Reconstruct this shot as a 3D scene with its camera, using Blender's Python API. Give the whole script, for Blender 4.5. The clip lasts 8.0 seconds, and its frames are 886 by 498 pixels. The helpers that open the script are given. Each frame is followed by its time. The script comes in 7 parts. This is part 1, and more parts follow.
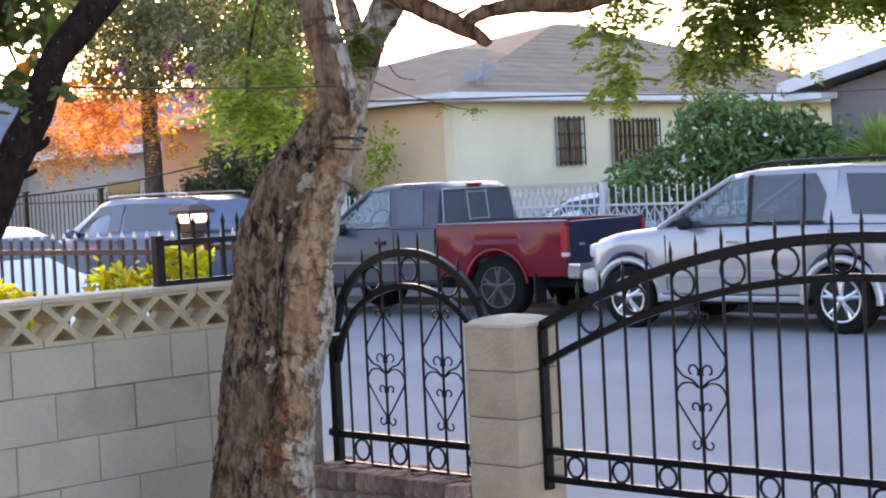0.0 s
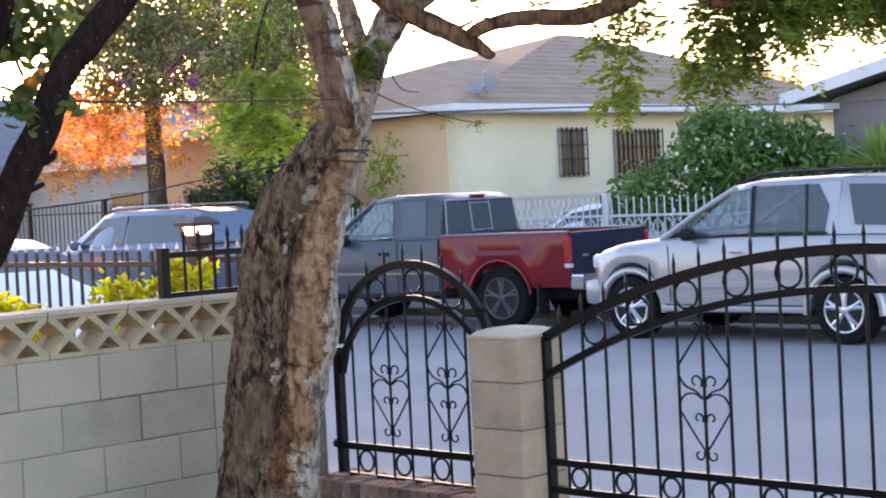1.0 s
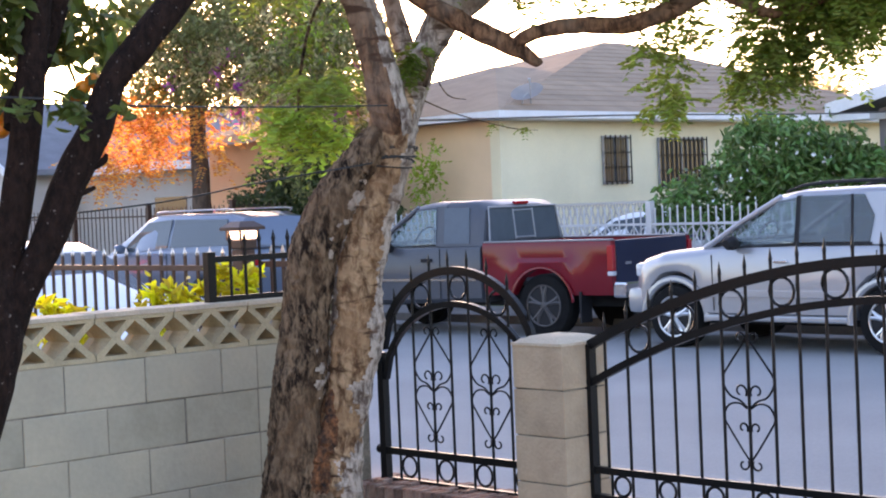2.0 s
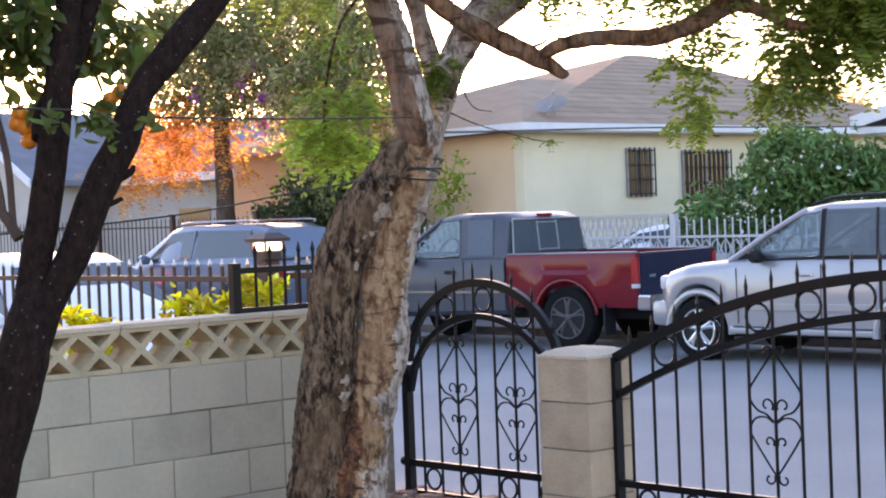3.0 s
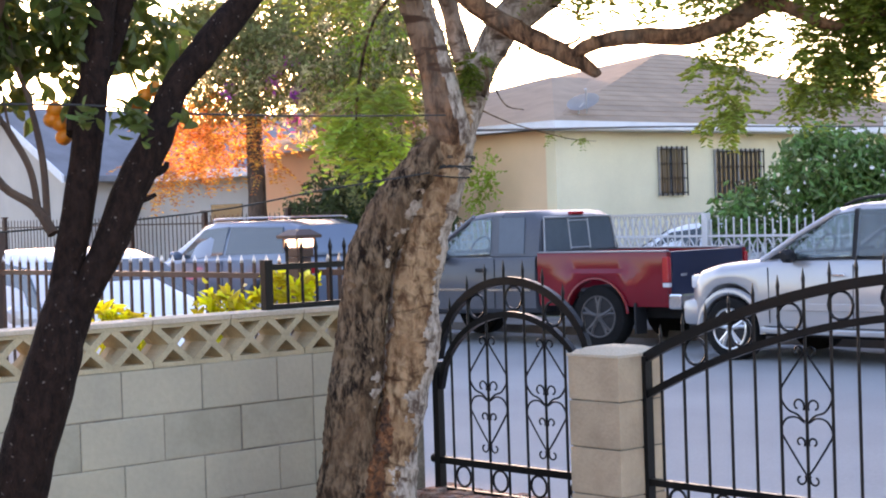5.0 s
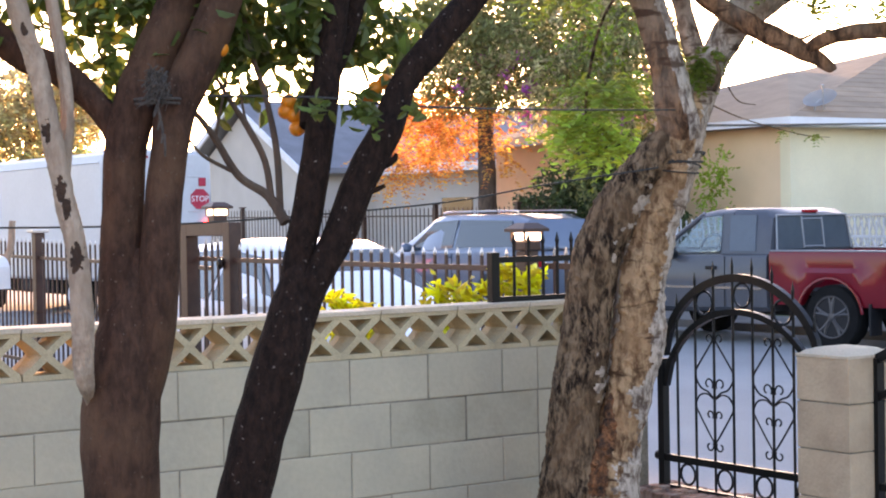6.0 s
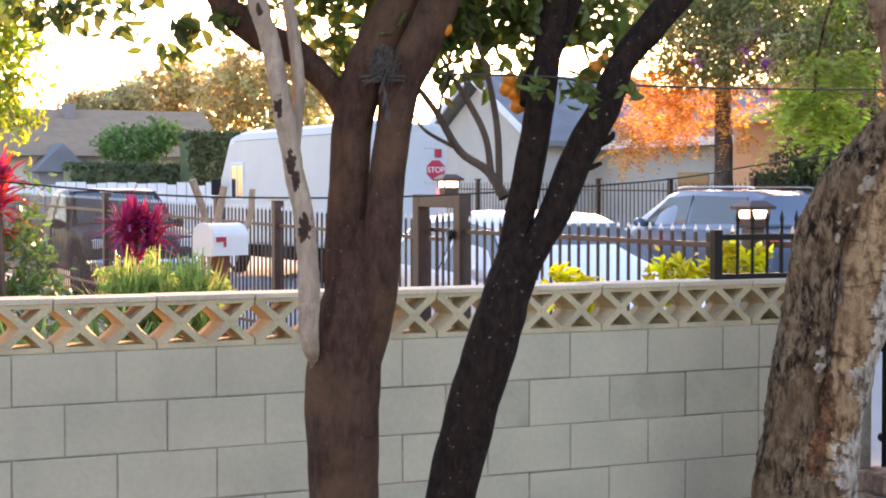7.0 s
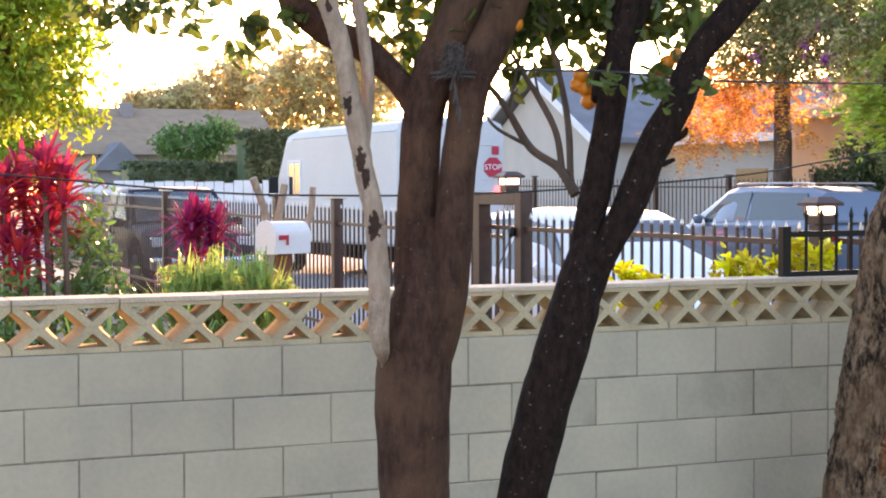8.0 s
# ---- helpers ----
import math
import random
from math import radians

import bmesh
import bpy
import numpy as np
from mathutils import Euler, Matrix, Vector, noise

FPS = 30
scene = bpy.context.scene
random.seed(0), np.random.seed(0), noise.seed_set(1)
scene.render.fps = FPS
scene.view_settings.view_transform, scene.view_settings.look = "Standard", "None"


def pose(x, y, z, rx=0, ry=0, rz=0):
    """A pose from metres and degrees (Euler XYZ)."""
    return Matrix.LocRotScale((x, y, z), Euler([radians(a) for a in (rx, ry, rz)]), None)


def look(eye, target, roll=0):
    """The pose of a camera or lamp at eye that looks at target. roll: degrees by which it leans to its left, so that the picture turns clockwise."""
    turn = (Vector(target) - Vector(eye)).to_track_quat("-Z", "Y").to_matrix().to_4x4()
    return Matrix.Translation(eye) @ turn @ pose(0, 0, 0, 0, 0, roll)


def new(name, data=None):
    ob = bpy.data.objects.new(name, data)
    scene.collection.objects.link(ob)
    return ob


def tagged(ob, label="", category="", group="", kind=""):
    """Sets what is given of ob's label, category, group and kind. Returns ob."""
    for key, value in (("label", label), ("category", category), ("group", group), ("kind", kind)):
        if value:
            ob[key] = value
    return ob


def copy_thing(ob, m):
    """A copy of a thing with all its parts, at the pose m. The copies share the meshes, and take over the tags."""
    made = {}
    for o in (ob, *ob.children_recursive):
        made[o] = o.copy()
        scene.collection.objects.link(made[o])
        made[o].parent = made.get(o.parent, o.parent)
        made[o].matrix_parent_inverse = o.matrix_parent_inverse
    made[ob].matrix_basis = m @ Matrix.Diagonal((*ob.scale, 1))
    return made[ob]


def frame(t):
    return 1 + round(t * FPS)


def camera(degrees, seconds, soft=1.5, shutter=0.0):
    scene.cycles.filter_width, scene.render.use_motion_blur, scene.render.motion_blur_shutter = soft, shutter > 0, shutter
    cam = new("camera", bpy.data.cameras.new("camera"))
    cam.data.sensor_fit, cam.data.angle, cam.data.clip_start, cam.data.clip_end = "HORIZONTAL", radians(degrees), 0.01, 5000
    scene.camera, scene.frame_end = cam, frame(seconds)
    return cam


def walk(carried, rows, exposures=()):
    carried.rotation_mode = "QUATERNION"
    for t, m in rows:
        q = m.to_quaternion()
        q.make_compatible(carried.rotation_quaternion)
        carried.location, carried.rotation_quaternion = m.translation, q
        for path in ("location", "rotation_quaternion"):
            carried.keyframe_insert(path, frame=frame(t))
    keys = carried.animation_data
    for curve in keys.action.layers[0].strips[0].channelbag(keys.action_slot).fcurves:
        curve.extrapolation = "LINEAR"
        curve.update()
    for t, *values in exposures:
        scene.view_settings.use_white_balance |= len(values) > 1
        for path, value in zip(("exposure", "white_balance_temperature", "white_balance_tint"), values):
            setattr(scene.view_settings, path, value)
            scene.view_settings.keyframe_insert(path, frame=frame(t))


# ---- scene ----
cam = camera(29.3, 8.0, soft=2.0)
PATH = [
    (0, (-1.042, -6.293, 1.82), (0.367, -4.876, 1.748), -2.8),
    (0.5, (-1.063, -6.315, 1.818), (0.346, -4.897, 1.755), -2.9),
    (1, (-1.066, -6.311, 1.825), (0.342, -4.891, 1.766), -2.9),
    (1.5, (-1.076, -6.312, 1.823), (0.318, -4.879, 1.766), -2.8),
    (2, (-1.086, -6.31, 1.826), (0.287, -4.856, 1.777), -2.4),
    (3.5, (-1.088, -6.292, 1.828), (0.263, -4.818, 1.796), -2.2),
    (4, (-1.09, -6.29, 1.826), (0.26, -4.815, 1.794), -2.1),
    (4.2, (-1.091, -6.288, 1.826), (0.261, -4.814, 1.793), -2.1),
    (5.3, (-1.095, -6.305, 1.829), (0.19, -4.773, 1.789), -1.5),
    (5.5, (-1.092, -6.299, 1.828), (0.135, -4.72, 1.788), -1.3),
    (6, (-1.094, -6.321, 1.824), (0.018, -4.66, 1.789), -1.0),
    (6.5, (-1.087, -6.418, 1.834), (-0.084, -4.689, 1.771), -0.8),
    (7, (-1.11, -6.461, 1.833), (-0.239, -4.662, 1.768), -0.0),
    (7.5, (-1.122, -6.441, 1.832), (-0.263, -4.636, 1.761), -0.1),
    (8, (-1.13, -6.398, 1.833), (-0.318, -4.572, 1.765), -0.2),
]
walk(cam, [(t, look(eye, target, roll)) for t, eye, target, roll in PATH], exposures=[(0.0, 2.84, 7550, 34), (4.2, 2.90, 7700, 36), (5.5, 3.0, 7850, 35), (8.0, 2.98, 8100, 31)])

# ---------------------------------------------------------------- light
SUN_AZ, SUN_EL = 34.0, 7.5  # degrees from +y towards +x, and above the ground
world = bpy.data.worlds.new("world")
scene.world = world
world.use_nodes = True
wn = world.node_tree.nodes
sky = wn.new("ShaderNodeTexSky")
sky.sky_type, sky.sun_disc = "NISHITA", False
sky.sun_elevation, sky.sun_rotation = radians(SUN_EL), radians(SUN_AZ)
sky.air_density, sky.dust_density, sky.ozone_density = 1.0, 1.0, 2.5
wn["Background"].inputs[1].default_value = 0.15
world.node_tree.links.new(sky.outputs[0], wn["Background"].inputs[0])
lamp_data = bpy.data.lights.new("sun", "SUN")
lamp_data.energy, lamp_data.angle, lamp_data.color = 2.6, radians(1.0), (1.0, 0.62, 0.33)
sun = new("sun", lamp_data)
_a, _e = radians(SUN_AZ), radians(SUN_EL)
_to = Vector((math.sin(_a) * math.cos(_e), math.cos(_a) * math.cos(_e), math.sin(_e)))
sun.matrix_world = look(_to * 60, (0, 0, 0))


# ---------------------------------------------------------------- materials
def mat(name, col, rough=0.7, metal=0.0, var=0.25, scale=6.0, fine=60.0, bump=0.15, col2=None, each=0.0, coat=0.0, island=0.0, glow=None, through_light=0.0, spec=0.5, world_space=False):
    """A procedural surface: a base colour, mottled at two scales, with fine relief."""
    m = bpy.data.materials.new(name)
    m.use_nodes = True
    nt = m.node_tree
    n, ln = nt.nodes, nt.links.new
    p = n["Principled BSDF"]
    p.inputs["Roughness"].default_value, p.inputs["Metallic"].default_value = rough, metal
    p.inputs["Coat Weight"].default_value = coat
    p.inputs["Coat Roughness"].default_value = 0.08
    p.inputs["Specular IOR Level"].default_value = spec
    tc = n.new("ShaderNodeTexCoord")
    a, b = n.new("ShaderNodeTexNoise"), n.new("ShaderNodeTexNoise")
    for tex, s, d in ((a, scale, 5), (b, fine, 3)):
        tex.inputs["Scale"].default_value, tex.inputs["Detail"].default_value = s, d
        ln(n.new("ShaderNodeNewGeometry").outputs["Position"] if world_space else tc.outputs["Object"], tex.inputs["Vector"])
    mix = n.new("ShaderNodeMix")
    mix.data_type = "RGBA"
    c2 = col2 or tuple(c * (1 - var) for c in col)
    mix.inputs["A"].default_value, mix.inputs["B"].default_value = (*col, 1), (*c2, 1)
    ramp = n.new("ShaderNodeMapRange")
    ramp.inputs["From Min"].default_value, ramp.inputs["From Max"].default_value = 0.35, 0.68
    ln(a.outputs["Fac"], ramp.inputs["Value"])
    ln(ramp.outputs["Result"], mix.inputs["Factor"])
    hsv = n.new("ShaderNodeHueSaturation")
    ln(mix.outputs["Result"], hsv.inputs["Color"])
    val = n.new("ShaderNodeMapRange")
    val.inputs["To Min"].default_value, val.inputs["To Max"].default_value = 1 - var * 0.5, 1 + var * 0.5
    val.inputs["From Min"].default_value, val.inputs["From Max"].default_value = 0.25, 0.75
    ln(b.outputs["Fac"], val.inputs["Value"])
    out = val.outputs["Result"]
    if each or island:
        src = n.new("ShaderNodeObjectInfo").outputs["Random"] if each else n.new("ShaderNodeNewGeometry").outputs["Random Per Island"]
        k = each or island
        r = n.new("ShaderNodeMapRange")
        r.inputs["To Min"].default_value, r.inputs["To Max"].default_value = 1 - k, 1 + k
        ln(src, r.inputs["Value"])
        mul = n.new("ShaderNodeMath")
        mul.operation = "MULTIPLY"
        ln(out, mul.inputs[0])
        ln(r.outputs["Result"], mul.inputs[1])
        out = mul.outputs[0]
        if island:
            h = n.new("ShaderNodeMapRange")
            h.inputs["To Min"].default_value, h.inputs["To Max"].default_value = 0.47, 0.53
            ln(src, h.inputs["Value"])
            ln(h.outputs["Result"], hsv.inputs["Hue"])
    ln(out, hsv.inputs["Value"])
    ln(hsv.outputs["Color"], p.inputs["Base Color"])
    if bump:
        bp = n.new("ShaderNodeBump")
        bp.inputs["Strength"].default_value, bp.inputs["Distance"].default_value = bump, 0.02
        ln(b.outputs["Fac"], bp.inputs["Height"])
        ln(bp.outputs["Normal"], p.inputs["Normal"])
    if glow:
        p.inputs["Emission Color"].default_value, p.inputs["Emission Strength"].default_value = (*glow[0], 1), glow[1]
    if through_light:
        tr, add = n.new("ShaderNodeBsdfTranslucent"), n.new("ShaderNodeMixShader")
        ln(hsv.outputs["Color"], tr.inputs["Color"])
        add.inputs[0].default_value = through_light
        ln(p.outputs[0], add.inputs[1])
        ln(tr.outputs[0], add.inputs[2])
        ln(add.outputs[0], n["Material Output"].inputs["Surface"])
    return m


def bark(name, col, col2, zscale=0.3, scale=14.0, strength=0.9, patches=None, specks=None, lo=0.38, hi=0.62, rings=None):
    """Bark: streaks along the stem, with deep relief, and pale or dark patches."""
    m = mat(name, col, 0.9, var=0.35, scale=5, fine=70, bump=0)
    nt = m.node_tree
    n, ln = nt.nodes, nt.links.new
    tc = n.new("ShaderNodeTexCoord")
    mp = n.new("ShaderNodeMapping")
    mp.inputs["Scale"].default_value = (1, 1, zscale)
    ln(tc.outputs["Object"], mp.inputs["Vector"])
    t1 = n.new("ShaderNodeTexNoise")
    t1.inputs["Scale"].default_value, t1.inputs["Detail"].default_value, t1.inputs["Distortion"].default_value = scale, 10, 0.3
    t1.inputs["Roughness"].default_value = 0.68
    t2 = n.new("ShaderNodeTexNoise")
    t2.inputs["Scale"].default_value, t2.inputs["Detail"].default_value = 4.5, 6
    ln(mp.outputs[0], t1.inputs["Vector"])
    ln(tc.outputs["Object"], t2.inputs["Vector"])
    r1 = n.new("ShaderNodeMapRange")
    r1.inputs["From Min"].default_value, r1.inputs["From Max"].default_value = lo, hi
    ln(t1.outputs["Fac"], r1.inputs["Value"])
    mx = n.new("ShaderNodeMix")
    mx.data_type = "RGBA"
    mx.inputs["A"].default_value, mx.inputs["B"].default_value = (*col2, 1), (*col, 1)
    ln(r1.outputs["Result"], mx.inputs["Factor"])
    last = mx.outputs["Result"]
    if patches:
        r2 = n.new("ShaderNodeMapRange")
        r2.inputs["From Min"].default_value, r2.inputs["From Max"].default_value = 0.44, 0.64
        ln(t2.outputs["Fac"], r2.inputs["Value"])
        m2 = n.new("ShaderNodeMix")
        m2.data_type = "RGBA"
        m2.inputs["B"].default_value = (*patches, 1)
        ln(last, m2.inputs["A"])
        half = n.new("ShaderNodeMath")
        half.operation = "MULTIPLY"
        half.inputs[1].default_value = 0.6
        ln(r2.outputs["Result"], half.inputs[0])
        ln(half.outputs[0], m2.inputs["Factor"])
        last = m2.outputs["Result"]
    if rings:
        mr = n.new("ShaderNodeMapping")
        mr.inputs["Scale"].default_value = (1, 1, 3.2)
        mr.inputs["Rotation"].default_value = (0.15, 0.12, 0)
        ln(tc.outputs["Object"], mr.inputs["Vector"])
        t4 = n.new("ShaderNodeTexNoise")
        t4.inputs["Scale"].default_value, t4.inputs["Detail"].default_value, t4.inputs["Distortion"].default_value = 7, 7, 0.4
        ln(mr.outputs[0], t4.inputs["Vector"])
        r4 = n.new("ShaderNodeMapRange")
        r4.inputs["From Min"].default_value, r4.inputs["From Max"].default_value = 0.34, 0.42
        ln(t4.outputs["Fac"], r4.inputs["Value"])
        m4 = n.new("ShaderNodeMix")
        m4.data_type = "RGBA"
        m4.inputs["A"].default_value = (*rings, 1)
        ln(last, m4.inputs["B"])
        ln(r4.outputs["Result"], m4.inputs["Factor"])
        last = m4.outputs["Result"]
    if specks:
        t3 = n.new("ShaderNodeTexNoise")
        t3.inputs["Scale"].default_value, t3.inputs["Detail"].default_value = 75, 2
        ln(tc.outputs["Object"], t3.inputs["Vector"])
        r3 = n.new("ShaderNodeMapRange")
        r3.inputs["From Min"].default_value, r3.inputs["From Max"].default_value = 0.70, 0.74
        ln(t3.outputs["Fac"], r3.inputs["Value"])
        m3 = n.new("ShaderNodeMix")
        m3.data_type = "RGBA"
        m3.inputs["B"].default_value = (*specks, 1)
        ln(last, m3.inputs["A"])
        ln(r3.outputs["Result"], m3.inputs["Factor"])
        last = m3.outputs["Result"]
    p = n["Principled BSDF"]
    p.inputs["Specular IOR Level"].default_value = 0.12
    ln(last, p.inputs["Base Color"])
    bp = n.new("ShaderNodeBump")
    bp.inputs["Strength"].default_value, bp.inputs["Distance"].default_value = strength, 0.03
    ln(t1.outputs["Fac"], bp.inputs["Height"])
    ln(bp.outputs["Normal"], p.inputs["Normal"])
    return m


def glass(name, col, rough=0.03, clear=0.55):
    m = mat(name, col, rough, var=0.05, bump=0, spec=0.9)
    m.node_tree.nodes["Principled BSDF"].inputs["Transmission Weight"].default_value = clear
    return m


M = {}
M["asphalt"] = mat("asphalt", (0.272, 0.276, 0.272), 0.85, var=0.2, scale=0.35, fine=45, bump=0.1)
M["concrete"] = mat("concrete", (0.42, 0.41, 0.39), 0.9, var=0.2, scale=1.2, fine=40)
# Darkened concrete: the shade under the parked vehicles is put into the colour.
M["shaded_concrete"] = mat("shaded_concrete", (0.17, 0.155, 0.14), 0.92, var=0.35, scale=1.4, fine=40)
M["earth"] = mat("earth", (0.16, 0.13, 0.09), 0.95, var=0.4, scale=1.5, fine=30)
M["lawn"] = mat("lawn", (0.10, 0.13, 0.05), 0.95, var=0.4, scale=0.8, fine=30)
M["block"] = mat("block", (0.475, 0.413, 0.298), 0.93, var=0.10, scale=2.6, fine=38, bump=0.15, col2=(0.395, 0.35, 0.262), each=0.035, world_space=True)
M["block_dark"] = mat("damp_block", (0.45, 0.398, 0.295), 0.93, var=0.11, scale=2.9, fine=40, bump=0.15, col2=(0.325, 0.288, 0.205), each=0.06, world_space=True)
M["pillar"] = mat("pillar_block", (0.51, 0.375, 0.25), 0.93, var=0.10, scale=5.5, fine=55, bump=0.25, col2=(0.41, 0.295, 0.195), each=0.11, world_space=True)
M["mortar"] = mat("mortar", (0.29, 0.245, 0.185), 0.95, var=0.6, scale=5, fine=90)
M["screen"] = mat("screen_block", (0.53, 0.425, 0.265), 0.9, var=0.25, scale=7, fine=120, bump=0.3, each=0.05)
# Carries the peach of the low sun on the wall cap as base colour.
M["cap"] = mat("cap", (0.62, 0.50, 0.37), 0.9, var=0.2, scale=6, fine=100, bump=0.3)
M["brick"] = mat("old_brick", (0.23, 0.075, 0.038), 0.92, var=0.5, scale=13, fine=60, bump=0.8, col2=(0.40, 0.31, 0.25), each=0.4)
M["iron"] = mat("black_iron", (0.006, 0.006, 0.007), 0.38, 0.0, var=0.3, scale=12, fine=90, bump=0.08, spec=0.22)
M["brown_iron"] = mat("brown_iron", (0.070, 0.034, 0.024), 0.5, 0.2, var=0.3, scale=9, fine=90, bump=0.08)
M["white_iron"] = mat("white_iron", (0.62, 0.60, 0.60), 0.55, var=0.15, scale=5, fine=50, bump=0.05)
M["spike"] = mat("spike_metal", (0.55, 0.52, 0.50), 0.35, 0.7, var=0.2, bump=0.05)
M["bark_c"] = bark("fissured_bark", (0.30, 0.19, 0.115), (0.022, 0.012, 0.008), 0.40, 34, 1.0, (0.21, 0.12, 0.068), lo=0.42, hi=0.60)
M["bark_t"] = bark("tan_ringed_bark", (0.52, 0.315, 0.175), (0.13, 0.062, 0.032), 0.55, 24, 1.0, (0.34, 0.18, 0.09), lo=0.40, hi=0.58, rings=(0.10, 0.048, 0.025))
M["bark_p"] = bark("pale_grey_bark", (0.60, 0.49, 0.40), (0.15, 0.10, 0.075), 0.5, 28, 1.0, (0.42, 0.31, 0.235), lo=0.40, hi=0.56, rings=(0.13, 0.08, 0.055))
M["bark_r"] = bark("reddish_bark", (0.33, 0.165, 0.09), (0.06, 0.03, 0.018), 0.35, 28, 1.0, (0.30, 0.20, 0.14), lo=0.40, hi=0.60, rings=(0.09, 0.045, 0.028))
M["bark_a"] = bark("red_brown_bark", (0.094, 0.048, 0.032), (0.046, 0.024, 0.017), 0.4, 46, 0.7, (0.155, 0.082, 0.048), specks=(0.15, 0.11, 0.085))
M["bark_b"] = bark("black_brown_bark", (0.036, 0.020, 0.015), (0.015, 0.009, 0.007), 0.5, 50, 0.8, specks=(0.18, 0.15, 0.13))
M["bark_w"] = bark("pale_bark", (0.47, 0.355, 0.265), (0.28, 0.195, 0.14), 0.35, 34, 0.6, (0.36, 0.255, 0.185))
M["bark_far"] = bark("far_bark", (0.16, 0.11, 0.08), (0.07, 0.05, 0.04), 0.4, 6, 0.8)
M["scar"] = mat("bark_scar", (0.055, 0.026, 0.014), 0.95, var=0.5, scale=20, fine=80, bump=0.5)
M["scar_red"] = mat("rotted_wood", (0.27, 0.10, 0.038), 0.95, var=0.9, scale=30, fine=90, bump=1.0, col2=(0.028, 0.015, 0.010))
LEAF = dict(var=0.3, scale=3, fine=20, bump=0, island=0.35)
M["leaf_citrus"] = mat("citrus_leaf", (0.12, 0.165, 0.035), 0.4, through_light=0.55, **LEAF)
M["leaf_c"] = mat("feathery_leaf", (0.26, 0.33, 0.052), 0.5, through_light=0.6, **LEAF)
# Bright green that holds the backlight of the leaves in its colour.
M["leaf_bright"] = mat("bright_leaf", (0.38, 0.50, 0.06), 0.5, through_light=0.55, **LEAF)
M["leaf_yellow"] = mat("yellow_green_leaf", (0.85, 0.76, 0.02), 0.45, through_light=0.5, **LEAF)
M["leaf_bush"] = mat("bush_leaf", (0.13, 0.25, 0.065), 0.4, through_light=0.3, **LEAF)
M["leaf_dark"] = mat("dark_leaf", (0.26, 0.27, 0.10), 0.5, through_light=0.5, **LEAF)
M["leaf_palm"] = mat("palm_leaf", (0.26, 0.38, 0.085), 0.45, through_light=0.4, **LEAF)
M["leaf_ivy"] = mat("ivy_leaf", (0.075, 0.105, 0.035), 0.5, through_light=0.3, **LEAF)
# Orange raised so the low sun on the tree is part of its colour.
M["leaf_orange"] = mat("sunlit_orange_leaf", (0.84, 0.39, 0.10), 0.55, through_light=0.6, **LEAF)
# Gold paled to put distance haze into the far trees' leaf colour.
M["leaf_gold"] = mat("hazed_gold_leaf", (0.70, 0.60, 0.34), 0.55, through_light=0.75, **LEAF)
M["leaf_red"] = mat("crimson_leaf", (0.56, 0.05, 0.12), 0.38, through_light=0.4, **LEAF)
M["leaf_wine"] = mat("wine_leaf", (0.34, 0.022, 0.115), 0.38, through_light=0.3, **LEAF)
# Brighter leaf green: the sun on one spray is painted into it.
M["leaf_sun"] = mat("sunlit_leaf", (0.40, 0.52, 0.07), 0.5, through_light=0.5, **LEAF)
M["leaf_fern"] = mat("fern_leaf", (0.34, 0.48, 0.13), 0.6, through_light=0.5, **LEAF)
M["bract"] = mat("magenta_bract", (0.58, 0.12, 0.46), 0.6, through_light=0.4, **LEAF)
M["hedge"] = mat("hedge_leaf", (0.10, 0.13, 0.06), 0.6, through_light=0.2, **LEAF)
M["fruit"] = mat("orange_fruit", (0.85, 0.25, 0.01), 0.4, var=0.15, scale=15, fine=220, bump=0.2)
M["wire"] = mat("cable", (0.03, 0.028, 0.026), 0.7, var=0.2)
M["silver"] = mat("silver_paint", (0.38, 0.38, 0.395), 0.32, 0.5, var=0.05, scale=2, fine=300, bump=0.0, coat=0.7)
M["red"] = mat("dark_red_paint", (0.19, 0.003, 0.010), 0.42, 0.0, var=0.12, scale=2, bump=0, coat=0.7, spec=0.15)
M["navy"] = mat("navy_paint", (0.012, 0.017, 0.042), 0.5, 0.0, var=0.1, scale=2, bump=0, coat=0.15, spec=0.3)
M["char"] = mat("charcoal_paint", (0.062, 0.069, 0.084), 0.42, 0.0, var=0.2, scale=2, bump=0, coat=0.35, spec=0.4)
M["bluegrey"] = mat("blue_grey_paint", (0.13, 0.17, 0.23), 0.32, 0.4, var=0.08, scale=2, bump=0, coat=0.7)
M["white"] = mat("white_paint", (0.74, 0.75, 0.77), 0.4, var=0.04, scale=2, bump=0, coat=0.4)
M["van"] = mat("van_white", (0.52, 0.53, 0.55), 0.5, var=0.07, scale=0.8, fine=12, bump=0.02)
M["chrome"] = mat("chrome", (0.75, 0.75, 0.76), 0.12, 1.0, var=0.05, bump=0)
M["rim"] = mat("alloy_rim", (0.66, 0.66, 0.66), 0.3, 0.8, var=0.1, bump=0)
M["dark_rim"] = mat("dusty_rim", (0.09, 0.085, 0.085), 0.5, 0.5, var=0.2, bump=0)
M["rail_grey"] = mat("window_frame_grey", (0.25, 0.26, 0.28), 0.4, 0.3, var=0.1, bump=0)
M["tyre"] = mat("tyre", (0.012, 0.0118, 0.012), 0.95, var=0.3, scale=8, fine=60, spec=0.15)
M["plastic"] = mat("black_plastic", (0.016, 0.016, 0.018), 0.6, var=0.2, spec=0.25)
M["under"] = mat("underbody", (0.012, 0.012, 0.012), 0.9, var=0.2)
M["glass"] = glass("car_glass", (0.05, 0.065, 0.07), 0.05, 0.2)
M["glass_tint"] = glass("tinted_glass", (0.22, 0.27, 0.28), 0.02, 0.75)
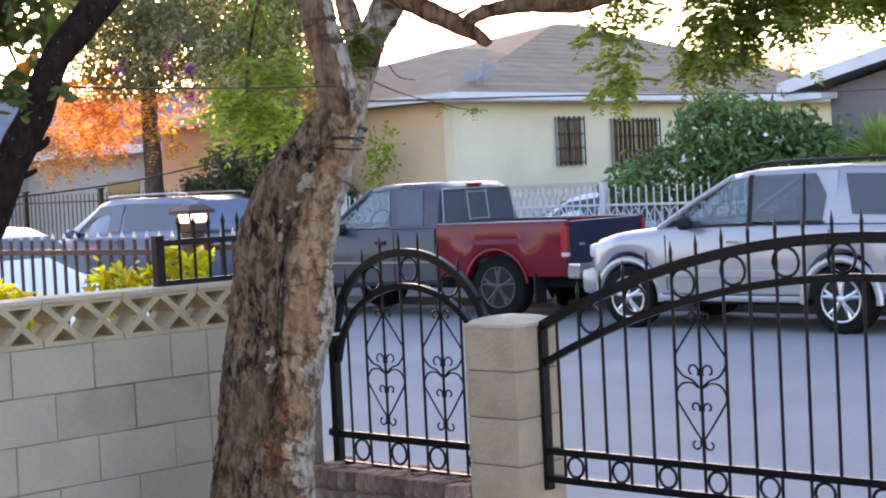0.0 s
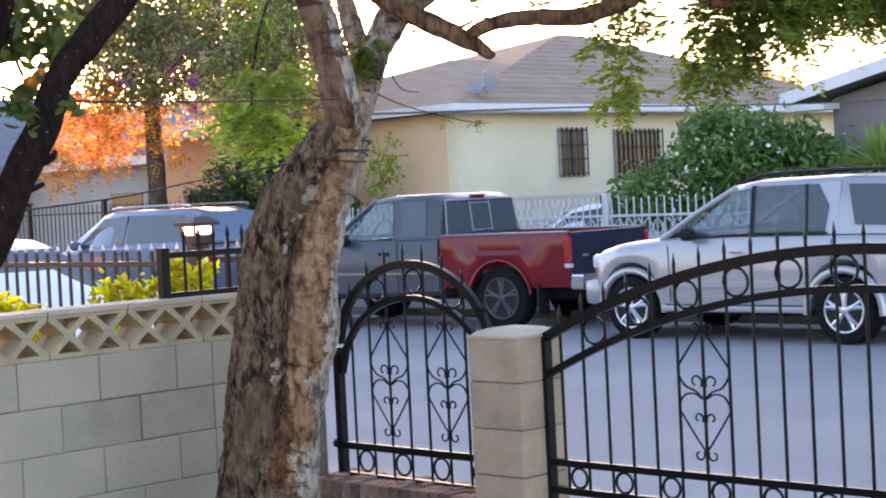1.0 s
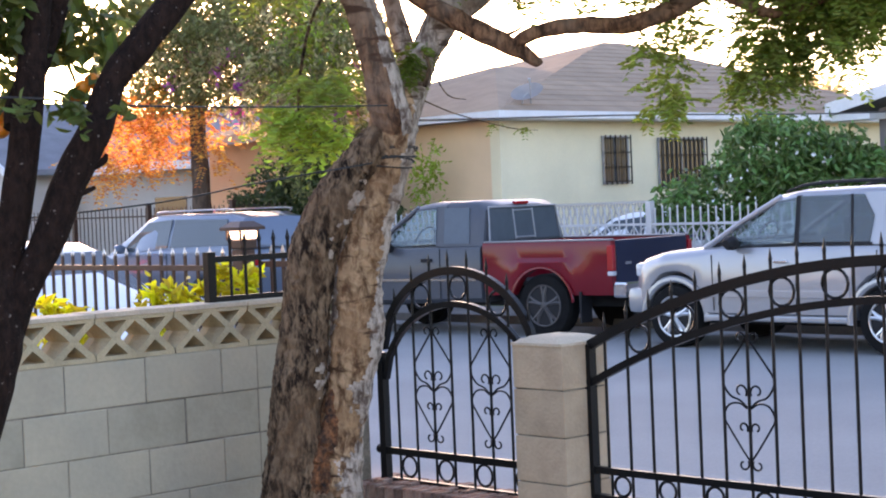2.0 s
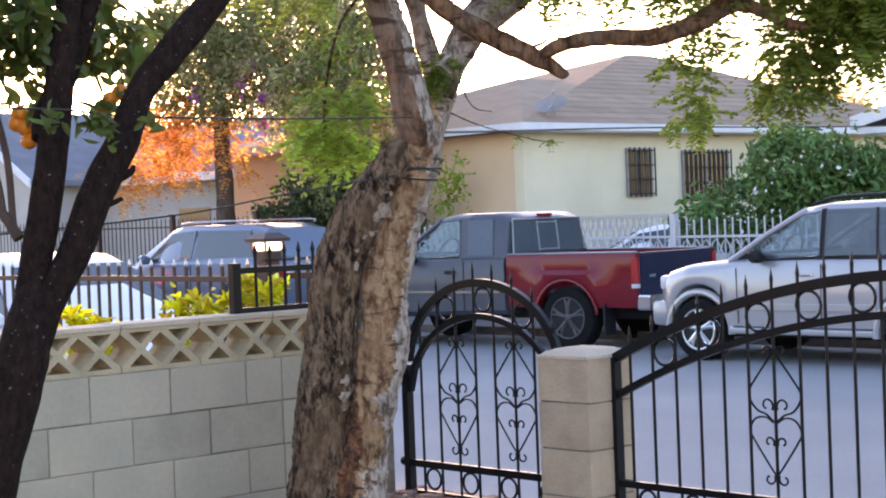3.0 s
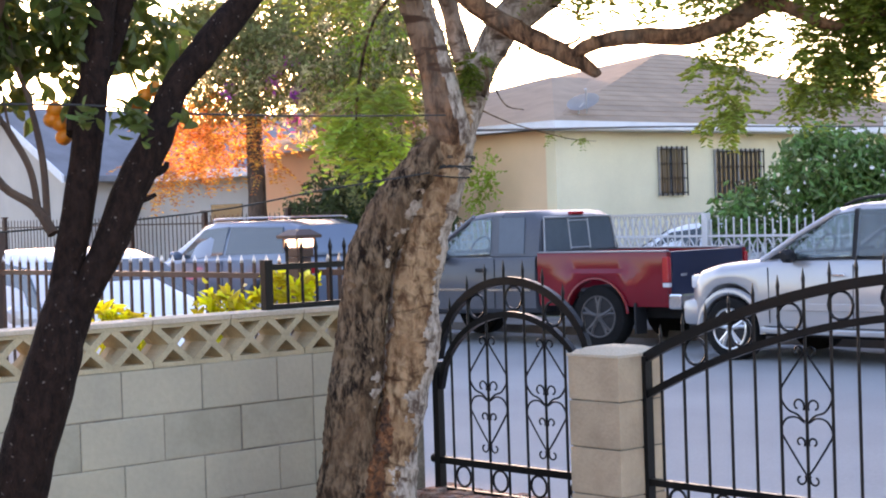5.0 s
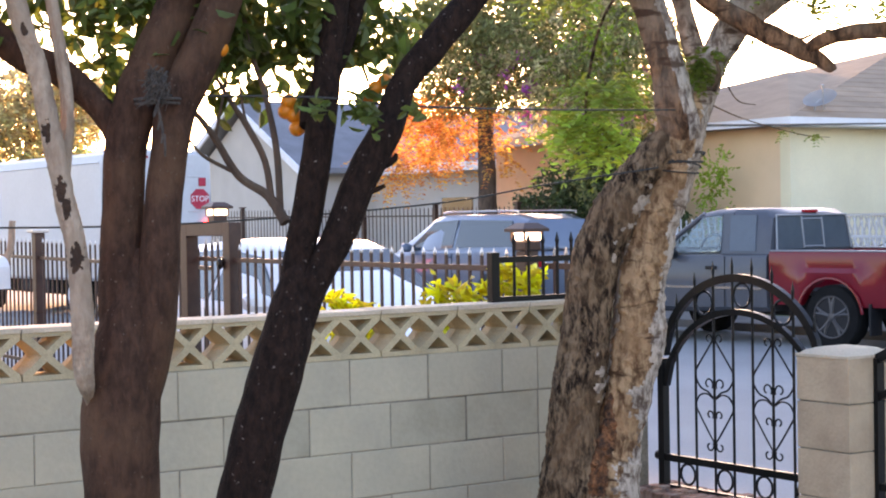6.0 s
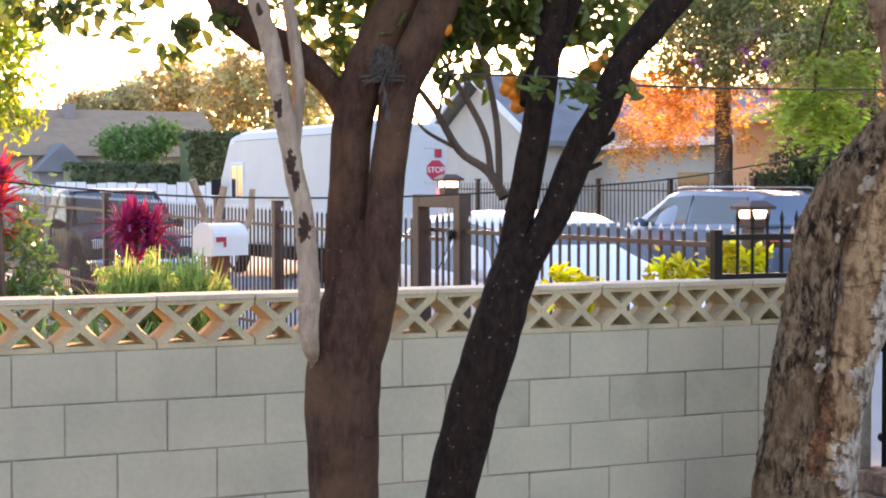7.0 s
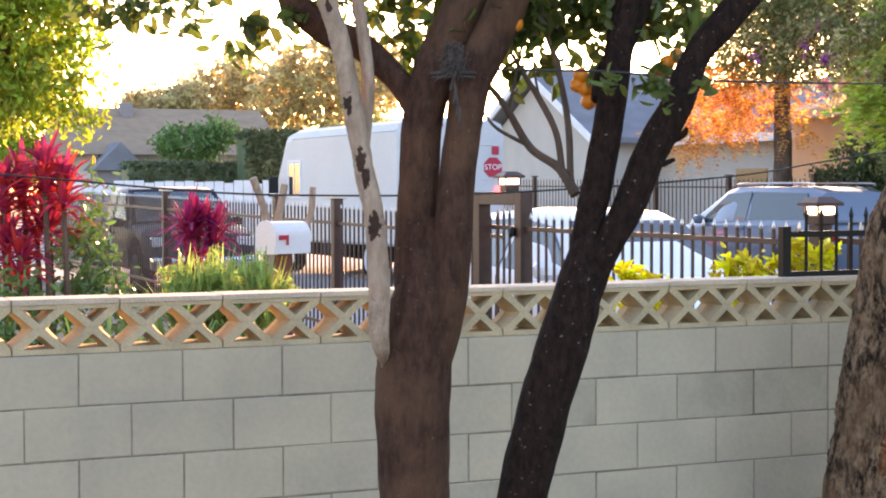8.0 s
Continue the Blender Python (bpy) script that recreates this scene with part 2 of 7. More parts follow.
# Opaque pane; the reflected sky is put into its grey-blue colour.
M["glass_mid"] = mat("sky_toned_glass", (0.085, 0.105, 0.125), 0.12, var=0.1, bump=0, spec=0.5)
M["glass_light"] = glass("side_glass", (0.70, 0.84, 0.86), 0.0, 0.93)
M["lens_red"] = mat("red_lens", (0.42, 0.008, 0.015), 0.2, var=0.1, bump=0, coat=0.5)
M["tail_on"] = mat("lit_tail_lamp", (0.8, 0.03, 0.03), 0.3, var=0.05, bump=0, glow=((1.0, 0.05, 0.05), 1.6))
M["lens_clear"] = mat("clear_lens", (0.6, 0.6, 0.62), 0.12, var=0.05, bump=0, coat=0.8)
M["stop_red"] = mat("sign_red", (0.50, 0.02, 0.05), 0.5, var=0.1)
M["sign_white"] = mat("sign_white", (0.75, 0.75, 0.76), 0.5, var=0.05)
M["sign_green"] = mat("sign_green", (0.05, 0.30, 0.18), 0.5, var=0.1)
M["lamp_glow"] = mat("lamp_glow", (0.9, 0.8, 0.6), 0.4, var=0.02, bump=0, glow=((1.0, 0.72, 0.42), 1.5))
M["stucco"] = mat("cream_stucco", (0.80, 0.70, 0.49), 0.92, var=0.1, scale=1.2, fine=70, bump=0.25)
# Tone of the cream house's street side, peach where the others are cream.
M["peach"] = mat("peach_stucco", (0.80, 0.55, 0.35), 0.92, var=0.1, scale=1.2, fine=70, bump=0.25)
M["grey_stucco"] = mat("grey_stucco", (0.26, 0.23, 0.24), 0.92, var=0.1, scale=1.2, fine=70, bump=0.25)
M["pale_stucco"] = mat("pale_stucco", (0.52, 0.47, 0.43), 0.92, var=0.12, scale=1.2, fine=70, bump=0.25)
M["roof"] = mat("brown_shingle", (0.36, 0.245, 0.165), 0.95, var=0.2, scale=2, fine=30, bump=0.4, each=0.1, island=0)
M["roof_grey"] = mat("grey_shingle", (0.20, 0.20, 0.22), 0.95, var=0.2, scale=2, fine=30, bump=0.4)
M["trim"] = mat("white_trim", (0.74, 0.74, 0.76), 0.6, var=0.1, scale=3, fine=30, bump=0.05)
M["pane"] = glass("window_pane", (0.05, 0.06, 0.07), 0.05, 0.1)
M["dish"] = mat("dish_grey", (0.46, 0.45, 0.45), 0.5, var=0.1)
M["mailbox"] = mat("mailbox_white", (0.72, 0.71, 0.73), 0.5, var=0.08, scale=4)
M["post_red"] = mat("red_brown_wood", (0.20, 0.055, 0.035), 0.8, var=0.3, scale=9)
M["rope"] = mat("frayed_rope", (0.10, 0.082, 0.07), 0.95, var=0.5, scale=40, fine=200, bump=0.6)


# ---------------------------------------------------------------- building blocks
def slope(y):
    """Height of the street: it climbs very slightly towards +y."""
    return 0.06 + 0.002 * y


def thing(name, label, category, m=None, group="", kind=""):
    ob = new(name)
    ob.empty_display_size = 0.2
    if m is not None:
        ob.matrix_world = m
    return tagged(ob, label, category, group, kind)


def mesh_of(name, bm, material, smooth=False):
    me = bpy.data.meshes.new(name)
    bmesh.ops.recalc_face_normals(bm, faces=bm.faces)
    if smooth:
        for e in bm.edges:
            e.smooth = len(e.link_faces) == 2 and e.calc_face_angle(0.0) < 0.62
    bm.to_mesh(me)
    bm.free()
    me.materials.append(material)
    if smooth:
        me.polygons.foreach_set("use_smooth", [True] * len(me.polygons))
    return me


def part(name, bm, material, parent=None, label="", smooth=False):
    ob = new(name, mesh_of(name, bm, material, smooth))
    ob.parent = parent
    return tagged(ob, label)


def solid(name, bm, material, label, category, group="", kind="", m=None, smooth=False):
    ob = new(name, mesh_of(name, bm, material, smooth))
    if m is not None:
        ob.matrix_world = m
    return tagged(ob, label, category, group, kind)


def box(x0, x1, y0, y1, z0, z1, bm=None, bevel=0.0):
    b = bm if bm is not None else bmesh.new()
    made = bmesh.ops.create_cube(b, size=1.0)["verts"]
    for v in made:
        v.co = Vector(((x0 + x1) / 2 + v.co.x * (x1 - x0), (y0 + y1) / 2 + v.co.y * (y1 - y0), (z0 + z1) / 2 + v.co.z * (z1 - z0)))
    if bevel:
        edges = list({e for v in made for e in v.link_edges})
        bmesh.ops.bevel(b, geom=edges, offset=bevel, segments=2, affect="EDGES", profile=0.6)
    return b


def smooth_path(pts, n):
    """n points a span on a Catmull-Rom line through pts (rows of any length)."""
    p = np.array(pts, float)
    p = np.vstack([2 * p[0] - p[1], p, 2 * p[-1] - p[-2]])
    out = []
    for i in range(1, len(p) - 2):
        for k in range(n):
            t = k / n
            a, b, c, d = p[i - 1 : i + 3]
            out.append(0.5 * (2 * b + (c - a) * t + (2 * a - 5 * b + 4 * c - d) * t * t + (3 * b - a - 3 * c + d) * t**3))
    out.append(p[-2])
    return np.array(out)


def tube(rows, sides=8, fine=1, bm=None, rough=0.0, closed=False, lump=3.0):
    """A tapered round bar along rows of x, y, z, radius."""
    b = bm if bm is not None else bmesh.new()
    p = smooth_path(rows, fine) if fine > 1 else np.array(rows, float)
    rings, ref = [], Vector((0.31, 0.52, 0.79))
    n = len(p)
    for i in range(n):
        q0, q1 = (p[(i - 1) % n], p[(i + 1) % n]) if closed else (p[max(i - 1, 0)], p[min(i + 1, n - 1)])
        way = Vector(q1[:3] - q0[:3]).normalized()
        u = (ref - way * ref.dot(way)).normalized()
        ref = u
        w = way.cross(u)
        ring = []
        for k in range(sides):
            a = 2 * math.pi * k / sides
            r = max(p[i][3], 1e-4)
            off = u * math.cos(a) + w * math.sin(a)
            at = Vector(p[i][:3]) + off * r
            if rough:
                at += off * r * rough * (noise.noise(Vector((at.x * lump * 3, at.y * lump * 3, at.z * lump))) + 0.5 * noise.noise(at * lump * 5))
            ring.append(b.verts.new(at))
        rings.append(ring)
    spans = n if closed else n - 1
    for i in range(spans):
        r0, r1 = rings[i], rings[(i + 1) % n]
        for k in range(sides):
            b.faces.new((r0[k], r0[(k + 1) % sides], r1[(k + 1) % sides], r1[k]))
    if not closed:
        b.faces.new(rings[0][::-1])
        b.faces.new(rings[-1])
    return b


def rod(a, b_, r, sides=6, bm=None, r2=None):
    return tube([(*a, r), (*b_, r if r2 is None else r2)], sides, 1, bm)


def ring(c, radius, thick, axis="x", bm=None, n=14, sides=5):
    rows = []
    for k in range(n):
        a = 2 * math.pi * k / n
        u, w = radius * math.cos(a), radius * math.sin(a)
        rows.append((c[0], c[1] + u, c[2] + w, thick) if axis == "x" else (c[0] + u, c[1], c[2] + w, thick) if axis == "y" else (c[0] + u, c[1] + w, c[2], thick))
    return tube(rows, sides, 1, bm, closed=True)


def prism(points, depth, bm=None, axis="y", at=0.0):
    """A flat polygon of (u, v) pushed to a depth. axis y: u along x, v along z; axis x: u along y, v along z; axis z: u along x, v along y."""
    b = bm if bm is not None else bmesh.new()
    place = {"y": lambda u, v, d: (u, d, v), "x": lambda u, v, d: (d, u, v), "z": lambda u, v, d: (u, v, d)}[axis]
    f = [b.verts.new(place(u, v, at)) for u, v in points]
    g = [b.verts.new(place(u, v, at + depth)) for u, v in points]
    b.faces.new(f)
    b.faces.new(g[::-1])
    for k in range(len(f)):
        j = (k + 1) % len(f)
        b.faces.new((f[k], f[j], g[j], g[k]))
    return b


def loft(sections, bm=None):
    """Skin over closed rings with the same number of points."""
    b = bm if bm is not None else bmesh.new()
    rings = [[b.verts.new(p) for p in s] for s in sections]
    k = len(rings[0])
    for r0, r1 in zip(rings, rings[1:]):
        for i in range(k):
            b.faces.new((r0[i], r0[(i + 1) % k], r1[(i + 1) % k], r1[i]))
    b.faces.new(rings[0][::-1])
    b.faces.new(rings[-1])
    return b


def leaves_mesh(name, centres, ways, size, aspect, material, rng, fold=0.25, spread=0.35):
    """Many small pointed leaves, each of two faces folded along its rib."""
    n = len(centres)
    ways = ways / (np.linalg.norm(ways, axis=1, keepdims=True) + 1e-9)
    side = np.cross(ways, rng.normal(size=(n, 3)))
    side /= np.linalg.norm(side, axis=1, keepdims=True) + 1e-9
    up = np.cross(ways, side)
    s = size * (1 + spread * rng.uniform(-1, 1, (n, 1)))
    base, tip = centres - ways * s * 0.5, centres + ways * s * 0.5
    edge = []
    for sgn in (1, -1):
        for along, wide in ((-0.2, 0.36), (0.16, 0.38)):
            edge.append(centres + ways * s * along + side * s * aspect * wide * sgn + up * s * fold * aspect)
    verts = np.stack([base, edge[0], edge[1], tip, edge[3], edge[2]], 1).reshape(-1, 3)
    i = np.arange(n)[:, None] * 6
    faces = np.concatenate([i + [0, 1, 2, 3], i + [0, 3, 4, 5]], 1).reshape(-1, 4)
    me = bpy.data.meshes.new(name)
    me.from_pydata(verts.tolist(), [], faces.tolist())
    me.materials.append(material)
    return me


def clumped(rng, blobs, count, clumps, clump_r, shell=0.55):
    """Leaf places gathered in clumps that fill ellipsoids, rows of centre x, y, z and radii."""
    blobs = np.array(blobs, float)
    vol = blobs[:, 3:].prod(1)
    pick = rng.choice(len(blobs), clumps, p=vol / vol.sum())
    d = rng.normal(size=(clumps, 3))
    d /= np.linalg.norm(d, axis=1, keepdims=True)
    r = shell + (1 - shell) * rng.uniform(size=(clumps, 1)) ** 0.6
    seeds = blobs[pick, :3] + d * r * blobs[pick, 3:]
    own = rng.integers(0, clumps, count)
    e = rng.normal(size=(count, 3)) * clump_r * (0.6 + 0.8 * rng.uniform(size=(clumps, 1)))[own]
    ways = d[own] * 0.6 + rng.normal(size=(count, 3)) * 0.8 + np.array([0, 0, -0.35])
    return seeds[own] + e * 0.55, ways


def crown(name, parent, blobs, count, clumps, clump_r, size, aspect, material, seed, shell=0.5, label=""):
    rng = np.random.default_rng(seed)
    c, w = clumped(rng, blobs, count, clumps, clump_r, shell)
    ob = new(name, leaves_mesh(name, c, w, size, aspect, material, rng))
    ob.parent = parent
    return tagged(ob, label)


def sprays(name, parent, blobs, count, length, leaf, material, seed, pairs=9, droop=0.6, label=""):
    """Feathery leaves: leaflets in pairs along drooping ribs."""
    rng = np.random.default_rng(seed)
    blobs = np.array(blobs, float)
    vol = blobs[:, 3:].prod(1)
    pick = rng.choice(len(blobs), count, p=vol / vol.sum())
    d = rng.normal(size=(count, 3))
    d /= np.linalg.norm(d, axis=1, keepdims=True)
    start = blobs[pick, :3] + d * rng.uniform(size=(count, 1)) ** 0.45 * blobs[pick, 3:]
    way = rng.normal(size=(count, 3)) * [1, 1, 0.5] + [0, 0, -droop]
    way /= np.linalg.norm(way, axis=1, keepdims=True)
    side = np.cross(way, [0, 0, 1.0])
    side /= np.linalg.norm(side, axis=1, keepdims=True) + 1e-9
    cs, ws = [], []
    long = length * rng.uniform(0.6, 1.2, (count, 1))
    for k in range(pairs):
        f = (k + 0.5) / pairs
        at = start + way * long * f + np.array([0, 0, -0.25]) * long * f * f
        for sgn in (-1, 1):
            w = side * sgn + way * 0.5
            cs.append(at + side * sgn * leaf * 0.5)
            ws.append(w + rng.normal(size=(count, 3)) * 0.15)
    c, w = np.concatenate(cs), np.concatenate(ws)
    ob = new(name, leaves_mesh(name, c, w, leaf, 0.42, material, rng))
    ob.parent = parent
    return tagged(ob, label)


def blades(name, parent, base, count, length, width, material, seed, lean=0.7, label="", rise=0.0):
    """Strap leaves that arch out of one growing point."""
    rng = np.random.default_rng(seed)
    b = bmesh.new()
    for i in range(count):
        a, t = rng.uniform(0, 2 * math.pi), rng.uniform(0.15, 1.0) * lean
        L, w = length * rng.uniform(0.7, 1.1), width * rng.uniform(0.8, 1.1)
        out, acr = Vector((math.cos(a), math.sin(a), 0)), Vector((-math.sin(a), math.cos(a), 0))
        prev, z0 = None, rng.uniform(0, rise) if rise else 0.0
        for k in range(5):
            f = k / 4
            at = Vector(base) + Vector((0, 0, z0)) + out * (L * f * math.sin(t)) + Vector((0, 0, L * (f * math.cos(t) - 0.45 * t * f * f)))
            half = w * 0.5 * math.sin(math.pi * (0.12 + 0.86 * f)) + 0.001
            row = [b.verts.new(at + acr * half), b.verts.new(at - Vector((0, 0, half * 0.4))), b.verts.new(at - acr * half)]
            if prev:
                b.faces.new((prev[0], prev[1], row[1], row[0]))
                b.faces.new((prev[1], prev[2], row[2], row[1]))
            prev = row
    return part(name, b, material, parent, label)


# ---------------------------------------------------------------- ground
def sheet(name, x0, x1, y0, y1, lift, material, label, category, thick=0.12):
    """A slab that follows the street's slope."""
    b = bmesh.new()
    top = [b.verts.new((x, y, slope(y) + lift)) for x, y in ((x0, y0), (x1, y0), (x1, y1), (x0, y1))]
    low = [b.verts.new(v.co - Vector((0, 0, thick))) for v in top]
    b.faces.new(top)
    b.faces.new(low[::-1])
    for k in range(4):
        j = (k + 1) % 4
        b.faces.new((top[k], low[k], low[j], top[j]))
    return solid(name, b, material, label, category, kind="structure")


sheet("ground", -400, 500, -400, 600, -0.05, M["lawn"], "dry grass and earth under the whole street", "ground", 0.3)
sheet("road", 5.3, 16.6, -80, 120, 0.0, M["asphalt"], "pale grey worn asphalt street", "road")
sheet("pavement", 4.6, 5.3, -80, 120, 0.10, M["concrete"], "concrete pavement beside the near fences", "pavement", 0.25)
sheet("pavement", 16.6, 18.2, -80, 120, 0.12, M["shaded_concrete"], "concrete pavement along the far houses", "pavement", 0.25)
solid("yard", box(-14, 4.32, -16, 0.0, -0.2, 0.30), M["earth"], "bare earth of the front yard", "yard", kind="structure")
solid("neighbour_yard", box(-14, 4.42, 0.2, 30, -0.2, 0.36), M["earth"], "planted earth behind the block wall", "yard", kind="structure")

# ---------------------------------------------------------------- block wall with screen blocks
B, H = 0.4064, 0.2032
Z0 = 1.2243  # top of the solid courses
wall = solid("wall_side", box(-6.0, 4.33, 0.006, 0.19, 0.0, Z0 - 0.004), M["mortar"], "grey concrete block boundary wall with pierced screen blocks on top", "wall", kind="structure")


def block_mesh(w, d, h, name, material):
    b = box(0, w, 0, d, 0, h)
    bmesh.ops.bevel(b, geom=[e for e in b.edges if abs(e.verts[0].co.y) < 1e-6 and abs(e.verts[1].co.y) < 1e-6], offset=0.004, segments=1, affect="EDGES")
    return mesh_of(name, b, material)


def screen_mesh(w, d, h):
    """Pierced block: two crosses between thin rims, their arms thickest at half depth."""
    b = bmesh.new()
    rim = 0.020
    box(0, w, 0, d, 0, rim, b)
    box(0, w, 0, d, h - rim * 0.8, h, b)
    zc, hb = h / 2 + rim * 0.1, (h - rim * 1.8) / 2 - 0.0005
    for k in range(2):
        cx, ha = (k + 0.5) * w / 2, w / 4 - 0.0008
        slim = [(0.0, 0.022), (ha * 0.30, hb * 0.62), (ha * 0.60, hb), (ha, hb), (ha, hb * 0.90), (ha * 0.76, hb * 0.66), (ha * 0.44, hb * 0.30), (0.022, 0.0)]
        full = [(0.0, 0.040), (ha * 0.27, hb * 0.74), (ha * 0.42, hb), (ha, hb), (ha, hb * 0.74), (ha * 0.84, hb * 0.52), (ha * 0.64, hb * 0.27), (0.050, 0.0)]
        skins = []
        for quarter, at in ((slim, 0.003), (slim, 0.018), (full, d * 0.5), (slim, d - 0.018), (slim, d - 0.003)):
            pts = quarter + [(x, -z) for x, z in quarter[-2::-1]]
            pts = pts + [(-x, z) for x, z in pts[-2:0:-1]]
            skins.append([(cx + x, at, zc + z) for x, z in pts])
        loft(skins, b)
    return mesh_of("screen_block", b, M["screen"])


rw = random.Random(4)
screen_me = screen_mesh(B - 0.006, 0.185, 0.186)

# ---------------------------------------------------------------- cap, corner fence panel
b = bmesh.new()
for k in range(-9, 9):
    x0 = 2.803 + (k - 6) * B * 2 * 0.5
    box(x0 + 0.002, x0 + B - 0.002, -0.006, 0.195, Z0 + 0.187, Z0 + 0.207 + 0.004 * rw.random(), b, 0.004)
cap = part("wall_cap", b, M["cap"], wall, "thin cap along the screen blocks, peach sunlight put into its colour")

panel = thing("corner_fence_panel", "short black iron fence panel standing on the block wall", "fence", pose(3.47, 0.08, Z0 + 0.207))
part("post", box(-0.022, 0.022, -0.022, 0.022, 0, 0.235, bevel=0.003), M["iron"], panel)
part("rail", box(0.022, 0.86, -0.014, 0.014, 0.0, 0.028), M["iron"], panel)
part("rail", box(0.022, 0.86, -0.014, 0.014, 0.185, 0.213), M["iron"], panel)
for k in range(9):
    x = 0.12 + k * 0.085
    part("bar", tube([(x, 0, 0.0, 0.0075), (x, 0, 0.27, 0.0075), (x, 0, 0.285, 0.011), (x, 0, 0.325, 0.001)], 4), M["iron"], panel)

# ---------------------------------------------------------------- gate pillar, brick sill
GX = 4.37
pillar = thing("gate_pillar", "tan concrete block gate pillar with a domed mortar cap", "pillar", pose(4.20, -1.42, 0))
part("core", box(0.008, 0.282, 0.008, 0.287, 0.0, 1.225), M["mortar"], pillar)
pb = mesh_of("pillar_block", box(0, 0.29, 0, 0.295, 0, H - 0.007, bevel=0.003), M["pillar"])
for k in range(6):
    o = new("block", pb)
    o.parent = pillar
    o.location = (0, 0, 1.226 - H * (k + 1) + 0.004)
b = bmesh.new()
bmesh.ops.create_grid(b, x_segments=10, y_segments=10, size=0.15)
for v in b.verts:
    r = max(abs(v.co.x), abs(v.co.y)) / 0.15
    v.co.z = 1.225 + 0.032 * (1 - r**3)
    v.co.x, v.co.y = v.co.x + 0.145, v.co.y + 0.1475
bmesh.ops.solidify(b, geom=b.faces[:], thickness=0.012)
part("cap", b, M["cap"], pillar, "domed mortar cap", True)

sill = thing("brick_sill", "crumbling red brick sill under the small gate", "sill", pose(4.15, -1.12, 0.0))
part("footing", box(0.03, 0.33, 0, 1.12, 0.0, 0.44), M["mortar"], sill)
bk = mesh_of("brick", box(0, 0.098, 0, 0.058, 0, 0.09, bevel=0.008), M["brick"])
bk2 = mesh_of("brick", box(0, 0.2, 0, 0.095, 0, 0.058, bevel=0.008), M["brick"])
for row in range(3):
    for k in range(17):
        o = new("brick", bk)
        o.parent = sill
        o.location = (0.02 + row * 0.105, 0.01 + k * 0.0655, 0.418 + 0.012 * rw.random())
        o.rotation_euler = (0, 0, 0.05 * (rw.random() - 0.5))
for row in range(2):
    for k in range(11):
        o = new("brick", bk2)
        o.parent = sill
        o.location = (0.0 + 0.01 * rw.random(), 0.005 + k * 0.1015, 0.29 + row * 0.066)


# ---------------------------------------------------------------- gates
def ornament(gate, y, z0, z1, w, name="scrollwork"):
    """Drawn-out heart with scrolls round an upright."""
    b = bmesh.new()
    h = z1 - z0
    t = 0.0045
    for s in (-1, 1):
        upper = ((0, 0), (0.33, 0.10), (0.67, 0.20), (1, 0.31), (0.95, 0.39), (0.70, 0.46), (0.35, 0.49), (0.08, 0.54))
        lower = ((0.08, 0.55), (0.40, 0.51), (0.80, 0.53), (1, 0.62), (0.82, 0.70), (0.55, 0.79), (0.27, 0.88), (0, 0.96))
        for line in (upper, lower):
            tube([(0, y + s * w * a, z1 - h * f, t) for a, f in line], 5, 4, b)
        for zc, r in ((z1 - h * 0.42, w * 0.26), (z1 - h * 0.70, w * 0.20), (z0 + 0.01, w * 0.22), (z1 - 0.005, w * 0.22)):
            rows = []
            for k in range(12):
                a = -0.6 + k / 11 * 5.0
                q = r * (1 - 0.055 * k)
                rows.append((0, y + s * (w * 0.06 + r - q * math.cos(a)), zc + q * math.sin(a) * (1 if zc > z0 + 0.05 else -1), t))
            tube(rows, 5, 1, b)
    return part(name, b, M["iron"], gate)


def arch_bar(gate, f, y0, y1, thick, name, n=22):
    """A square bar bent along z = f(y)."""
    rings = []
    for k in range(n + 1):
        y = y0 + (y1 - y0) * k / n
        d = Vector((1e-3, f(y + 5e-4) - f(y - 5e-4))).normalized()
        u, w = -d.y * thick, d.x * thick
        rings.append([(-0.014, y + u, f(y) + w), (0.014, y + u, f(y) + w), (0.014, y - u, f(y) - w), (-0.014, y - u, f(y) - w)])
    return part(name, loft(rings), M["iron"], gate)


def spiked_bar(gate, y, z0, top):
    part("bar", tube([(0, y, z0, 0.0068), (0, y, top - 0.06, 0.0068), (0, y, top - 0.045, 0.0085), (0, y, top, 0.001)], 6), M["iron"], gate)


small = thing("garden_gate", "arched black wrought iron garden gate, closed", "gate", pose(GX, 0, 0))
YL, YR, YC = -0.068, -1.112, -0.595


def arch_top(y):
    return 1.11 + 0.42 * math.sqrt(max(0.0, 1 - min(1.0, abs((y - YC) / 0.515)) ** 2))


def arch_low(y):
    return 0.955 + 0.418 * math.sqrt(max(0.0, 1 - min(1.0, abs((y - YC) / 0.508)) ** 2))


part("frame_post", box(-0.02, 0.02, YL - 0.018, YL + 0.022, 0.485, 1.13), M["iron"], small)
part("frame_post", box(-0.02, 0.02, YR - 0.0, YR + 0.04, 0.485, 1.13), M["iron"], small)
part("bottom_rail", box(-0.017, 0.017, YR, YL, 0.485, 0.522), M["iron"], small)
part("middle_rail", box(-0.015, 0.015, YR, YL, 0.635, 0.668), M["iron"], small)
arch_bar(small, arch_top, YL - 0.014, YR + 0.004, 0.019, "arch", 30)
arch_bar(small, arch_low, YL - 0.022, YR + 0.03, 0.014, "arch", 30)
for k in range(8):
    y = -0.171 - k * 0.1283
    spiked_bar(small, y, 0.65, arch_top(y) + 0.10)
for k in range(4):
    y = -0.236 - k * 0.2566
    part("ring", ring((0, y, 0.582), 0.05, 0.0068), M["iron"], small)
    for s in (-1, 1):
        part("stay", rod((0, y + s * 0.064, 0.515), (0, y + s * 0.064, 0.645), 0.0065), M["iron"], small)
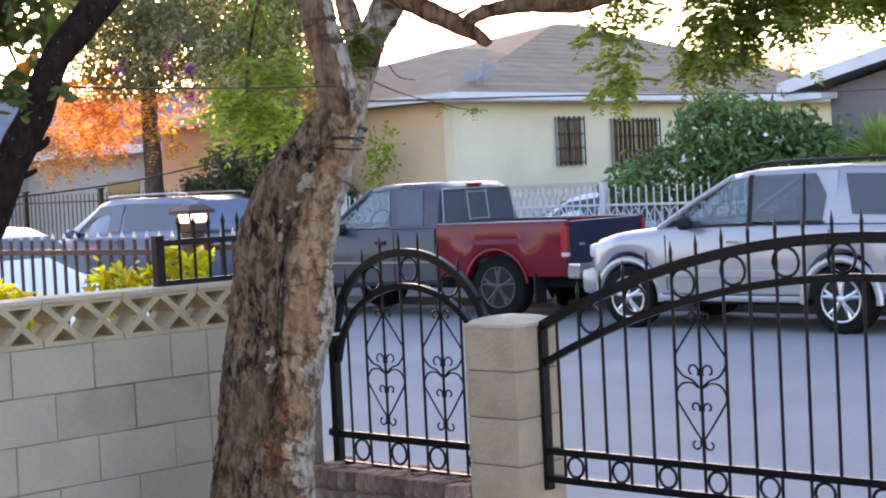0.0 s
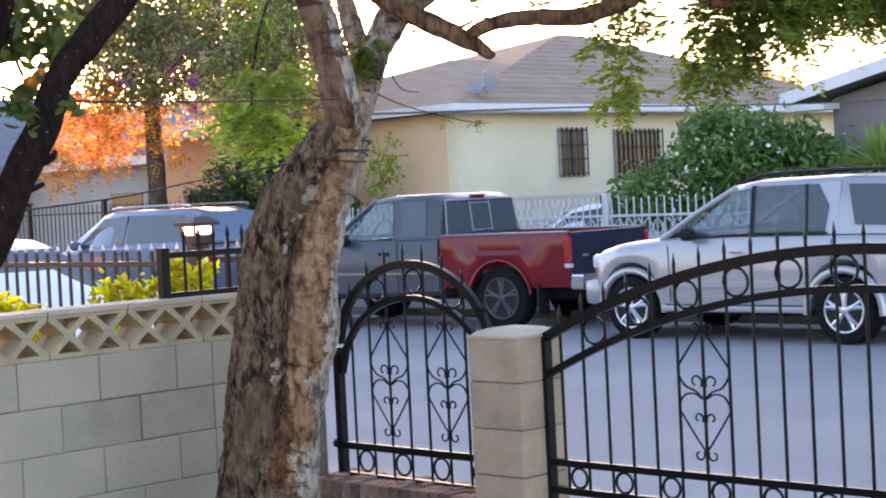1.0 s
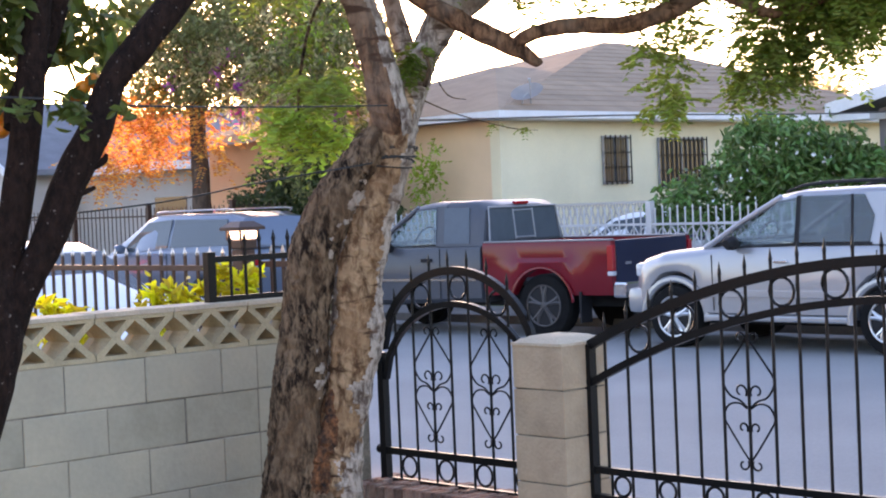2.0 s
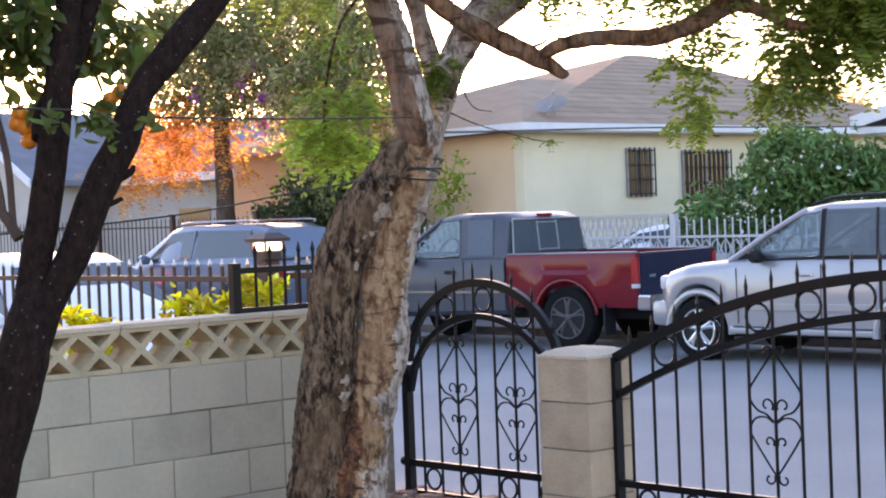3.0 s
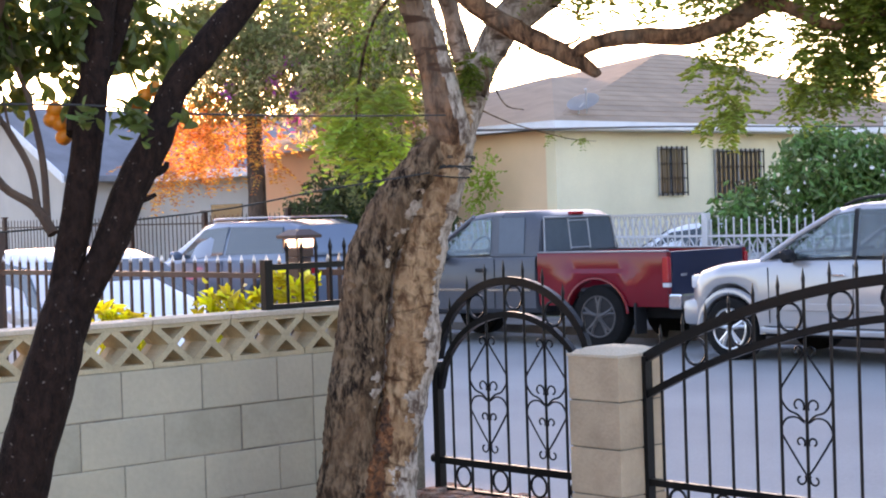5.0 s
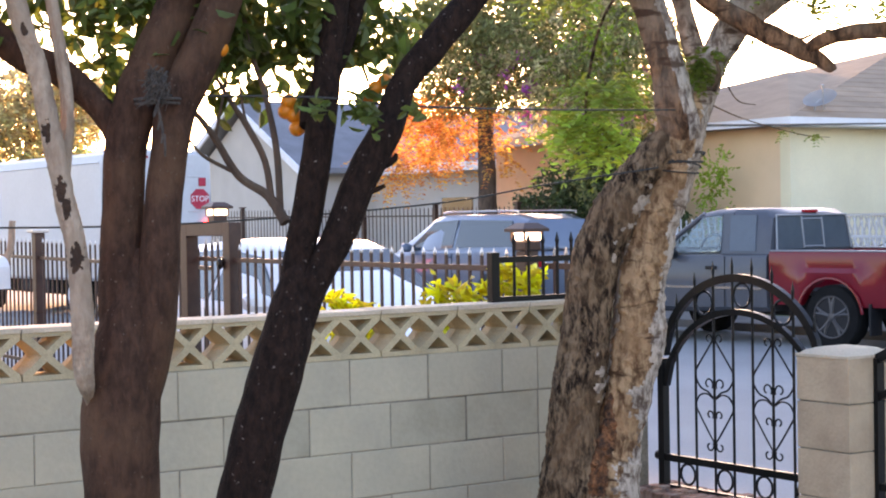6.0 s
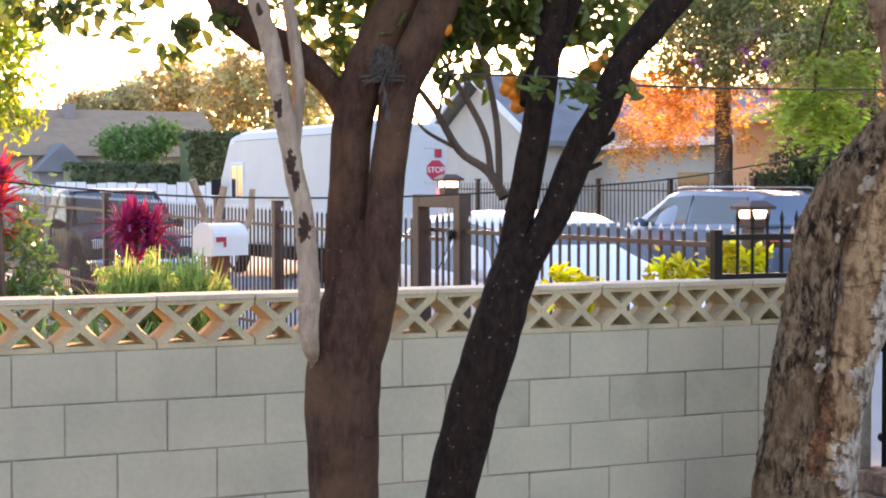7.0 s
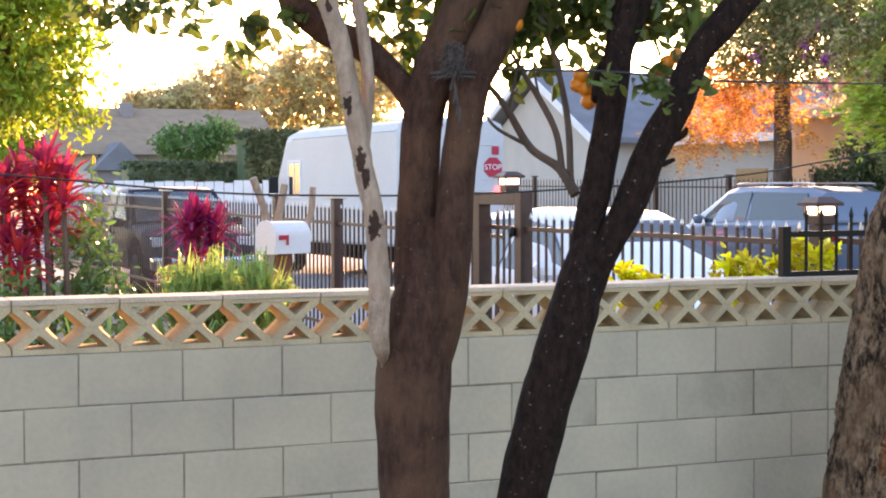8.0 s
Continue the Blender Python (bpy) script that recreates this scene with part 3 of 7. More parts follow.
for y in (-0.365, -0.62, -0.877):
    part("ring", ring((0, y, (arch_top(y) + arch_low(y)) / 2), 0.056, 0.007), M["iron"], small)
for y in (-0.428, -0.813):
    ornament(small, y, 0.725, 1.245, 0.127)
for z in (0.655, 1.09):
    part("hinge", rod((0, YL + 0.02, z), (0, YL + 0.05, z), 0.022, 10), M["iron"], small)

drive = thing("driveway_gate", "wide black wrought iron driveway gate, closed", "gate", pose(GX, 0, 0))
DY0, DY1 = -1.42, -4.58


def drive_top(y):
    return 1.567 - 0.146 * (y + 3.0) ** 2


def drive_low(y):
    return 1.42 - 0.153 * (y + 3.0) ** 2


for y in (DY0, DY1):
    part("frame_post", box(-0.022, 0.022, y - 0.022, y + 0.022, 0.50, 1.21), M["iron"], drive)
part("bottom_rail", box(-0.018, 0.018, DY1 + 0.022, DY0 - 0.022, 0.535, 0.565), M["iron"], drive)
part("middle_rail", box(-0.016, 0.016, DY1 + 0.022, DY0 - 0.022, 0.655, 0.684), M["iron"], drive)
arch_bar(drive, drive_top, DY0 + 0.02, DY1 - 0.02, 0.021, "arch", 36)
arch_bar(drive, drive_low, DY0, DY1, 0.015, "arch", 36)
for k in range(25):
    y = -1.513 - k * 0.1245
    if y > DY1 + 0.05:
        spiked_bar(drive, y, 0.68, drive_top(y) + 0.105)
for k in range(13):
    y = -1.703 - k * 0.2435
    part("ring", ring((0, y, (drive_top(y) + drive_low(y)) / 2), 0.057, 0.007), M["iron"], drive)
    y = -1.585 - k * 0.245
    part("ring", ring((0, y, 0.608), 0.043, 0.0068), M["iron"], drive)
    for s in (-1, 1):
        part("stay", rod((0, y + s * 0.058, 0.56), (0, y + s * 0.058, 0.66), 0.0065), M["iron"], drive)
for y in (-2.258, -3.742):
    ornament(drive, y, 0.745, 1.265, 0.123)
for z in (0.66, 1.035):
    part("hinge", rod((0, DY0 + 0.02, z), (0, DY0 + 0.05, z), 0.023, 10), M["iron"], drive)


# ---------------------------------------------------------------- trees in the yard
def stem(name, parent, rows, material, sides=14, fine=8, rough=0.18, label="", lump=3.0):
    return part(name, tube(rows, sides, fine, None, rough, lump=lump), material, parent, label, True)


big = thing("front_tree", "large grey-brown tree with a double trunk and feathery leaves", "tree", pose(0, 0, 0))
def trunk_skin(name, parent, rows, mats, relief, pick, sides=84, fine=26, label=""):
    """A trunk with bark relief; relief and pick take the angle's cosine and sine (right, away), the height and the place."""
    p = smooth_path(rows, fine)
    b = bmesh.new()
    rings, n = [], len(p)
    for i in range(n):
        way = Vector(p[min(i + 1, n - 1)][:3] - p[max(i - 1, 0)][:3]).normalized()
        ref = Vector((0.74, -0.67, 0))
        u = (ref - way * ref.dot(way)).normalized()
        w = way.cross(u)
        row = []
        for k in range(sides):
            a = 2 * math.pi * k / sides
            off = u * math.cos(a) + w * math.sin(a)
            at = Vector(p[i][:3]) + off * p[i][3]
            row.append(b.verts.new(at + off * relief(math.cos(a), math.sin(a), at.z, at)))
        rings.append(row)
    for i in range(n - 1):
        for k in range(sides):
            f = b.faces.new((rings[i][k], rings[i][(k + 1) % sides], rings[i + 1][(k + 1) % sides], rings[i + 1][k]))
            a = 2 * math.pi * (k + 0.5) / sides
            f.material_index = pick(math.cos(a), math.sin(a), f.calc_center_median().z, f.calc_center_median())
    b.faces.new(rings[0][::-1])
    b.faces.new(rings[-1])
    ob = part(name, b, mats[0], parent, label, True)
    for m in mats[1:]:
        ob.data.materials.append(m)
    return ob


def fissures(c, sn, z, at):
    """Deep broken furrows up the stem, with burls."""
    q = Vector((at.x * 30, at.y * 30, at.z * 13))
    ridge = 1 - 2 * abs(noise.noise(q + Vector((0, 0, noise.noise(at * 9) * 1.5))))
    return 0.009 * ridge + 0.006 * noise.noise(Vector((at.x * 70, at.y * 70, at.z * 40))) + 0.016 * noise.noise(at * 7.5)


RING_Z = (0.70, 0.83, 1.02, 1.10, 1.21, 1.335, 1.40, 1.52, 1.66, 1.755, 1.83, 1.94, 2.06, 2.2)


def ringed(c, sn, z, at):
    """Smoother bark with raised rings round the stem and shallow flakes."""
    tilt = z + 0.05 * c + 0.012 * noise.noise(at * 11)
    r = sum(math.exp(-(((tilt - q) / 0.011) ** 2)) for q in RING_Z)
    q = Vector((at.x * 34, at.y * 34, at.z * 8))
    return 0.0055 * r + 0.006 * noise.noise(q) + 0.004 * noise.noise(at * 55) + 0.014 * noise.noise(at * 6)


# Pale bark patches; the lit right edge of the stem is painted pale too.
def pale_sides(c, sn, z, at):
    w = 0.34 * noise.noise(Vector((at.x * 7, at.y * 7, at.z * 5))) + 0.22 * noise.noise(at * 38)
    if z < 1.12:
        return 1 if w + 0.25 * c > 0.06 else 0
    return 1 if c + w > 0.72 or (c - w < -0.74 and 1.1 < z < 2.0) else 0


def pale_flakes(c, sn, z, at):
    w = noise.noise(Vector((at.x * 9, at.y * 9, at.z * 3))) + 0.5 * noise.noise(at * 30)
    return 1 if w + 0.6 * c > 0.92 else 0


stem("root_flare", big, [(3.18, -0.70, 0.28, 0.10), (3.30, -0.76, 0.42, 0.17), (3.36, -0.775, 0.6, 0.15), (3.36, -0.775, 0.78, 0.07)], M["bark_c"], 24, 8, 0.14)
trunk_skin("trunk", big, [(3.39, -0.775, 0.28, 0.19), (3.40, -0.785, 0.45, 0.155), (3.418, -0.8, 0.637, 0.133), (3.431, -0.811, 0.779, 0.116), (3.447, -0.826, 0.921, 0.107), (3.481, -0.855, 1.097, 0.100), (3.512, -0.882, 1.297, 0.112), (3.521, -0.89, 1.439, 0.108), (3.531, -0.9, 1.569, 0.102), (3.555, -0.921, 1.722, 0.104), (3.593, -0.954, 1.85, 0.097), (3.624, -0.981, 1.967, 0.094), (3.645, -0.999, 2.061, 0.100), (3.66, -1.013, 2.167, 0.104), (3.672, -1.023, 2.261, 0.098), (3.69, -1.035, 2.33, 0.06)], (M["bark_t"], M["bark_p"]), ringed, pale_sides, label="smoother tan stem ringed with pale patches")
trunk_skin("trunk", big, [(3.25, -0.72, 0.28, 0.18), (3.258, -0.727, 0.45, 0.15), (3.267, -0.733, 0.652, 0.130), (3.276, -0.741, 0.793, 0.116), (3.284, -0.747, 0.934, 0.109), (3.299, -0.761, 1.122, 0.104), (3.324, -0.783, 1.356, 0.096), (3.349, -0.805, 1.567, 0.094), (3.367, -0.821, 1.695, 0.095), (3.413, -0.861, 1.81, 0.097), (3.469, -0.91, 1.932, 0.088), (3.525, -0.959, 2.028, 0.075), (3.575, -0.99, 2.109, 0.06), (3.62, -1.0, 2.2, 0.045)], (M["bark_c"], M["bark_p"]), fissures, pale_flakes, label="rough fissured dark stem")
# Pale bark is picked on this limb's right side, with a ragged edge.
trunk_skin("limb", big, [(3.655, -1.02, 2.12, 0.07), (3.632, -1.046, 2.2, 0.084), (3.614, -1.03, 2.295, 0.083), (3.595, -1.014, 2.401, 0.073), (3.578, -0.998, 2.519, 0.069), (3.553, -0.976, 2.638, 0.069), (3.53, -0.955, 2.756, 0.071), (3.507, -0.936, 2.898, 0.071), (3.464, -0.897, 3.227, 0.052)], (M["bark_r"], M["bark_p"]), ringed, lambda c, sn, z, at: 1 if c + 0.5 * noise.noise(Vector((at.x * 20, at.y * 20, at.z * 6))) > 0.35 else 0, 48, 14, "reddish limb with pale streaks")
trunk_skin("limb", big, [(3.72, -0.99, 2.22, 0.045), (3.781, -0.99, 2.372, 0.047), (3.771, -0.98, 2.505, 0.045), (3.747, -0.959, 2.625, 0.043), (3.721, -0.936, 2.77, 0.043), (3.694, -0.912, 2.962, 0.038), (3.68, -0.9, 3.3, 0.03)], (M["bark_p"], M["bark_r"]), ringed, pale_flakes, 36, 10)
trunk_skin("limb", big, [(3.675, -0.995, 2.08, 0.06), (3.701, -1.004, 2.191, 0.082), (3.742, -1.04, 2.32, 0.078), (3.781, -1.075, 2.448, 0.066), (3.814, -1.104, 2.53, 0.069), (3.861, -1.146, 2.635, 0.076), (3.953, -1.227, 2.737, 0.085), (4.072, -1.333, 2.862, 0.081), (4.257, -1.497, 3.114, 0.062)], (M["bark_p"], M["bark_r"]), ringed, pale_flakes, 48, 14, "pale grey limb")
stem("branch", big, [(3.575, -1.02, 2.86, 0.035), (3.606, -1.107, 2.789, 0.04), (3.678, -1.173, 2.704, 0.043), (3.745, -1.234, 2.638, 0.043), (3.846, -1.326, 2.558, 0.043), (3.948, -1.418, 2.486, 0.038), (3.998, -1.465, 2.448, 0.033), (4.037, -1.5, 2.407, 0.022), (4.045, -1.505, 2.398, 0.012)], M["bark_r"], 18, 8, 0.16, lump=6)
stem("branch", big, [(3.955, -1.43, 2.47, 0.026), (3.99, -1.49, 2.515, 0.030), (4.075, -1.57, 2.545, 0.032), (4.17, -1.67, 2.55, 0.035), (4.29, -1.78, 2.545, 0.037), (4.39, -1.88, 2.585, 0.037), (4.49, -1.98, 2.66, 0.035), (4.63, -2.11, 2.77, 0.028), (4.9, -2.4, 3.0, 0.015)], M["bark_r"], 14, 6, 0.16, lump=6)
stem("branch", big, [(4.40, -1.92, 2.59, 0.034), (4.54, -2.04, 2.66, 0.030), (4.69, -2.18, 2.57, 0.023), (4.79, -2.28, 2.585, 0.02), (4.93, -2.4, 2.65, 0.016)], M["bark_r"], 12, 6, 0.16, lump=6)
for rows in ([(3.80, -1.12, 2.42, 0.004), (3.82, -1.14, 2.34, 0.003), (3.85, -1.165, 2.29, 0.003), (3.90, -1.21, 2.275, 0.0015)], [(3.93, -1.40, 2.52, 0.008), (3.98, -1.45, 2.545, 0.006), (4.0, -1.47, 2.58, 0.003)], [(3.86, -1.20, 2.72, 0.008), (4.0, -1.32, 2.70, 0.005), (4.1, -1.41, 2.66, 0.003)], [(3.72, -1.15, 2.33, 0.012), (3.74, -1.16, 2.40, 0.010), (3.735, -1.15, 2.47, 0.006)]):
    stem("twig", big, rows, M["bark_c"], 6, 4, 0.1)
stem("twig", big, [(3.74, -1.06, 2.30, 0.004), (3.855, -1.157, 2.226, 0.003), (3.972, -1.262, 2.175, 0.0025), (4.05, -1.335, 2.146, 0.002), (4.13, -1.40, 2.134, 0.001)], M["bark_c"], 5, 4, 0.1)
part("scar", tube([(3.305, -0.83, 0.52, 0.02), (3.31, -0.835, 0.66, 0.05), (3.325, -0.845, 0.80, 0.055), (3.36, -0.865, 0.93, 0.036), (3.385, -0.875, 1.04, 0.024), (3.40, -0.87, 1.12, 0.008)], 22, 9, None, 0.6, lump=14), M["scar_red"], big, "reddish rotted scar", True)

citrus = thing("fruit_tree", "dark-barked forked citrus tree bearing ripe oranges", "tree", pose(-0.023, -0.017, 0.042))
stem("trunk", citrus, [(0.97, -2.05, 0.25, 0.11), (1.0, -2.06, 0.6, 0.082), (1.05, -2.075, 0.906, 0.075), (1.10, -2.095, 1.137, 0.075), (1.165, -2.12, 1.365, 0.075), (1.2, -2.13, 1.495, 0.072), (1.22, -2.135, 1.6, 0.05), (1.24, -2.138, 1.7, 0.015)], M["bark_b"], 16, 8, 0.12)
stem("limb", citrus, [(1.17, -2.125, 1.3, 0.03), (1.216, -2.141, 1.47, 0.045), (1.267, -2.161, 1.608, 0.045), (1.331, -2.187, 1.738, 0.046), (1.391, -2.207, 1.884, 0.048), (1.464, -2.239, 2.03, 0.047), (1.51, -2.257, 2.16, 0.042), (1.58, -2.285, 2.258, 0.042), (1.67, -2.324, 2.371, 0.043), (1.78, -2.37, 2.52, 0.039), (2.0, -2.4, 2.8, 0.02)], M["bark_b"], 16, 8, 0.14)
stem("limb", citrus, [(1.17, -2.115, 1.3, 0.03), (1.205, -2.115, 1.49, 0.044), (1.236, -2.123, 1.657, 0.044), (1.265, -2.134, 1.805, 0.044), (1.29, -2.143, 1.952, 0.043), (1.312, -2.149, 2.1, 0.042), (1.328, -2.155, 2.229, 0.039), (1.353, -2.163, 2.376, 0.036), (1.395, -2.179, 2.7, 0.02)], M["bark_b"], 16, 8, 0.14)
stem("limb", citrus, [(1.3, -2.11, 2.05, 0.04), (1.322, -2.097, 2.12, 0.042), (1.376, -2.12, 2.25, 0.036), (1.423, -2.137, 2.383, 0.032), (1.5, -2.16, 2.6, 0.02)], M["bark_b"], 12, 6, 0.12)
stem("stub", citrus, [(1.39, -2.207, 1.862, 0.016), (1.43, -2.226, 1.868, 0.010), (1.458, -2.238, 1.88, 0.006)], M["bark_b"], 8, 4, 0.2)
stem("stub", citrus, [(1.425, -2.223, 1.93, 0.02), (1.478, -2.248, 1.95, 0.013), (1.49, -2.252, 1.97, 0.006)], M["bark_b"], 8, 4, 0.2)
for rows in ([(1.24, -2.05, 1.78, 0.016), (1.213, -2.0, 1.857, 0.013), (1.138, -1.964, 1.916, 0.012), (1.078, -1.936, 2.025, 0.010), (1.033, -1.915, 2.092, 0.008), (1.0, -1.9, 2.12, 0.004)],
             [(1.225, -2.0, 1.83, 0.010), (1.207, -1.994, 1.957, 0.010), (1.163, -1.973, 2.058, 0.010), (1.125, -1.955, 2.125, 0.007), (1.06, -1.92, 2.25, 0.004)],
             [(1.24, -2.02, 1.82, 0.010), (1.238, -2.007, 1.991, 0.010), (1.21, -1.992, 2.158, 0.008), (1.173, -1.973, 2.291, 0.007), (1.15, -1.96, 2.5, 0.005)],
             [(1.12, -1.955, 1.93, 0.006), (1.047, -1.923, 1.975, 0.005), (1.01, -1.905, 2.026, 0.003)],
             [(1.17, -1.975, 2.04, 0.005), (1.16, -1.96, 2.1, 0.004), (1.15, -1.95, 2.2, 0.003)],
             [(1.08, -1.936, 2.02, 0.005), (1.1, -1.94, 2.12, 0.004), (1.12, -1.95, 2.22, 0.003)]):
    stem("twig", citrus, rows, M["bark_far"], 8, 5, 0.1)

fork = thing("forked_tree", "dark brown tree with two close stems and a side limb", "tree", pose(-0.015, -0.012, 0.04))
stem("trunk", fork, [(0.77, -1.95, 0.25, 0.15), (0.763, -1.95, 0.6, 0.115), (0.765, -1.948, 0.909, 0.099), (0.765, -1.944, 1.107, 0.104), (0.77, -1.943, 1.303, 0.106), (0.79, -1.955, 1.465, 0.098), (0.805, -1.97, 1.58, 0.07), (0.815, -1.985, 1.72, 0.02)], M["bark_a"], 18, 8, 0.08)
stem("stem", fork, [(0.772, -1.945, 1.12, 0.03), (0.774, -1.942, 1.40, 0.062), (0.774, -1.939, 1.629, 0.062), (0.784, -1.941, 1.808, 0.06), (0.794, -1.942, 1.97, 0.059), (0.825, -1.953, 2.117, 0.062), (0.879, -1.975, 2.247, 0.065), (0.933, -1.997, 2.377, 0.062), (0.987, -2.018, 2.539, 0.052), (1.1, -2.05, 2.9, 0.03)], M["bark_a"], 16, 8, 0.1)
stem("stem", fork, [(0.785, -1.96, 1.12, 0.03), (0.83, -2.002, 1.42, 0.057), (0.851, -2.028, 1.629, 0.058), (0.865, -2.031, 1.806, 0.055), (0.885, -2.037, 1.967, 0.053), (0.908, -2.045, 2.096, 0.055), (0.954, -2.064, 2.208, 0.058), (1.007, -2.085, 2.337, 0.058), (1.07, -2.11, 2.53, 0.048), (1.2, -2.15, 2.9, 0.03)], M["bark_a"], 16, 8, 0.1)
stem("limb", fork, [(0.79, -1.92, 2.02, 0.035), (0.765, -1.905, 2.075, 0.037), (0.722, -1.885, 2.136, 0.039), (0.648, -1.851, 2.21, 0.042), (0.559, -1.811, 2.252, 0.042), (0.485, -1.777, 2.318, 0.039), (0.441, -1.756, 2.4, 0.036), (0.368, -1.721, 2.547, 0.029), (0.2, -1.65, 2.8, 0.015)], M["bark_a"], 12, 6, 0.12)

pale = thing("pale_tree", "slim pale-barked leaning stem with dark scars", "tree", pose(-0.014, 0.0, 0.045))
SCARS = ((1.872, 0.030, 0.15), (1.826, 0.024, 0.35), (1.69, 0.034, 0.25), (2.03, 0.026, -0.1), (2.30, 0.016, 0.3))


def peeled(c, sn, z, at):
    """Dark torn patches down the side that faces the yard."""
    for zc, r, lean in SCARS:
        q = noise.noise(at * 70) * 0.7 + noise.noise(Vector((at.x * 150, at.y * 150, at.z * 50))) * 0.7
        d = ((z - zc) / (1.15 * r)) ** 2 + ((c - lean - (z - zc) * 6) * 0.034 / (0.62 * r)) ** 2
        if sn < 0.2 and d < 1 + q:
            return 1
    return 0


def slim_relief(c, sn, z, at):
    return (-0.0025 if peeled(c, sn, z, at) else 0.0) + 0.003 * noise.noise(Vector((at.x * 40, at.y * 40, at.z * 12))) + 0.002 * noise.noise(at * 90)


trunk_skin("trunk", pale, [(0.7, -1.935, 1.24, 0.0026), (0.688, -1.95, 1.268, 0.0053), (0.669, -1.974, 1.312, 0.015), (0.645, -2.008, 1.361, 0.0238), (0.634, -2.022, 1.441, 0.0299), (0.635, -2.022, 1.504, 0.0299), (0.627, -2.015, 1.695, 0.0282), (0.6, -2.0, 1.854, 0.0282), (0.57, -1.983, 2.044, 0.0282), (0.543, -1.969, 2.203, 0.0273), (0.508, -1.951, 2.33, 0.0273), (0.474, -1.933, 2.473, 0.0255), (0.4, -1.9, 2.8, 0.0176)], (M["bark_w"], M["scar"]), slim_relief, peeled, 110, 44)
stem("branch", pale, [(0.605, -1.985, 1.86, 0.012), (0.622, -1.955, 1.967, 0.019), (0.632, -1.955, 2.095, 0.019), (0.619, -1.947, 2.24, 0.019), (0.599, -1.936, 2.4, 0.017), (0.57, -1.93, 2.7, 0.01)], M["bark_w"], 10, 6, 0.1)


# ---------------------------------------------------------------- vehicles: +x is forward, +y the driver's side, the ground at 0
def side_ring(x, zb, zs, w, crown):
    """Cross-section of a car's lower body."""
    zm = zb + (zs - zb) * 0.5
    halfring = [(w * 0.9, zb), (w * 0.985, zb + min(0.06, (zs - zb) * 0.2)), (w * 1.0, zm), (w * 0.992, zs - 0.07), (w * 0.965, zs - 0.015), (w * 0.90, zs + crown * 0.55), (w * 0.5, zs + crown)]
    return [(x, y, z) for y, z in halfring] + [(x, -y, z) for y, z in halfring[::-1]]


def lower_body(stations, axles, R, sill):
    """A skin over stations (x, bottom, belt, half width, crown), cut up over the wheels."""
    xs = sorted({s[0] for s in stations} | {a + R * f for a in axles for f in (-1.001, -1, -0.95, -0.8, -0.55, -0.25, 0, 0.25, 0.55, 0.8, 0.95, 1, 1.001)})
    st = np.array(stations, float)
    out = []
    for x in xs:
        if x < st[0, 0] or x > st[-1, 0]:
            continue
        zb, zs, w, cr = (np.interp(x, st[:, 0], st[:, k]) for k in (1, 2, 3, 4))
        for a in axles:
            if abs(x - a) <= R:
                zb = max(zb, R * 0.98 + math.sqrt(max(0.0, R * R - (x - a) ** 2)) - R * 0.06)
        out.append(side_ring(x, zb, zs, w, cr))
    return loft(out)


def upper_body(stations):
    """Cabin: stations (x, belt, roof, half width below, half width above)."""
    out = []
    for x, z0, z1, w0, w1 in stations:
        h = [(w0, z0), (w0 + (w1 - w0) * 0.5, z0 + (z1 - z0) * 0.5), (w1 + 0.005, z1 - min(0.07, (z1 - z0) * 0.3)), (w1 - 0.07, z1 - 0.008), (w1 * 0.5, z1 + 0.008)]
        out.append([(x, y, z) for y, z in h] + [(x, -y, z) for y, z in h[::-1]])
    return loft(out)


def cut_stations(stations, x0, x1):
    """The cabin's stations between x0 and x1, with ends worked out."""
    st = np.array(stations, float)
    row = lambda x: (x, *(float(np.interp(x, st[:, 0], st[:, k])) for k in (1, 2, 3, 4)))
    return [row(x0)] + [s for s in stations if x0 < s[0] < x1] + [row(x1)]


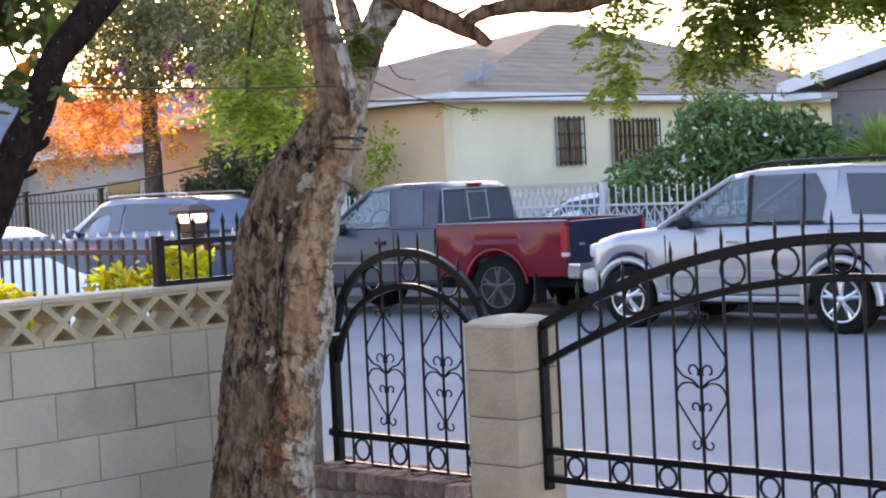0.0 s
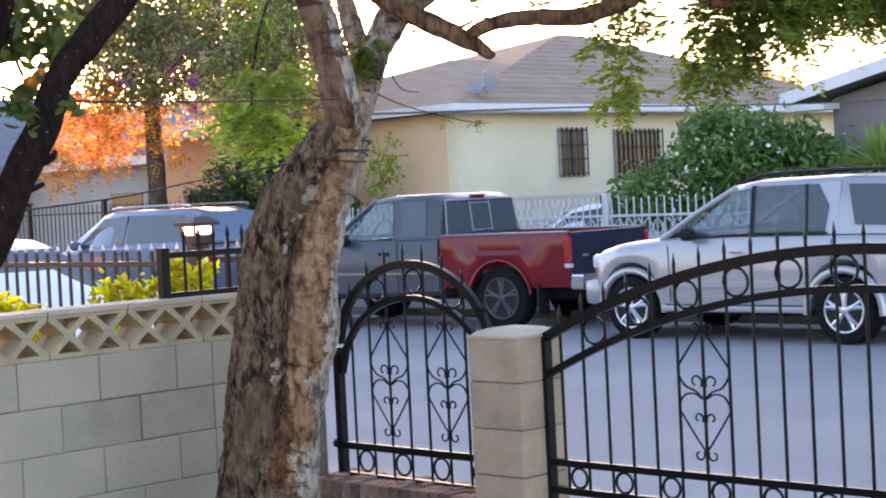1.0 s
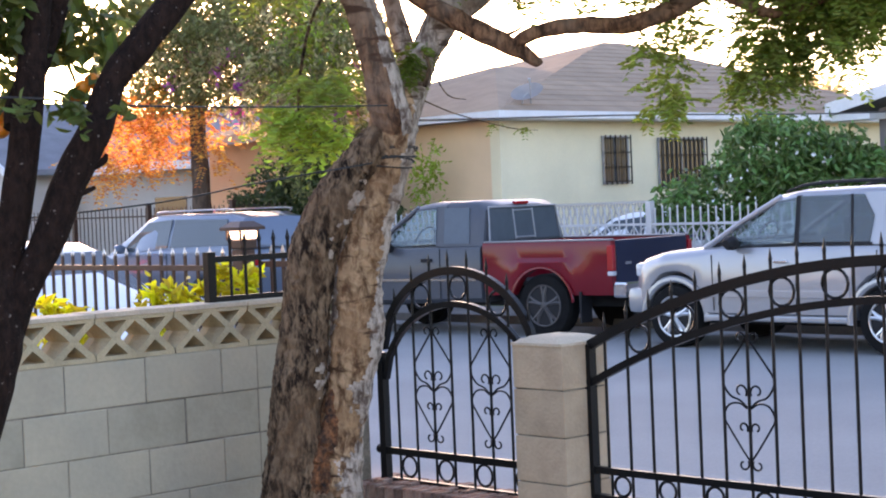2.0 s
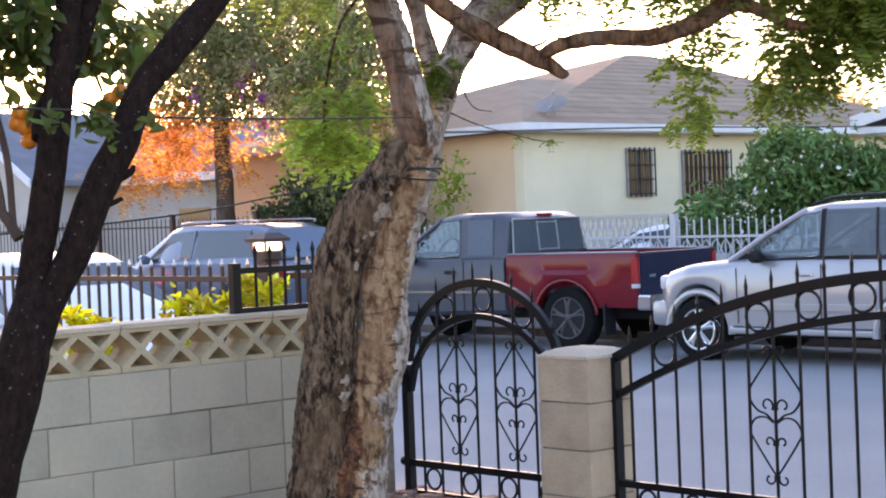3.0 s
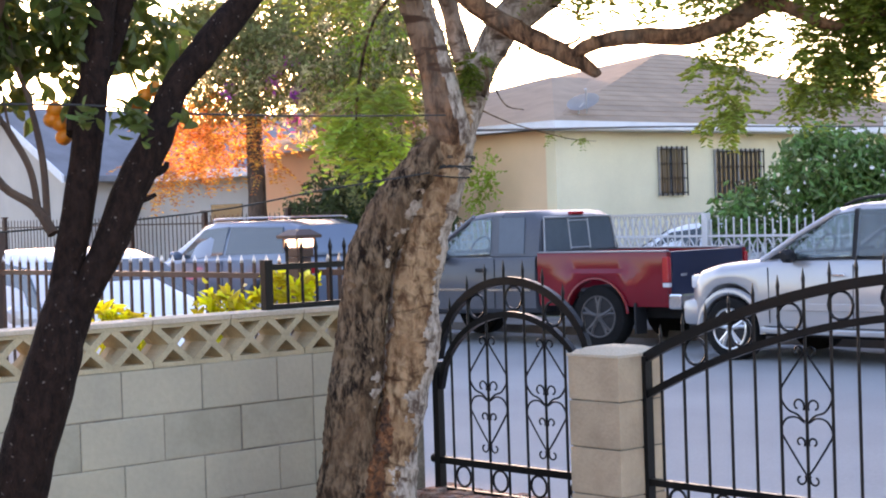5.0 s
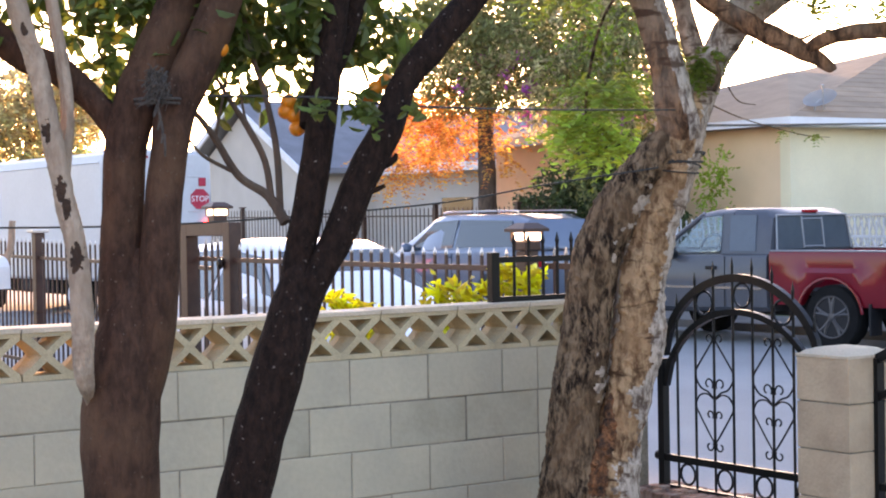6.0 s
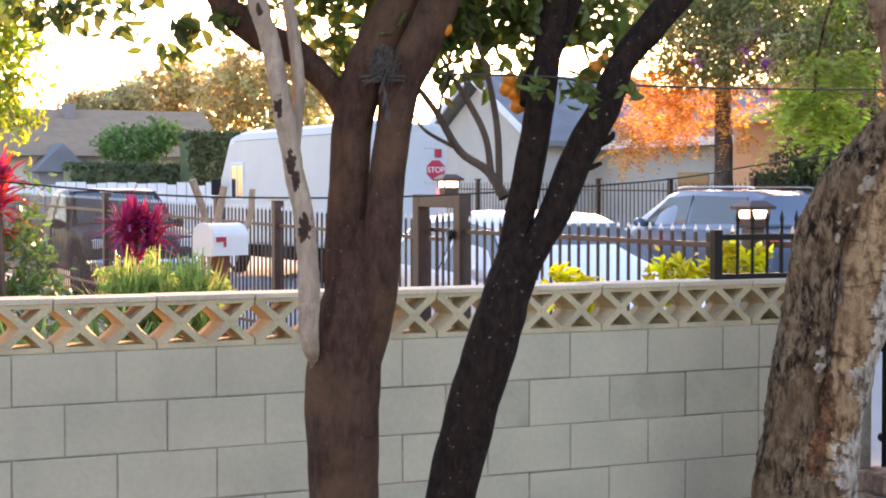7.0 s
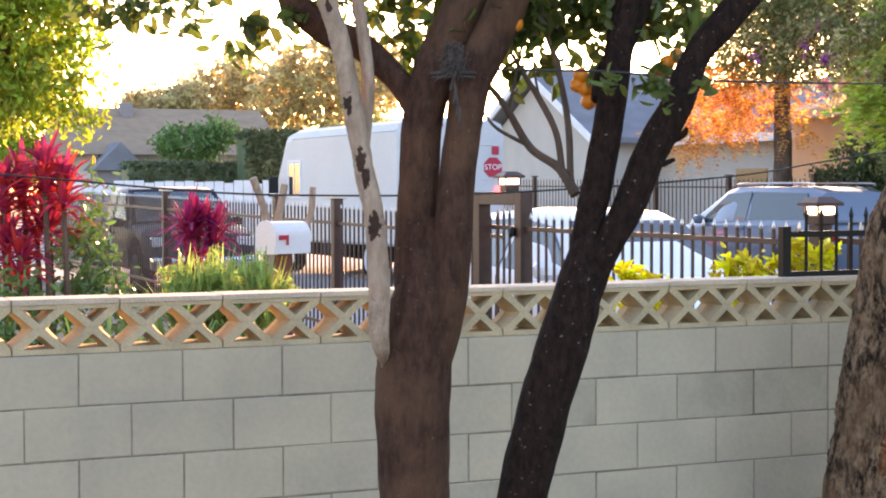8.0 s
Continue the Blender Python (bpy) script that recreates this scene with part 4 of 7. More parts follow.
def open_front(car, cab, paint, x0, x1, pillars, screen, middle=None):
    """The front of a cabin as roof, posts and a dark interior, to be seen through its panes."""
    rings = []
    for x, z0, z1, w0, w1 in cut_stations(cab, x0, x1):
        f = 0.86
        h = [(w0 + (w1 - w0) * f, z0 + (z1 - z0) * f), (w1 + 0.005, z1 - 0.06), (w1 - 0.07, z1 - 0.008), (w1 * 0.5, z1 + 0.008)]
        rings.append([(x, y, z) for y, z in h] + [(x, -y, z) for y, z in h[::-1]])
    part("roof", loft(rings), paint, car, smooth=True)
    st = cut_stations(cab, x0, screen[0])
    for s in (1, -1):
        for k, pts in enumerate(pillars):
            part("door_post", side_panel(cab, pts, s, 0.002, 0.04), middle if middle and k == 0 else paint, car)
        part("windscreen_post", tube([(screen[0] + 0.02, s * screen[1], screen[2] - 0.02, 0.035), ((screen[0] + screen[3]) / 2, s * (screen[1] + screen[4]) / 2 + s * 0.01, (screen[2] + screen[5]) / 2 + 0.01, 0.033), (screen[3] - 0.03, s * screen[4], screen[5] + 0.0, 0.04)], 8), paint, car, "", True)
    zb = st[0][1]
    part("interior", box(x0 - 0.05, screen[0] - 0.05, -0.84, 0.84, zb - 0.02, zb + 0.045), M["plastic"], car)
    part("dashboard", box(screen[0] - 0.42, screen[0] - 0.12, -0.78, 0.78, zb - 0.04, zb + 0.09, bevel=0.03), M["plastic"], car)
    for y in (-0.40, 0.40):
        x = (x0 + screen[3]) / 2 - 0.12
        part("seat_back", box(x - 0.09, x + 0.07, y - 0.24, y + 0.24, zb - 0.1, zb + 0.30, bevel=0.05), M["plastic"], car, "", True)
        part("headrest", box(x - 0.10, x + 0.01, y - 0.13, y + 0.13, zb + 0.33, zb + 0.50, bevel=0.04), M["plastic"], car, "", True)
    part("steering_wheel", ring((0, 0, 0), 0.18, 0.015, "x", n=18), M["plastic"], car).matrix_basis = pose(screen[0] - 0.52, 0.38, zb + 0.10, 0, -25, 0)


def side_panel(stations, pts, sgn, lift=0.012, thick=0.02):
    """A pane on the cabin's side: pts are (x, share of the height)."""
    st = np.array(stations, float)
    b = bmesh.new()
    rows = []
    for off in (lift, lift - thick):
        row = []
        for x, f in pts:
            z0, z1, w0, w1 = (np.interp(x, st[:, 0], st[:, k]) for k in (1, 2, 3, 4))
            row.append(b.verts.new((x, sgn * (w0 + (w1 - w0) * f + off), z0 + (z1 - z0) * f)))
        rows.append(row)
    n = len(pts)
    b.faces.new(rows[0])
    b.faces.new(rows[1][::-1])
    for k in range(n):
        b.faces.new((rows[0][k], rows[0][(k + 1) % n], rows[1][(k + 1) % n], rows[1][k]))
    return b


def end_pane(x0, z0, w0, x1, z1, w1, push):
    """A windscreen or rear pane between two cross bars."""
    b = bmesh.new()
    rows = []
    for dx in (push, push * 0.2):
        rows.append([b.verts.new((x0 + dx, w0, z0)), b.verts.new((x1 + dx, w1, z1)), b.verts.new((x1 + dx, -w1, z1)), b.verts.new((x0 + dx, -w0, z0))])
    b.faces.new(rows[0])
    b.faces.new(rows[1][::-1])
    for k in range(4):
        b.faces.new((rows[0][k], rows[0][(k + 1) % 4], rows[1][(k + 1) % 4], rows[1][k]))
    return b


def revolve(profile, n, axis_y=True, bm=None, centre=(0, 0, 0), sgn=1):
    """Profile rows (radius, along) turned about the y axis."""
    b = bm if bm is not None else bmesh.new()
    rings = [[b.verts.new((centre[0] + r * math.cos(2 * math.pi * k / n), centre[1] + sgn * a, centre[2] + r * math.sin(2 * math.pi * k / n))) for k in range(n)] for r, a in profile]
    for r0, r1 in zip(rings, rings[1:]):
        for k in range(n):
            b.faces.new((r0[k], r0[(k + 1) % n], r1[(k + 1) % n], r1[k]))
    b.faces.new(rings[0])
    b.faces.new(rings[-1][::-1])
    return b


def wheel(car, x, y, R, width, rim_mat, spokes=5, sgn=1):
    o = new("wheel")
    o.parent = car
    o.location = (x, y, R)
    r = R * 0.66
    part("tyre", revolve([(r * 0.9, 0.0), (R * 0.95, 0.005), (R, 0.03), (R, width * 0.5), (R, width - 0.03), (R * 0.96, width - 0.004), (R * 0.86, width + 0.006), (r, width), (r, width - 0.05), (r * 0.9, width - 0.07)], 32, sgn=sgn, centre=(0, -sgn * width, 0)), M["tyre"], o, smooth=True)
    b = revolve([(r * 1.0, -0.006), (r * 1.02, 0.004), (r * 0.95, 0.008), (r * 0.9, -0.035), (r * 0.3, -0.06), (r * 0.02, -0.06)], 28, sgn=sgn)
    part("rim", b, M["plastic"] if spokes else rim_mat, o, smooth=False)
    b = ring((0, sgn * 0.0, 0), r * 0.97, 0.014, "y", n=28)
    revolve([(r * 0.22, -0.05), (r * 0.22, 0.0), (r * 0.15, 0.008), (r * 0.02, 0.01)], 12, bm=b, sgn=sgn)
    for k in range(spokes):
        for da in (-0.13, 0.13):
            a = 2 * math.pi * k / spokes + math.pi / 2
            tube([(r * 0.18 * math.cos(a), -sgn * 0.008, r * 0.18 * math.sin(a), 0.026), (r * 0.6 * math.cos(a + da * 0.6), -sgn * 0.008, r * 0.6 * math.sin(a + da * 0.6), 0.026), (r * 0.96 * math.cos(a + da * 1.3), -sgn * 0.012, r * 0.96 * math.sin(a + da * 1.3), 0.02)], 6, 1, b)
    part("spokes", b, rim_mat, o, smooth=True)
    return o


def mirror(car, x, y, z, sgn, material):
    o = part("door_mirror", tube([(x, y, z, 0.05), (x + 0.0, y + sgn * 0.06, z + 0.01, 0.075), (x - 0.02, y + sgn * 0.17, z + 0.02, 0.085), (x - 0.02, y + sgn * 0.23, z + 0.01, 0.05)], 8, 3), material, car, "", True)
    return o


def seam(car, rows, name="door_seam"):
    return part(name, tube([(*r, 0.006) for r in rows], 4), M["under"], car)


def silver_suv():
    car = thing("parked_suv", "silver full-size SUV with roof rails parked at the far kerb", "car")
    R, ax = 0.365, (1.42, -1.43)
    body = [(-2.56, 0.52, 0.98, 0.80, 0.03), (-2.50, 0.42, 1.12, 0.90, 0.03), (-2.2, 0.38, 1.17, 0.945, 0.02), (-0.9, 0.36, 1.18, 0.96, 0.02), (0.75, 0.36, 1.165, 0.96, 0.02), (1.02, 0.36, 1.13, 0.955, 0.05), (1.6, 0.38, 1.075, 0.935, 0.06), (1.92, 0.42, 1.00, 0.88, 0.055), (2.06, 0.48, 0.88, 0.79, 0.05), (2.15, 0.52, 0.72, 0.68, 0.02)]
    part("body", lower_body(body, ax, R * 1.22, 0.36), M["silver"], car, smooth=True)
    cab = [(-2.52, 1.10, 1.14, 0.88, 0.86), (-2.44, 1.15, 1.56, 0.89, 0.78), (-2.27, 1.17, 1.755, 0.90, 0.77), (-1.2, 1.18, 1.80, 0.915, 0.77), (-0.28, 1.18, 1.79, 0.915, 0.765), (0.02, 1.175, 1.745, 0.915, 0.765), (0.98, 1.14, 1.175, 0.90, 0.86)]
    part("cabin", upper_body(cut_stations(cab, -2.52, -1.36)), M["silver"], car, smooth=True)
    open_front(car, cab, M["silver"], -1.36, 0.04, ([(-0.235, 0.9), (-0.265, 0.0), (-0.335, 0.0), (-0.305, 0.9)], [(-1.09, 0.9), (-1.25, 0.5), (-1.22, 0.0), (-1.37, 0.0), (-1.37, 0.9)], [(0.84, 0.02), (0.68, 0.11), (0.50, 0.0)]), (0.97, 0.86, 1.17, 0.02, 0.74, 1.71), M["plastic"])
    for s in (1, -1):
        part("side_window", side_panel(cab, [(0.66, 0.10), (0.0, 0.86), (-0.24, 0.88), (-0.27, 0.05)], s), M["glass_light"], car)
        part("side_window", side_panel(cab, [(-0.33, 0.05), (-0.30, 0.88), (-1.09, 0.87), (-1.25, 0.5), (-1.22, 0.05)], s), M["glass_tint"], car, "tinted rear door window")
        part("window_bar", side_panel(cab, [(-0.99, 0.04), (-0.94, 0.88), (-0.97, 0.88), (-1.02, 0.04)], s, 0.016, 0.012), M["plastic"], car)
        part("window_seal", side_panel(cab, [(0.70, 0.04), (-1.25, 0.0), (-1.25, 0.045), (0.66, 0.085)], s, 0.016, 0.012), M["plastic"], car)
        part("side_window", side_panel(cab, [(-1.58, 0.16), (-1.47, 0.86), (-2.15, 0.86), (-2.32, 0.5), (-2.25, 0.14)], s), M["glass"], car, "dark quarter window")
        part("roof_rail", tube([(-2.1, s * 0.70, 1.80, 0.018), (-1.9, s * 0.70, 1.85, 0.02), (-0.8, s * 0.70, 1.86, 0.02), (-0.3, s * 0.70, 1.835, 0.02), (-0.05, s * 0.70, 1.77, 0.015)], 6, 4), M["plastic"], car, "dark roof rail", True)
        part("running_board", box(-0.95, 0.95, s * 0.90 - 0.08, s * 0.90 + 0.08, 0.33, 0.40, bevel=0.02), M["silver"], car)
        part("side_moulding", box(-0.98, 0.98, s * 0.958 - 0.012, s * 0.958 + 0.014, 0.60, 0.68, bevel=0.006), M["silver"], car)
        for x in (-0.12, -1.10):
            part("door_handle", box(x - 0.09, x + 0.09, s * 0.955 - 0.01, s * 0.955 + 0.035, 0.985, 1.02, bevel=0.008), M["chrome"], car)
        seam(car, [(0.82, s * 0.962, 0.45), (0.84, s * 0.956, 1.08)])
        seam(car, [(-0.30, s * 0.963, 0.42), (-0.31, s * 0.957, 1.12)])
        seam(car, [(-1.02, s * 0.962, 0.60), (-1.30, s * 0.955, 0.86), (-1.32, s * 0.95, 1.12)])
        mirror(car, 0.50, s * 0.92, 1.20, s, M["plastic"])
        part("headlamp", box(1.88, 2.07, s * 0.70 - 0.14, s * 0.70 + 0.13, 0.82, 0.99, bevel=0.045), M["lens_clear"], car, "", True)
        part("tail_lamp", box(-2.55, -2.46, s * 0.82 - 0.06, s * 0.82 + 0.06, 0.85, 1.15, bevel=0.02), M["lens_red"], car)
        for a in ax:
            part("arch_flare", tube([(a + R * 1.27 * math.cos(t), s * (0.930 - (0.03 if a > 0 else 0)), R * 0.93 + R * 1.27 * math.sin(t), 0.045) for t in np.linspace(-0.05, math.pi + 0.05, 16)], 8), M["silver"], car, "", True)
            wheel(car, a, s * 0.935, R, 0.25, M["rim"], 5, s)
    part("front_bumper", box(1.90, 2.20, -0.85, 0.85, 0.38, 0.70, bevel=0.09), M["silver"], car, "", True)
    part("rear_bumper", box(-2.66, -2.42, -0.86, 0.86, 0.45, 0.68, bevel=0.05), M["silver"], car, "", True)
    part("windscreen", end_pane(0.95, 1.20, 0.78, 0.05, 1.715, 0.68, 0.012), M["glass_light"], car)
    part("grille", box(2.05, 2.17, -0.42, 0.42, 0.70, 0.90, bevel=0.03), M["chrome"], car)
    part("underbody", box(-2.3, 2.2, -0.72, 0.72, 0.28, 0.55), M["under"], car)
    return car


def pickup(front, bed, tail, label):
    car = thing("parked_pickup", label, "pickup truck")
    R, ax = 0.415, (1.78, -1.64)
    nose = [(-0.62, 0.45, 1.22, 0.965, 0.01), (0.9, 0.42, 1.20, 0.97, 0.02), (1.25, 0.42, 1.18, 0.965, 0.05), (2.2, 0.45, 1.10, 0.945, 0.05), (2.55, 0.5, 1.02, 0.88, 0.03), (2.66, 0.58, 0.85, 0.78, 0.02)]
    part("body", lower_body(nose, (ax[0],), R * 1.2, 0.42), front, car, smooth=True)
    cab = [(-0.66, 1.20, 1.24, 0.93, 0.92), (-0.62, 1.21, 1.74, 0.93, 0.80), (-0.48, 1.21, 1.81, 0.93, 0.79), (0.35, 1.21, 1.82, 0.935, 0.78), (0.62, 1.20, 1.78, 0.935, 0.77), (1.35, 1.17, 1.22, 0.92, 0.86)]
    part("cabin", upper_body(cut_stations(cab, -0.66, 0.05)), front, car, smooth=True)
    open_front(car, cab, front, 0.05, 0.62, ([(0.23, 0.9), (0.17, 0.0), (0.04, 0.0), (0.04, 0.9)], [(1.2, 0.02), (1.06, 0.11), (0.85, 0.0)]), (1.33, 0.88, 1.20, 0.62, 0.74, 1.75))
    for s in (1, -1):
        part("side_window", side_panel(cab, [(1.05, 0.10), (0.58, 0.86), (0.22, 0.86), (0.16, 0.06)], s), M["glass_light"], car)
        part("side_window", side_panel(cab, [(0.02, 0.06), (0.08, 0.86), (-0.36, 0.86), (-0.42, 0.06)], s), M["glass_mid"], car, "grey quarter window")
        part("door_handle", box(0.22, 0.40, s * 0.965 - 0.01, s * 0.965 + 0.03, 1.0, 1.05, bevel=0.01), M["plastic"], car)
        part("side_trim", box(-0.55, 1.22, s * 0.965 - 0.01, s * 0.965 + 0.014, 0.74, 0.77), M["chrome"], car)
        seam(car, [(0.08, s * 0.972, 0.5), (0.08, s * 0.965, 1.18)])
        seam(car, [(1.22, s * 0.97, 0.5), (1.22, s * 0.955, 1.14)])
        mirror(car, 0.98, s * 0.93, 1.20, s, M["plastic"])
        part("headlamp", box(2.48, 2.66, s * 0.72 - 0.15, s * 0.72 + 0.15, 0.84, 1.0, bevel=0.03), M["lens_clear"], car)
        rows = []
        for x in sorted(set(list(np.linspace(-2.72, -0.66, 12)) + [ax[1] + R * 1.18 * f for f in (-1.001, -1, -0.9, -0.65, -0.3, 0, 0.3, 0.65, 0.9, 1, 1.001)])):
            zb = 0.55
            d = abs(x - ax[1])
            if d <= R * 1.18:
                zb = max(zb, R + math.sqrt((R * 1.18) ** 2 - d * d))
            bul = 0.055 * max(0.0, 1 - (d / 0.66) ** 2) ** 0.6
            o = s * (0.945 + bul)
            mid = max(zb + 0.03, 0.98)
            rows.append([(x, s * 0.85, zb), (x, o - s * 0.03, zb), (x, o, zb + (mid - zb) * 0.45), (x, o + s * 0.006, mid), (x, s * 0.952, mid + 0.06), (x, s * 0.955, 1.18), (x, s * 0.94, 1.245), (x, s * 0.86, 1.245)])
        part("bed_side", loft(rows), bed, car, smooth=True)
        part("rail_cap", box(-2.70, -0.68, s * 0.90 - 0.055, s * 0.90 + 0.05, 1.246, 1.268, bevel=0.008), M["rail_grey"], car, "grey bed rail cap")
        part("tail_lamp", box(-2.75, -2.66, s * 0.922 - 0.038, s * 0.922 + 0.04, 0.86, 1.19, bevel=0.015), M["lens_red"], car)
        part("reversing_lamp", box(-2.755, -2.66, s * 0.922 - 0.034, s * 0.922 + 0.036, 0.80, 0.855, bevel=0.01), M["lens_clear"], car)
        part("arch_flare", tube([(ax[1] + R * 1.2 * math.cos(t), s * 0.985, R + R * 1.2 * math.sin(t), 0.02) for t in np.linspace(0.1, math.pi - 0.1, 14)], 6), bed, car, "", True)
        part("mudflap", box(-2.25, -2.22, s * 0.85 - 0.12, s * 0.85 + 0.12, 0.2, 0.6), M["plastic"], car)
        for a in ax:
            wheel(car, a, s * 0.945, R, 0.26, M["dark_rim"], 5, s)
    part("bed_floor", box(-2.68, -0.66, -0.86, 0.86, 0.68, 0.74), M["under"], car)
    part("bulkhead", box(-0.74, -0.67, -0.86, 0.86, 0.7, 1.24), bed, car)
    part("tailgate", box(-2.735, -2.66, -0.845, 0.845, 0.68, 1.25, bevel=0.02), tail, car, "dark navy tailgate")
    part("model_badge", box(-2.742, -2.73, 0.52, 0.66, 0.93, 0.965), M["chrome"], car)
    part("rear_bumper", box(-2.92, -2.72, -0.93, 0.93, 0.52, 0.72, bevel=0.03), M["chrome"], car, "chrome step bumper")
    part("front_bumper", box(2.55, 2.78, -0.9, 0.9, 0.45, 0.68, bevel=0.06), M["chrome"], car)
    part("rear_window", end_pane(-0.65, 1.27, 0.80, -0.60, 1.71, 0.74, -0.03), M["glass_mid"], car, "sliding rear window")
    for y in (-0.22, 0.22):
        part("window_bar", rod((-0.684, y, 1.28), (-0.634, y, 1.70), 0.014), M["rail_grey"], car)
    part("window_frame", tube([(-0.690, -0.82, 1.27, 0.016), (-0.640, -0.76, 1.72, 0.016), (-0.640, 0.76, 1.72, 0.016), (-0.690, 0.82, 1.27, 0.016)], 6), M["rail_grey"], car)
    for z, x in ((1.30, -0.682), (1.67, -0.638)):
        part("window_bar", rod((x, -0.22, z), (x, 0.22, z), 0.012), M["rail_grey"], car)
    part("brake_light", box(-0.64, -0.58, -0.14, 0.14, 1.755, 1.79), M["lens_red"], car)
    part("windscreen", end_pane(1.32, 1.24, 0.8, 0.66, 1.74, 0.68, 0.012), M["glass_light"], car)
    part("chassis", box(-2.7, 2.4, -0.5, 0.5, 0.38, 0.62), M["under"], car)
    part("rear_axle", rod((ax[1], -0.8, R), (ax[1], 0.8, R), 0.07, 10), M["under"], car)
    return car


def low_car(name, paint, label, L=4.7, tall=1.46, category="car", wagon=False):
    car = thing(name, label, category)
    R, a0 = 0.33, L * 0.29
    ax = (a0, -a0)
    h = L / 2
    z = tall / 1.46
    body = [(-h, 0.45, 0.80 * z, 0.66, 0.03), (-h + 0.12, 0.36, 0.98 * z, 0.80, 0.03), (-h + 0.6, 0.30, 1.0 * z, 0.88, 0.03), (0, 0.28, 0.97 * z, 0.90, 0.02), (h * 0.45, 0.28, 0.92 * z, 0.89, 0.06), (h - 0.5, 0.32, 0.80 * z, 0.85, 0.07), (h - 0.14, 0.40, 0.66 * z, 0.74, 0.05), (h, 0.48, 0.56 * z, 0.58, 0.02)]
    part("body", lower_body(body, ax, R * 1.2, 0.28), paint, car, smooth=True)
    if wagon:
        cab = [(-h + 0.05, 0.98 * z, 1.02 * z, 0.82, 0.80), (-h + 0.32, 0.98 * z, tall - 0.1, 0.84, 0.66), (-h + 0.7, 0.98 * z, tall - 0.01, 0.85, 0.66), (0.1, 0.97 * z, tall, 0.86, 0.66), (0.45, 0.95 * z, tall - 0.06, 0.86, 0.66), (h * 0.56, 0.90 * z, 0.95 * z, 0.82, 0.76)]
        rear, mid = -h + 0.55, -0.45
    else:
        cab = [(-h + 0.35, 0.98 * z, 1.03 * z, 0.80, 0.72), (-h + 1.05, 0.97 * z, tall - 0.06, 0.84, 0.62), (-0.5, 0.96 * z, tall, 0.85, 0.61), (0.1, 0.95 * z, tall - 0.02, 0.85, 0.61), (0.4, 0.94 * z, tall - 0.09, 0.85, 0.62), (h * 0.52, 0.90 * z, 0.95 * z, 0.80, 0.74)]
        rear, mid = -h + 1.0, -0.3
    part("cabin", upper_body(cab), paint, car, smooth=True)
    for s in (1, -1):
        part("side_window", side_panel(cab, [(h * 0.40, 0.08), (0.32, 0.85), (mid + 0.05, 0.86), (mid + 0.03, 0.06)], s), M["glass"], car)
        part("side_window", side_panel(cab, [(mid - 0.05, 0.06), (mid - 0.03, 0.86), (rear + 0.1, 0.84), (rear - 0.1, 0.10)], s), M["glass"], car)
        mirror(car, h * 0.34, s * 0.84, 0.98 * z, s, paint)
        part("headlamp", box(h - 0.42, h - 0.14, s * 0.62 - 0.14, s * 0.62 + 0.12, 0.60 * z, 0.74 * z, bevel=0.04), M["lens_clear"], car)
        part("tail_lamp", box(-h - 0.01, -h + 0.14, s * 0.66 - 0.12, s * 0.66 + 0.1, 0.74 * z, 0.90 * z, bevel=0.03), M["lens_red"], car)
        for x in (mid + 0.12, rear + 0.25):
            part("door_handle", box(x - 0.08, x + 0.08, s * 0.90 - 0.015, s * 0.90 + 0.02, 0.86 * z, 0.89 * z), paint, car)
        seam(car, [(mid, s * 0.905, 0.4), (mid, s * 0.895, 0.92 * z)])
        if wagon:
            part("roof_rail", tube([(-h + 0.6, s * 0.6, tall, 0.015), (-h + 0.75, s * 0.6, tall + 0.05, 0.018), (0.0, s * 0.6, tall + 0.05, 0.018), (0.2, s * 0.6, tall - 0.01, 0.015)], 6, 3), M["chrome"], car, "", True)
        for a in ax:
            wheel(car, a, s * 0.875, R, 0.21, M["rim"], 5, s)
    part("windscreen", end_pane(h * 0.50, 0.96 * z, 0.70, 0.44, tall - 0.10, 0.55, 0.012), M["glass"], car)
    part("rear_window", end_pane(-h + (0.1 if wagon else 0.42), 1.04 * z, 0.68, -h + (0.34 if wagon else 1.0), tall - 0.12, 0.52, -0.02), M["glass"], car)
    part("underbody", box(-h + 0.3, h - 0.3, -0.66, 0.66, 0.2, 0.5), M["under"], car)
    return car


def letters(text, size, material, parent, m, name="lettering"):
    """Raised letters of the built-in font, as a mesh."""
    cu = bpy.data.curves.new(name, "FONT")
    cu.body, cu.size, cu.extrude, cu.align_x, cu.align_y = text, size, 0.002, "CENTER", "CENTER"
    tmp = new("tmp", cu)
    me = bpy.data.meshes.new_from_object(tmp)
    bpy.data.objects.remove(tmp)
    me.materials.append(material)
    ob = new(name, me)
    ob.parent, ob.matrix_basis = parent, m
    return ob


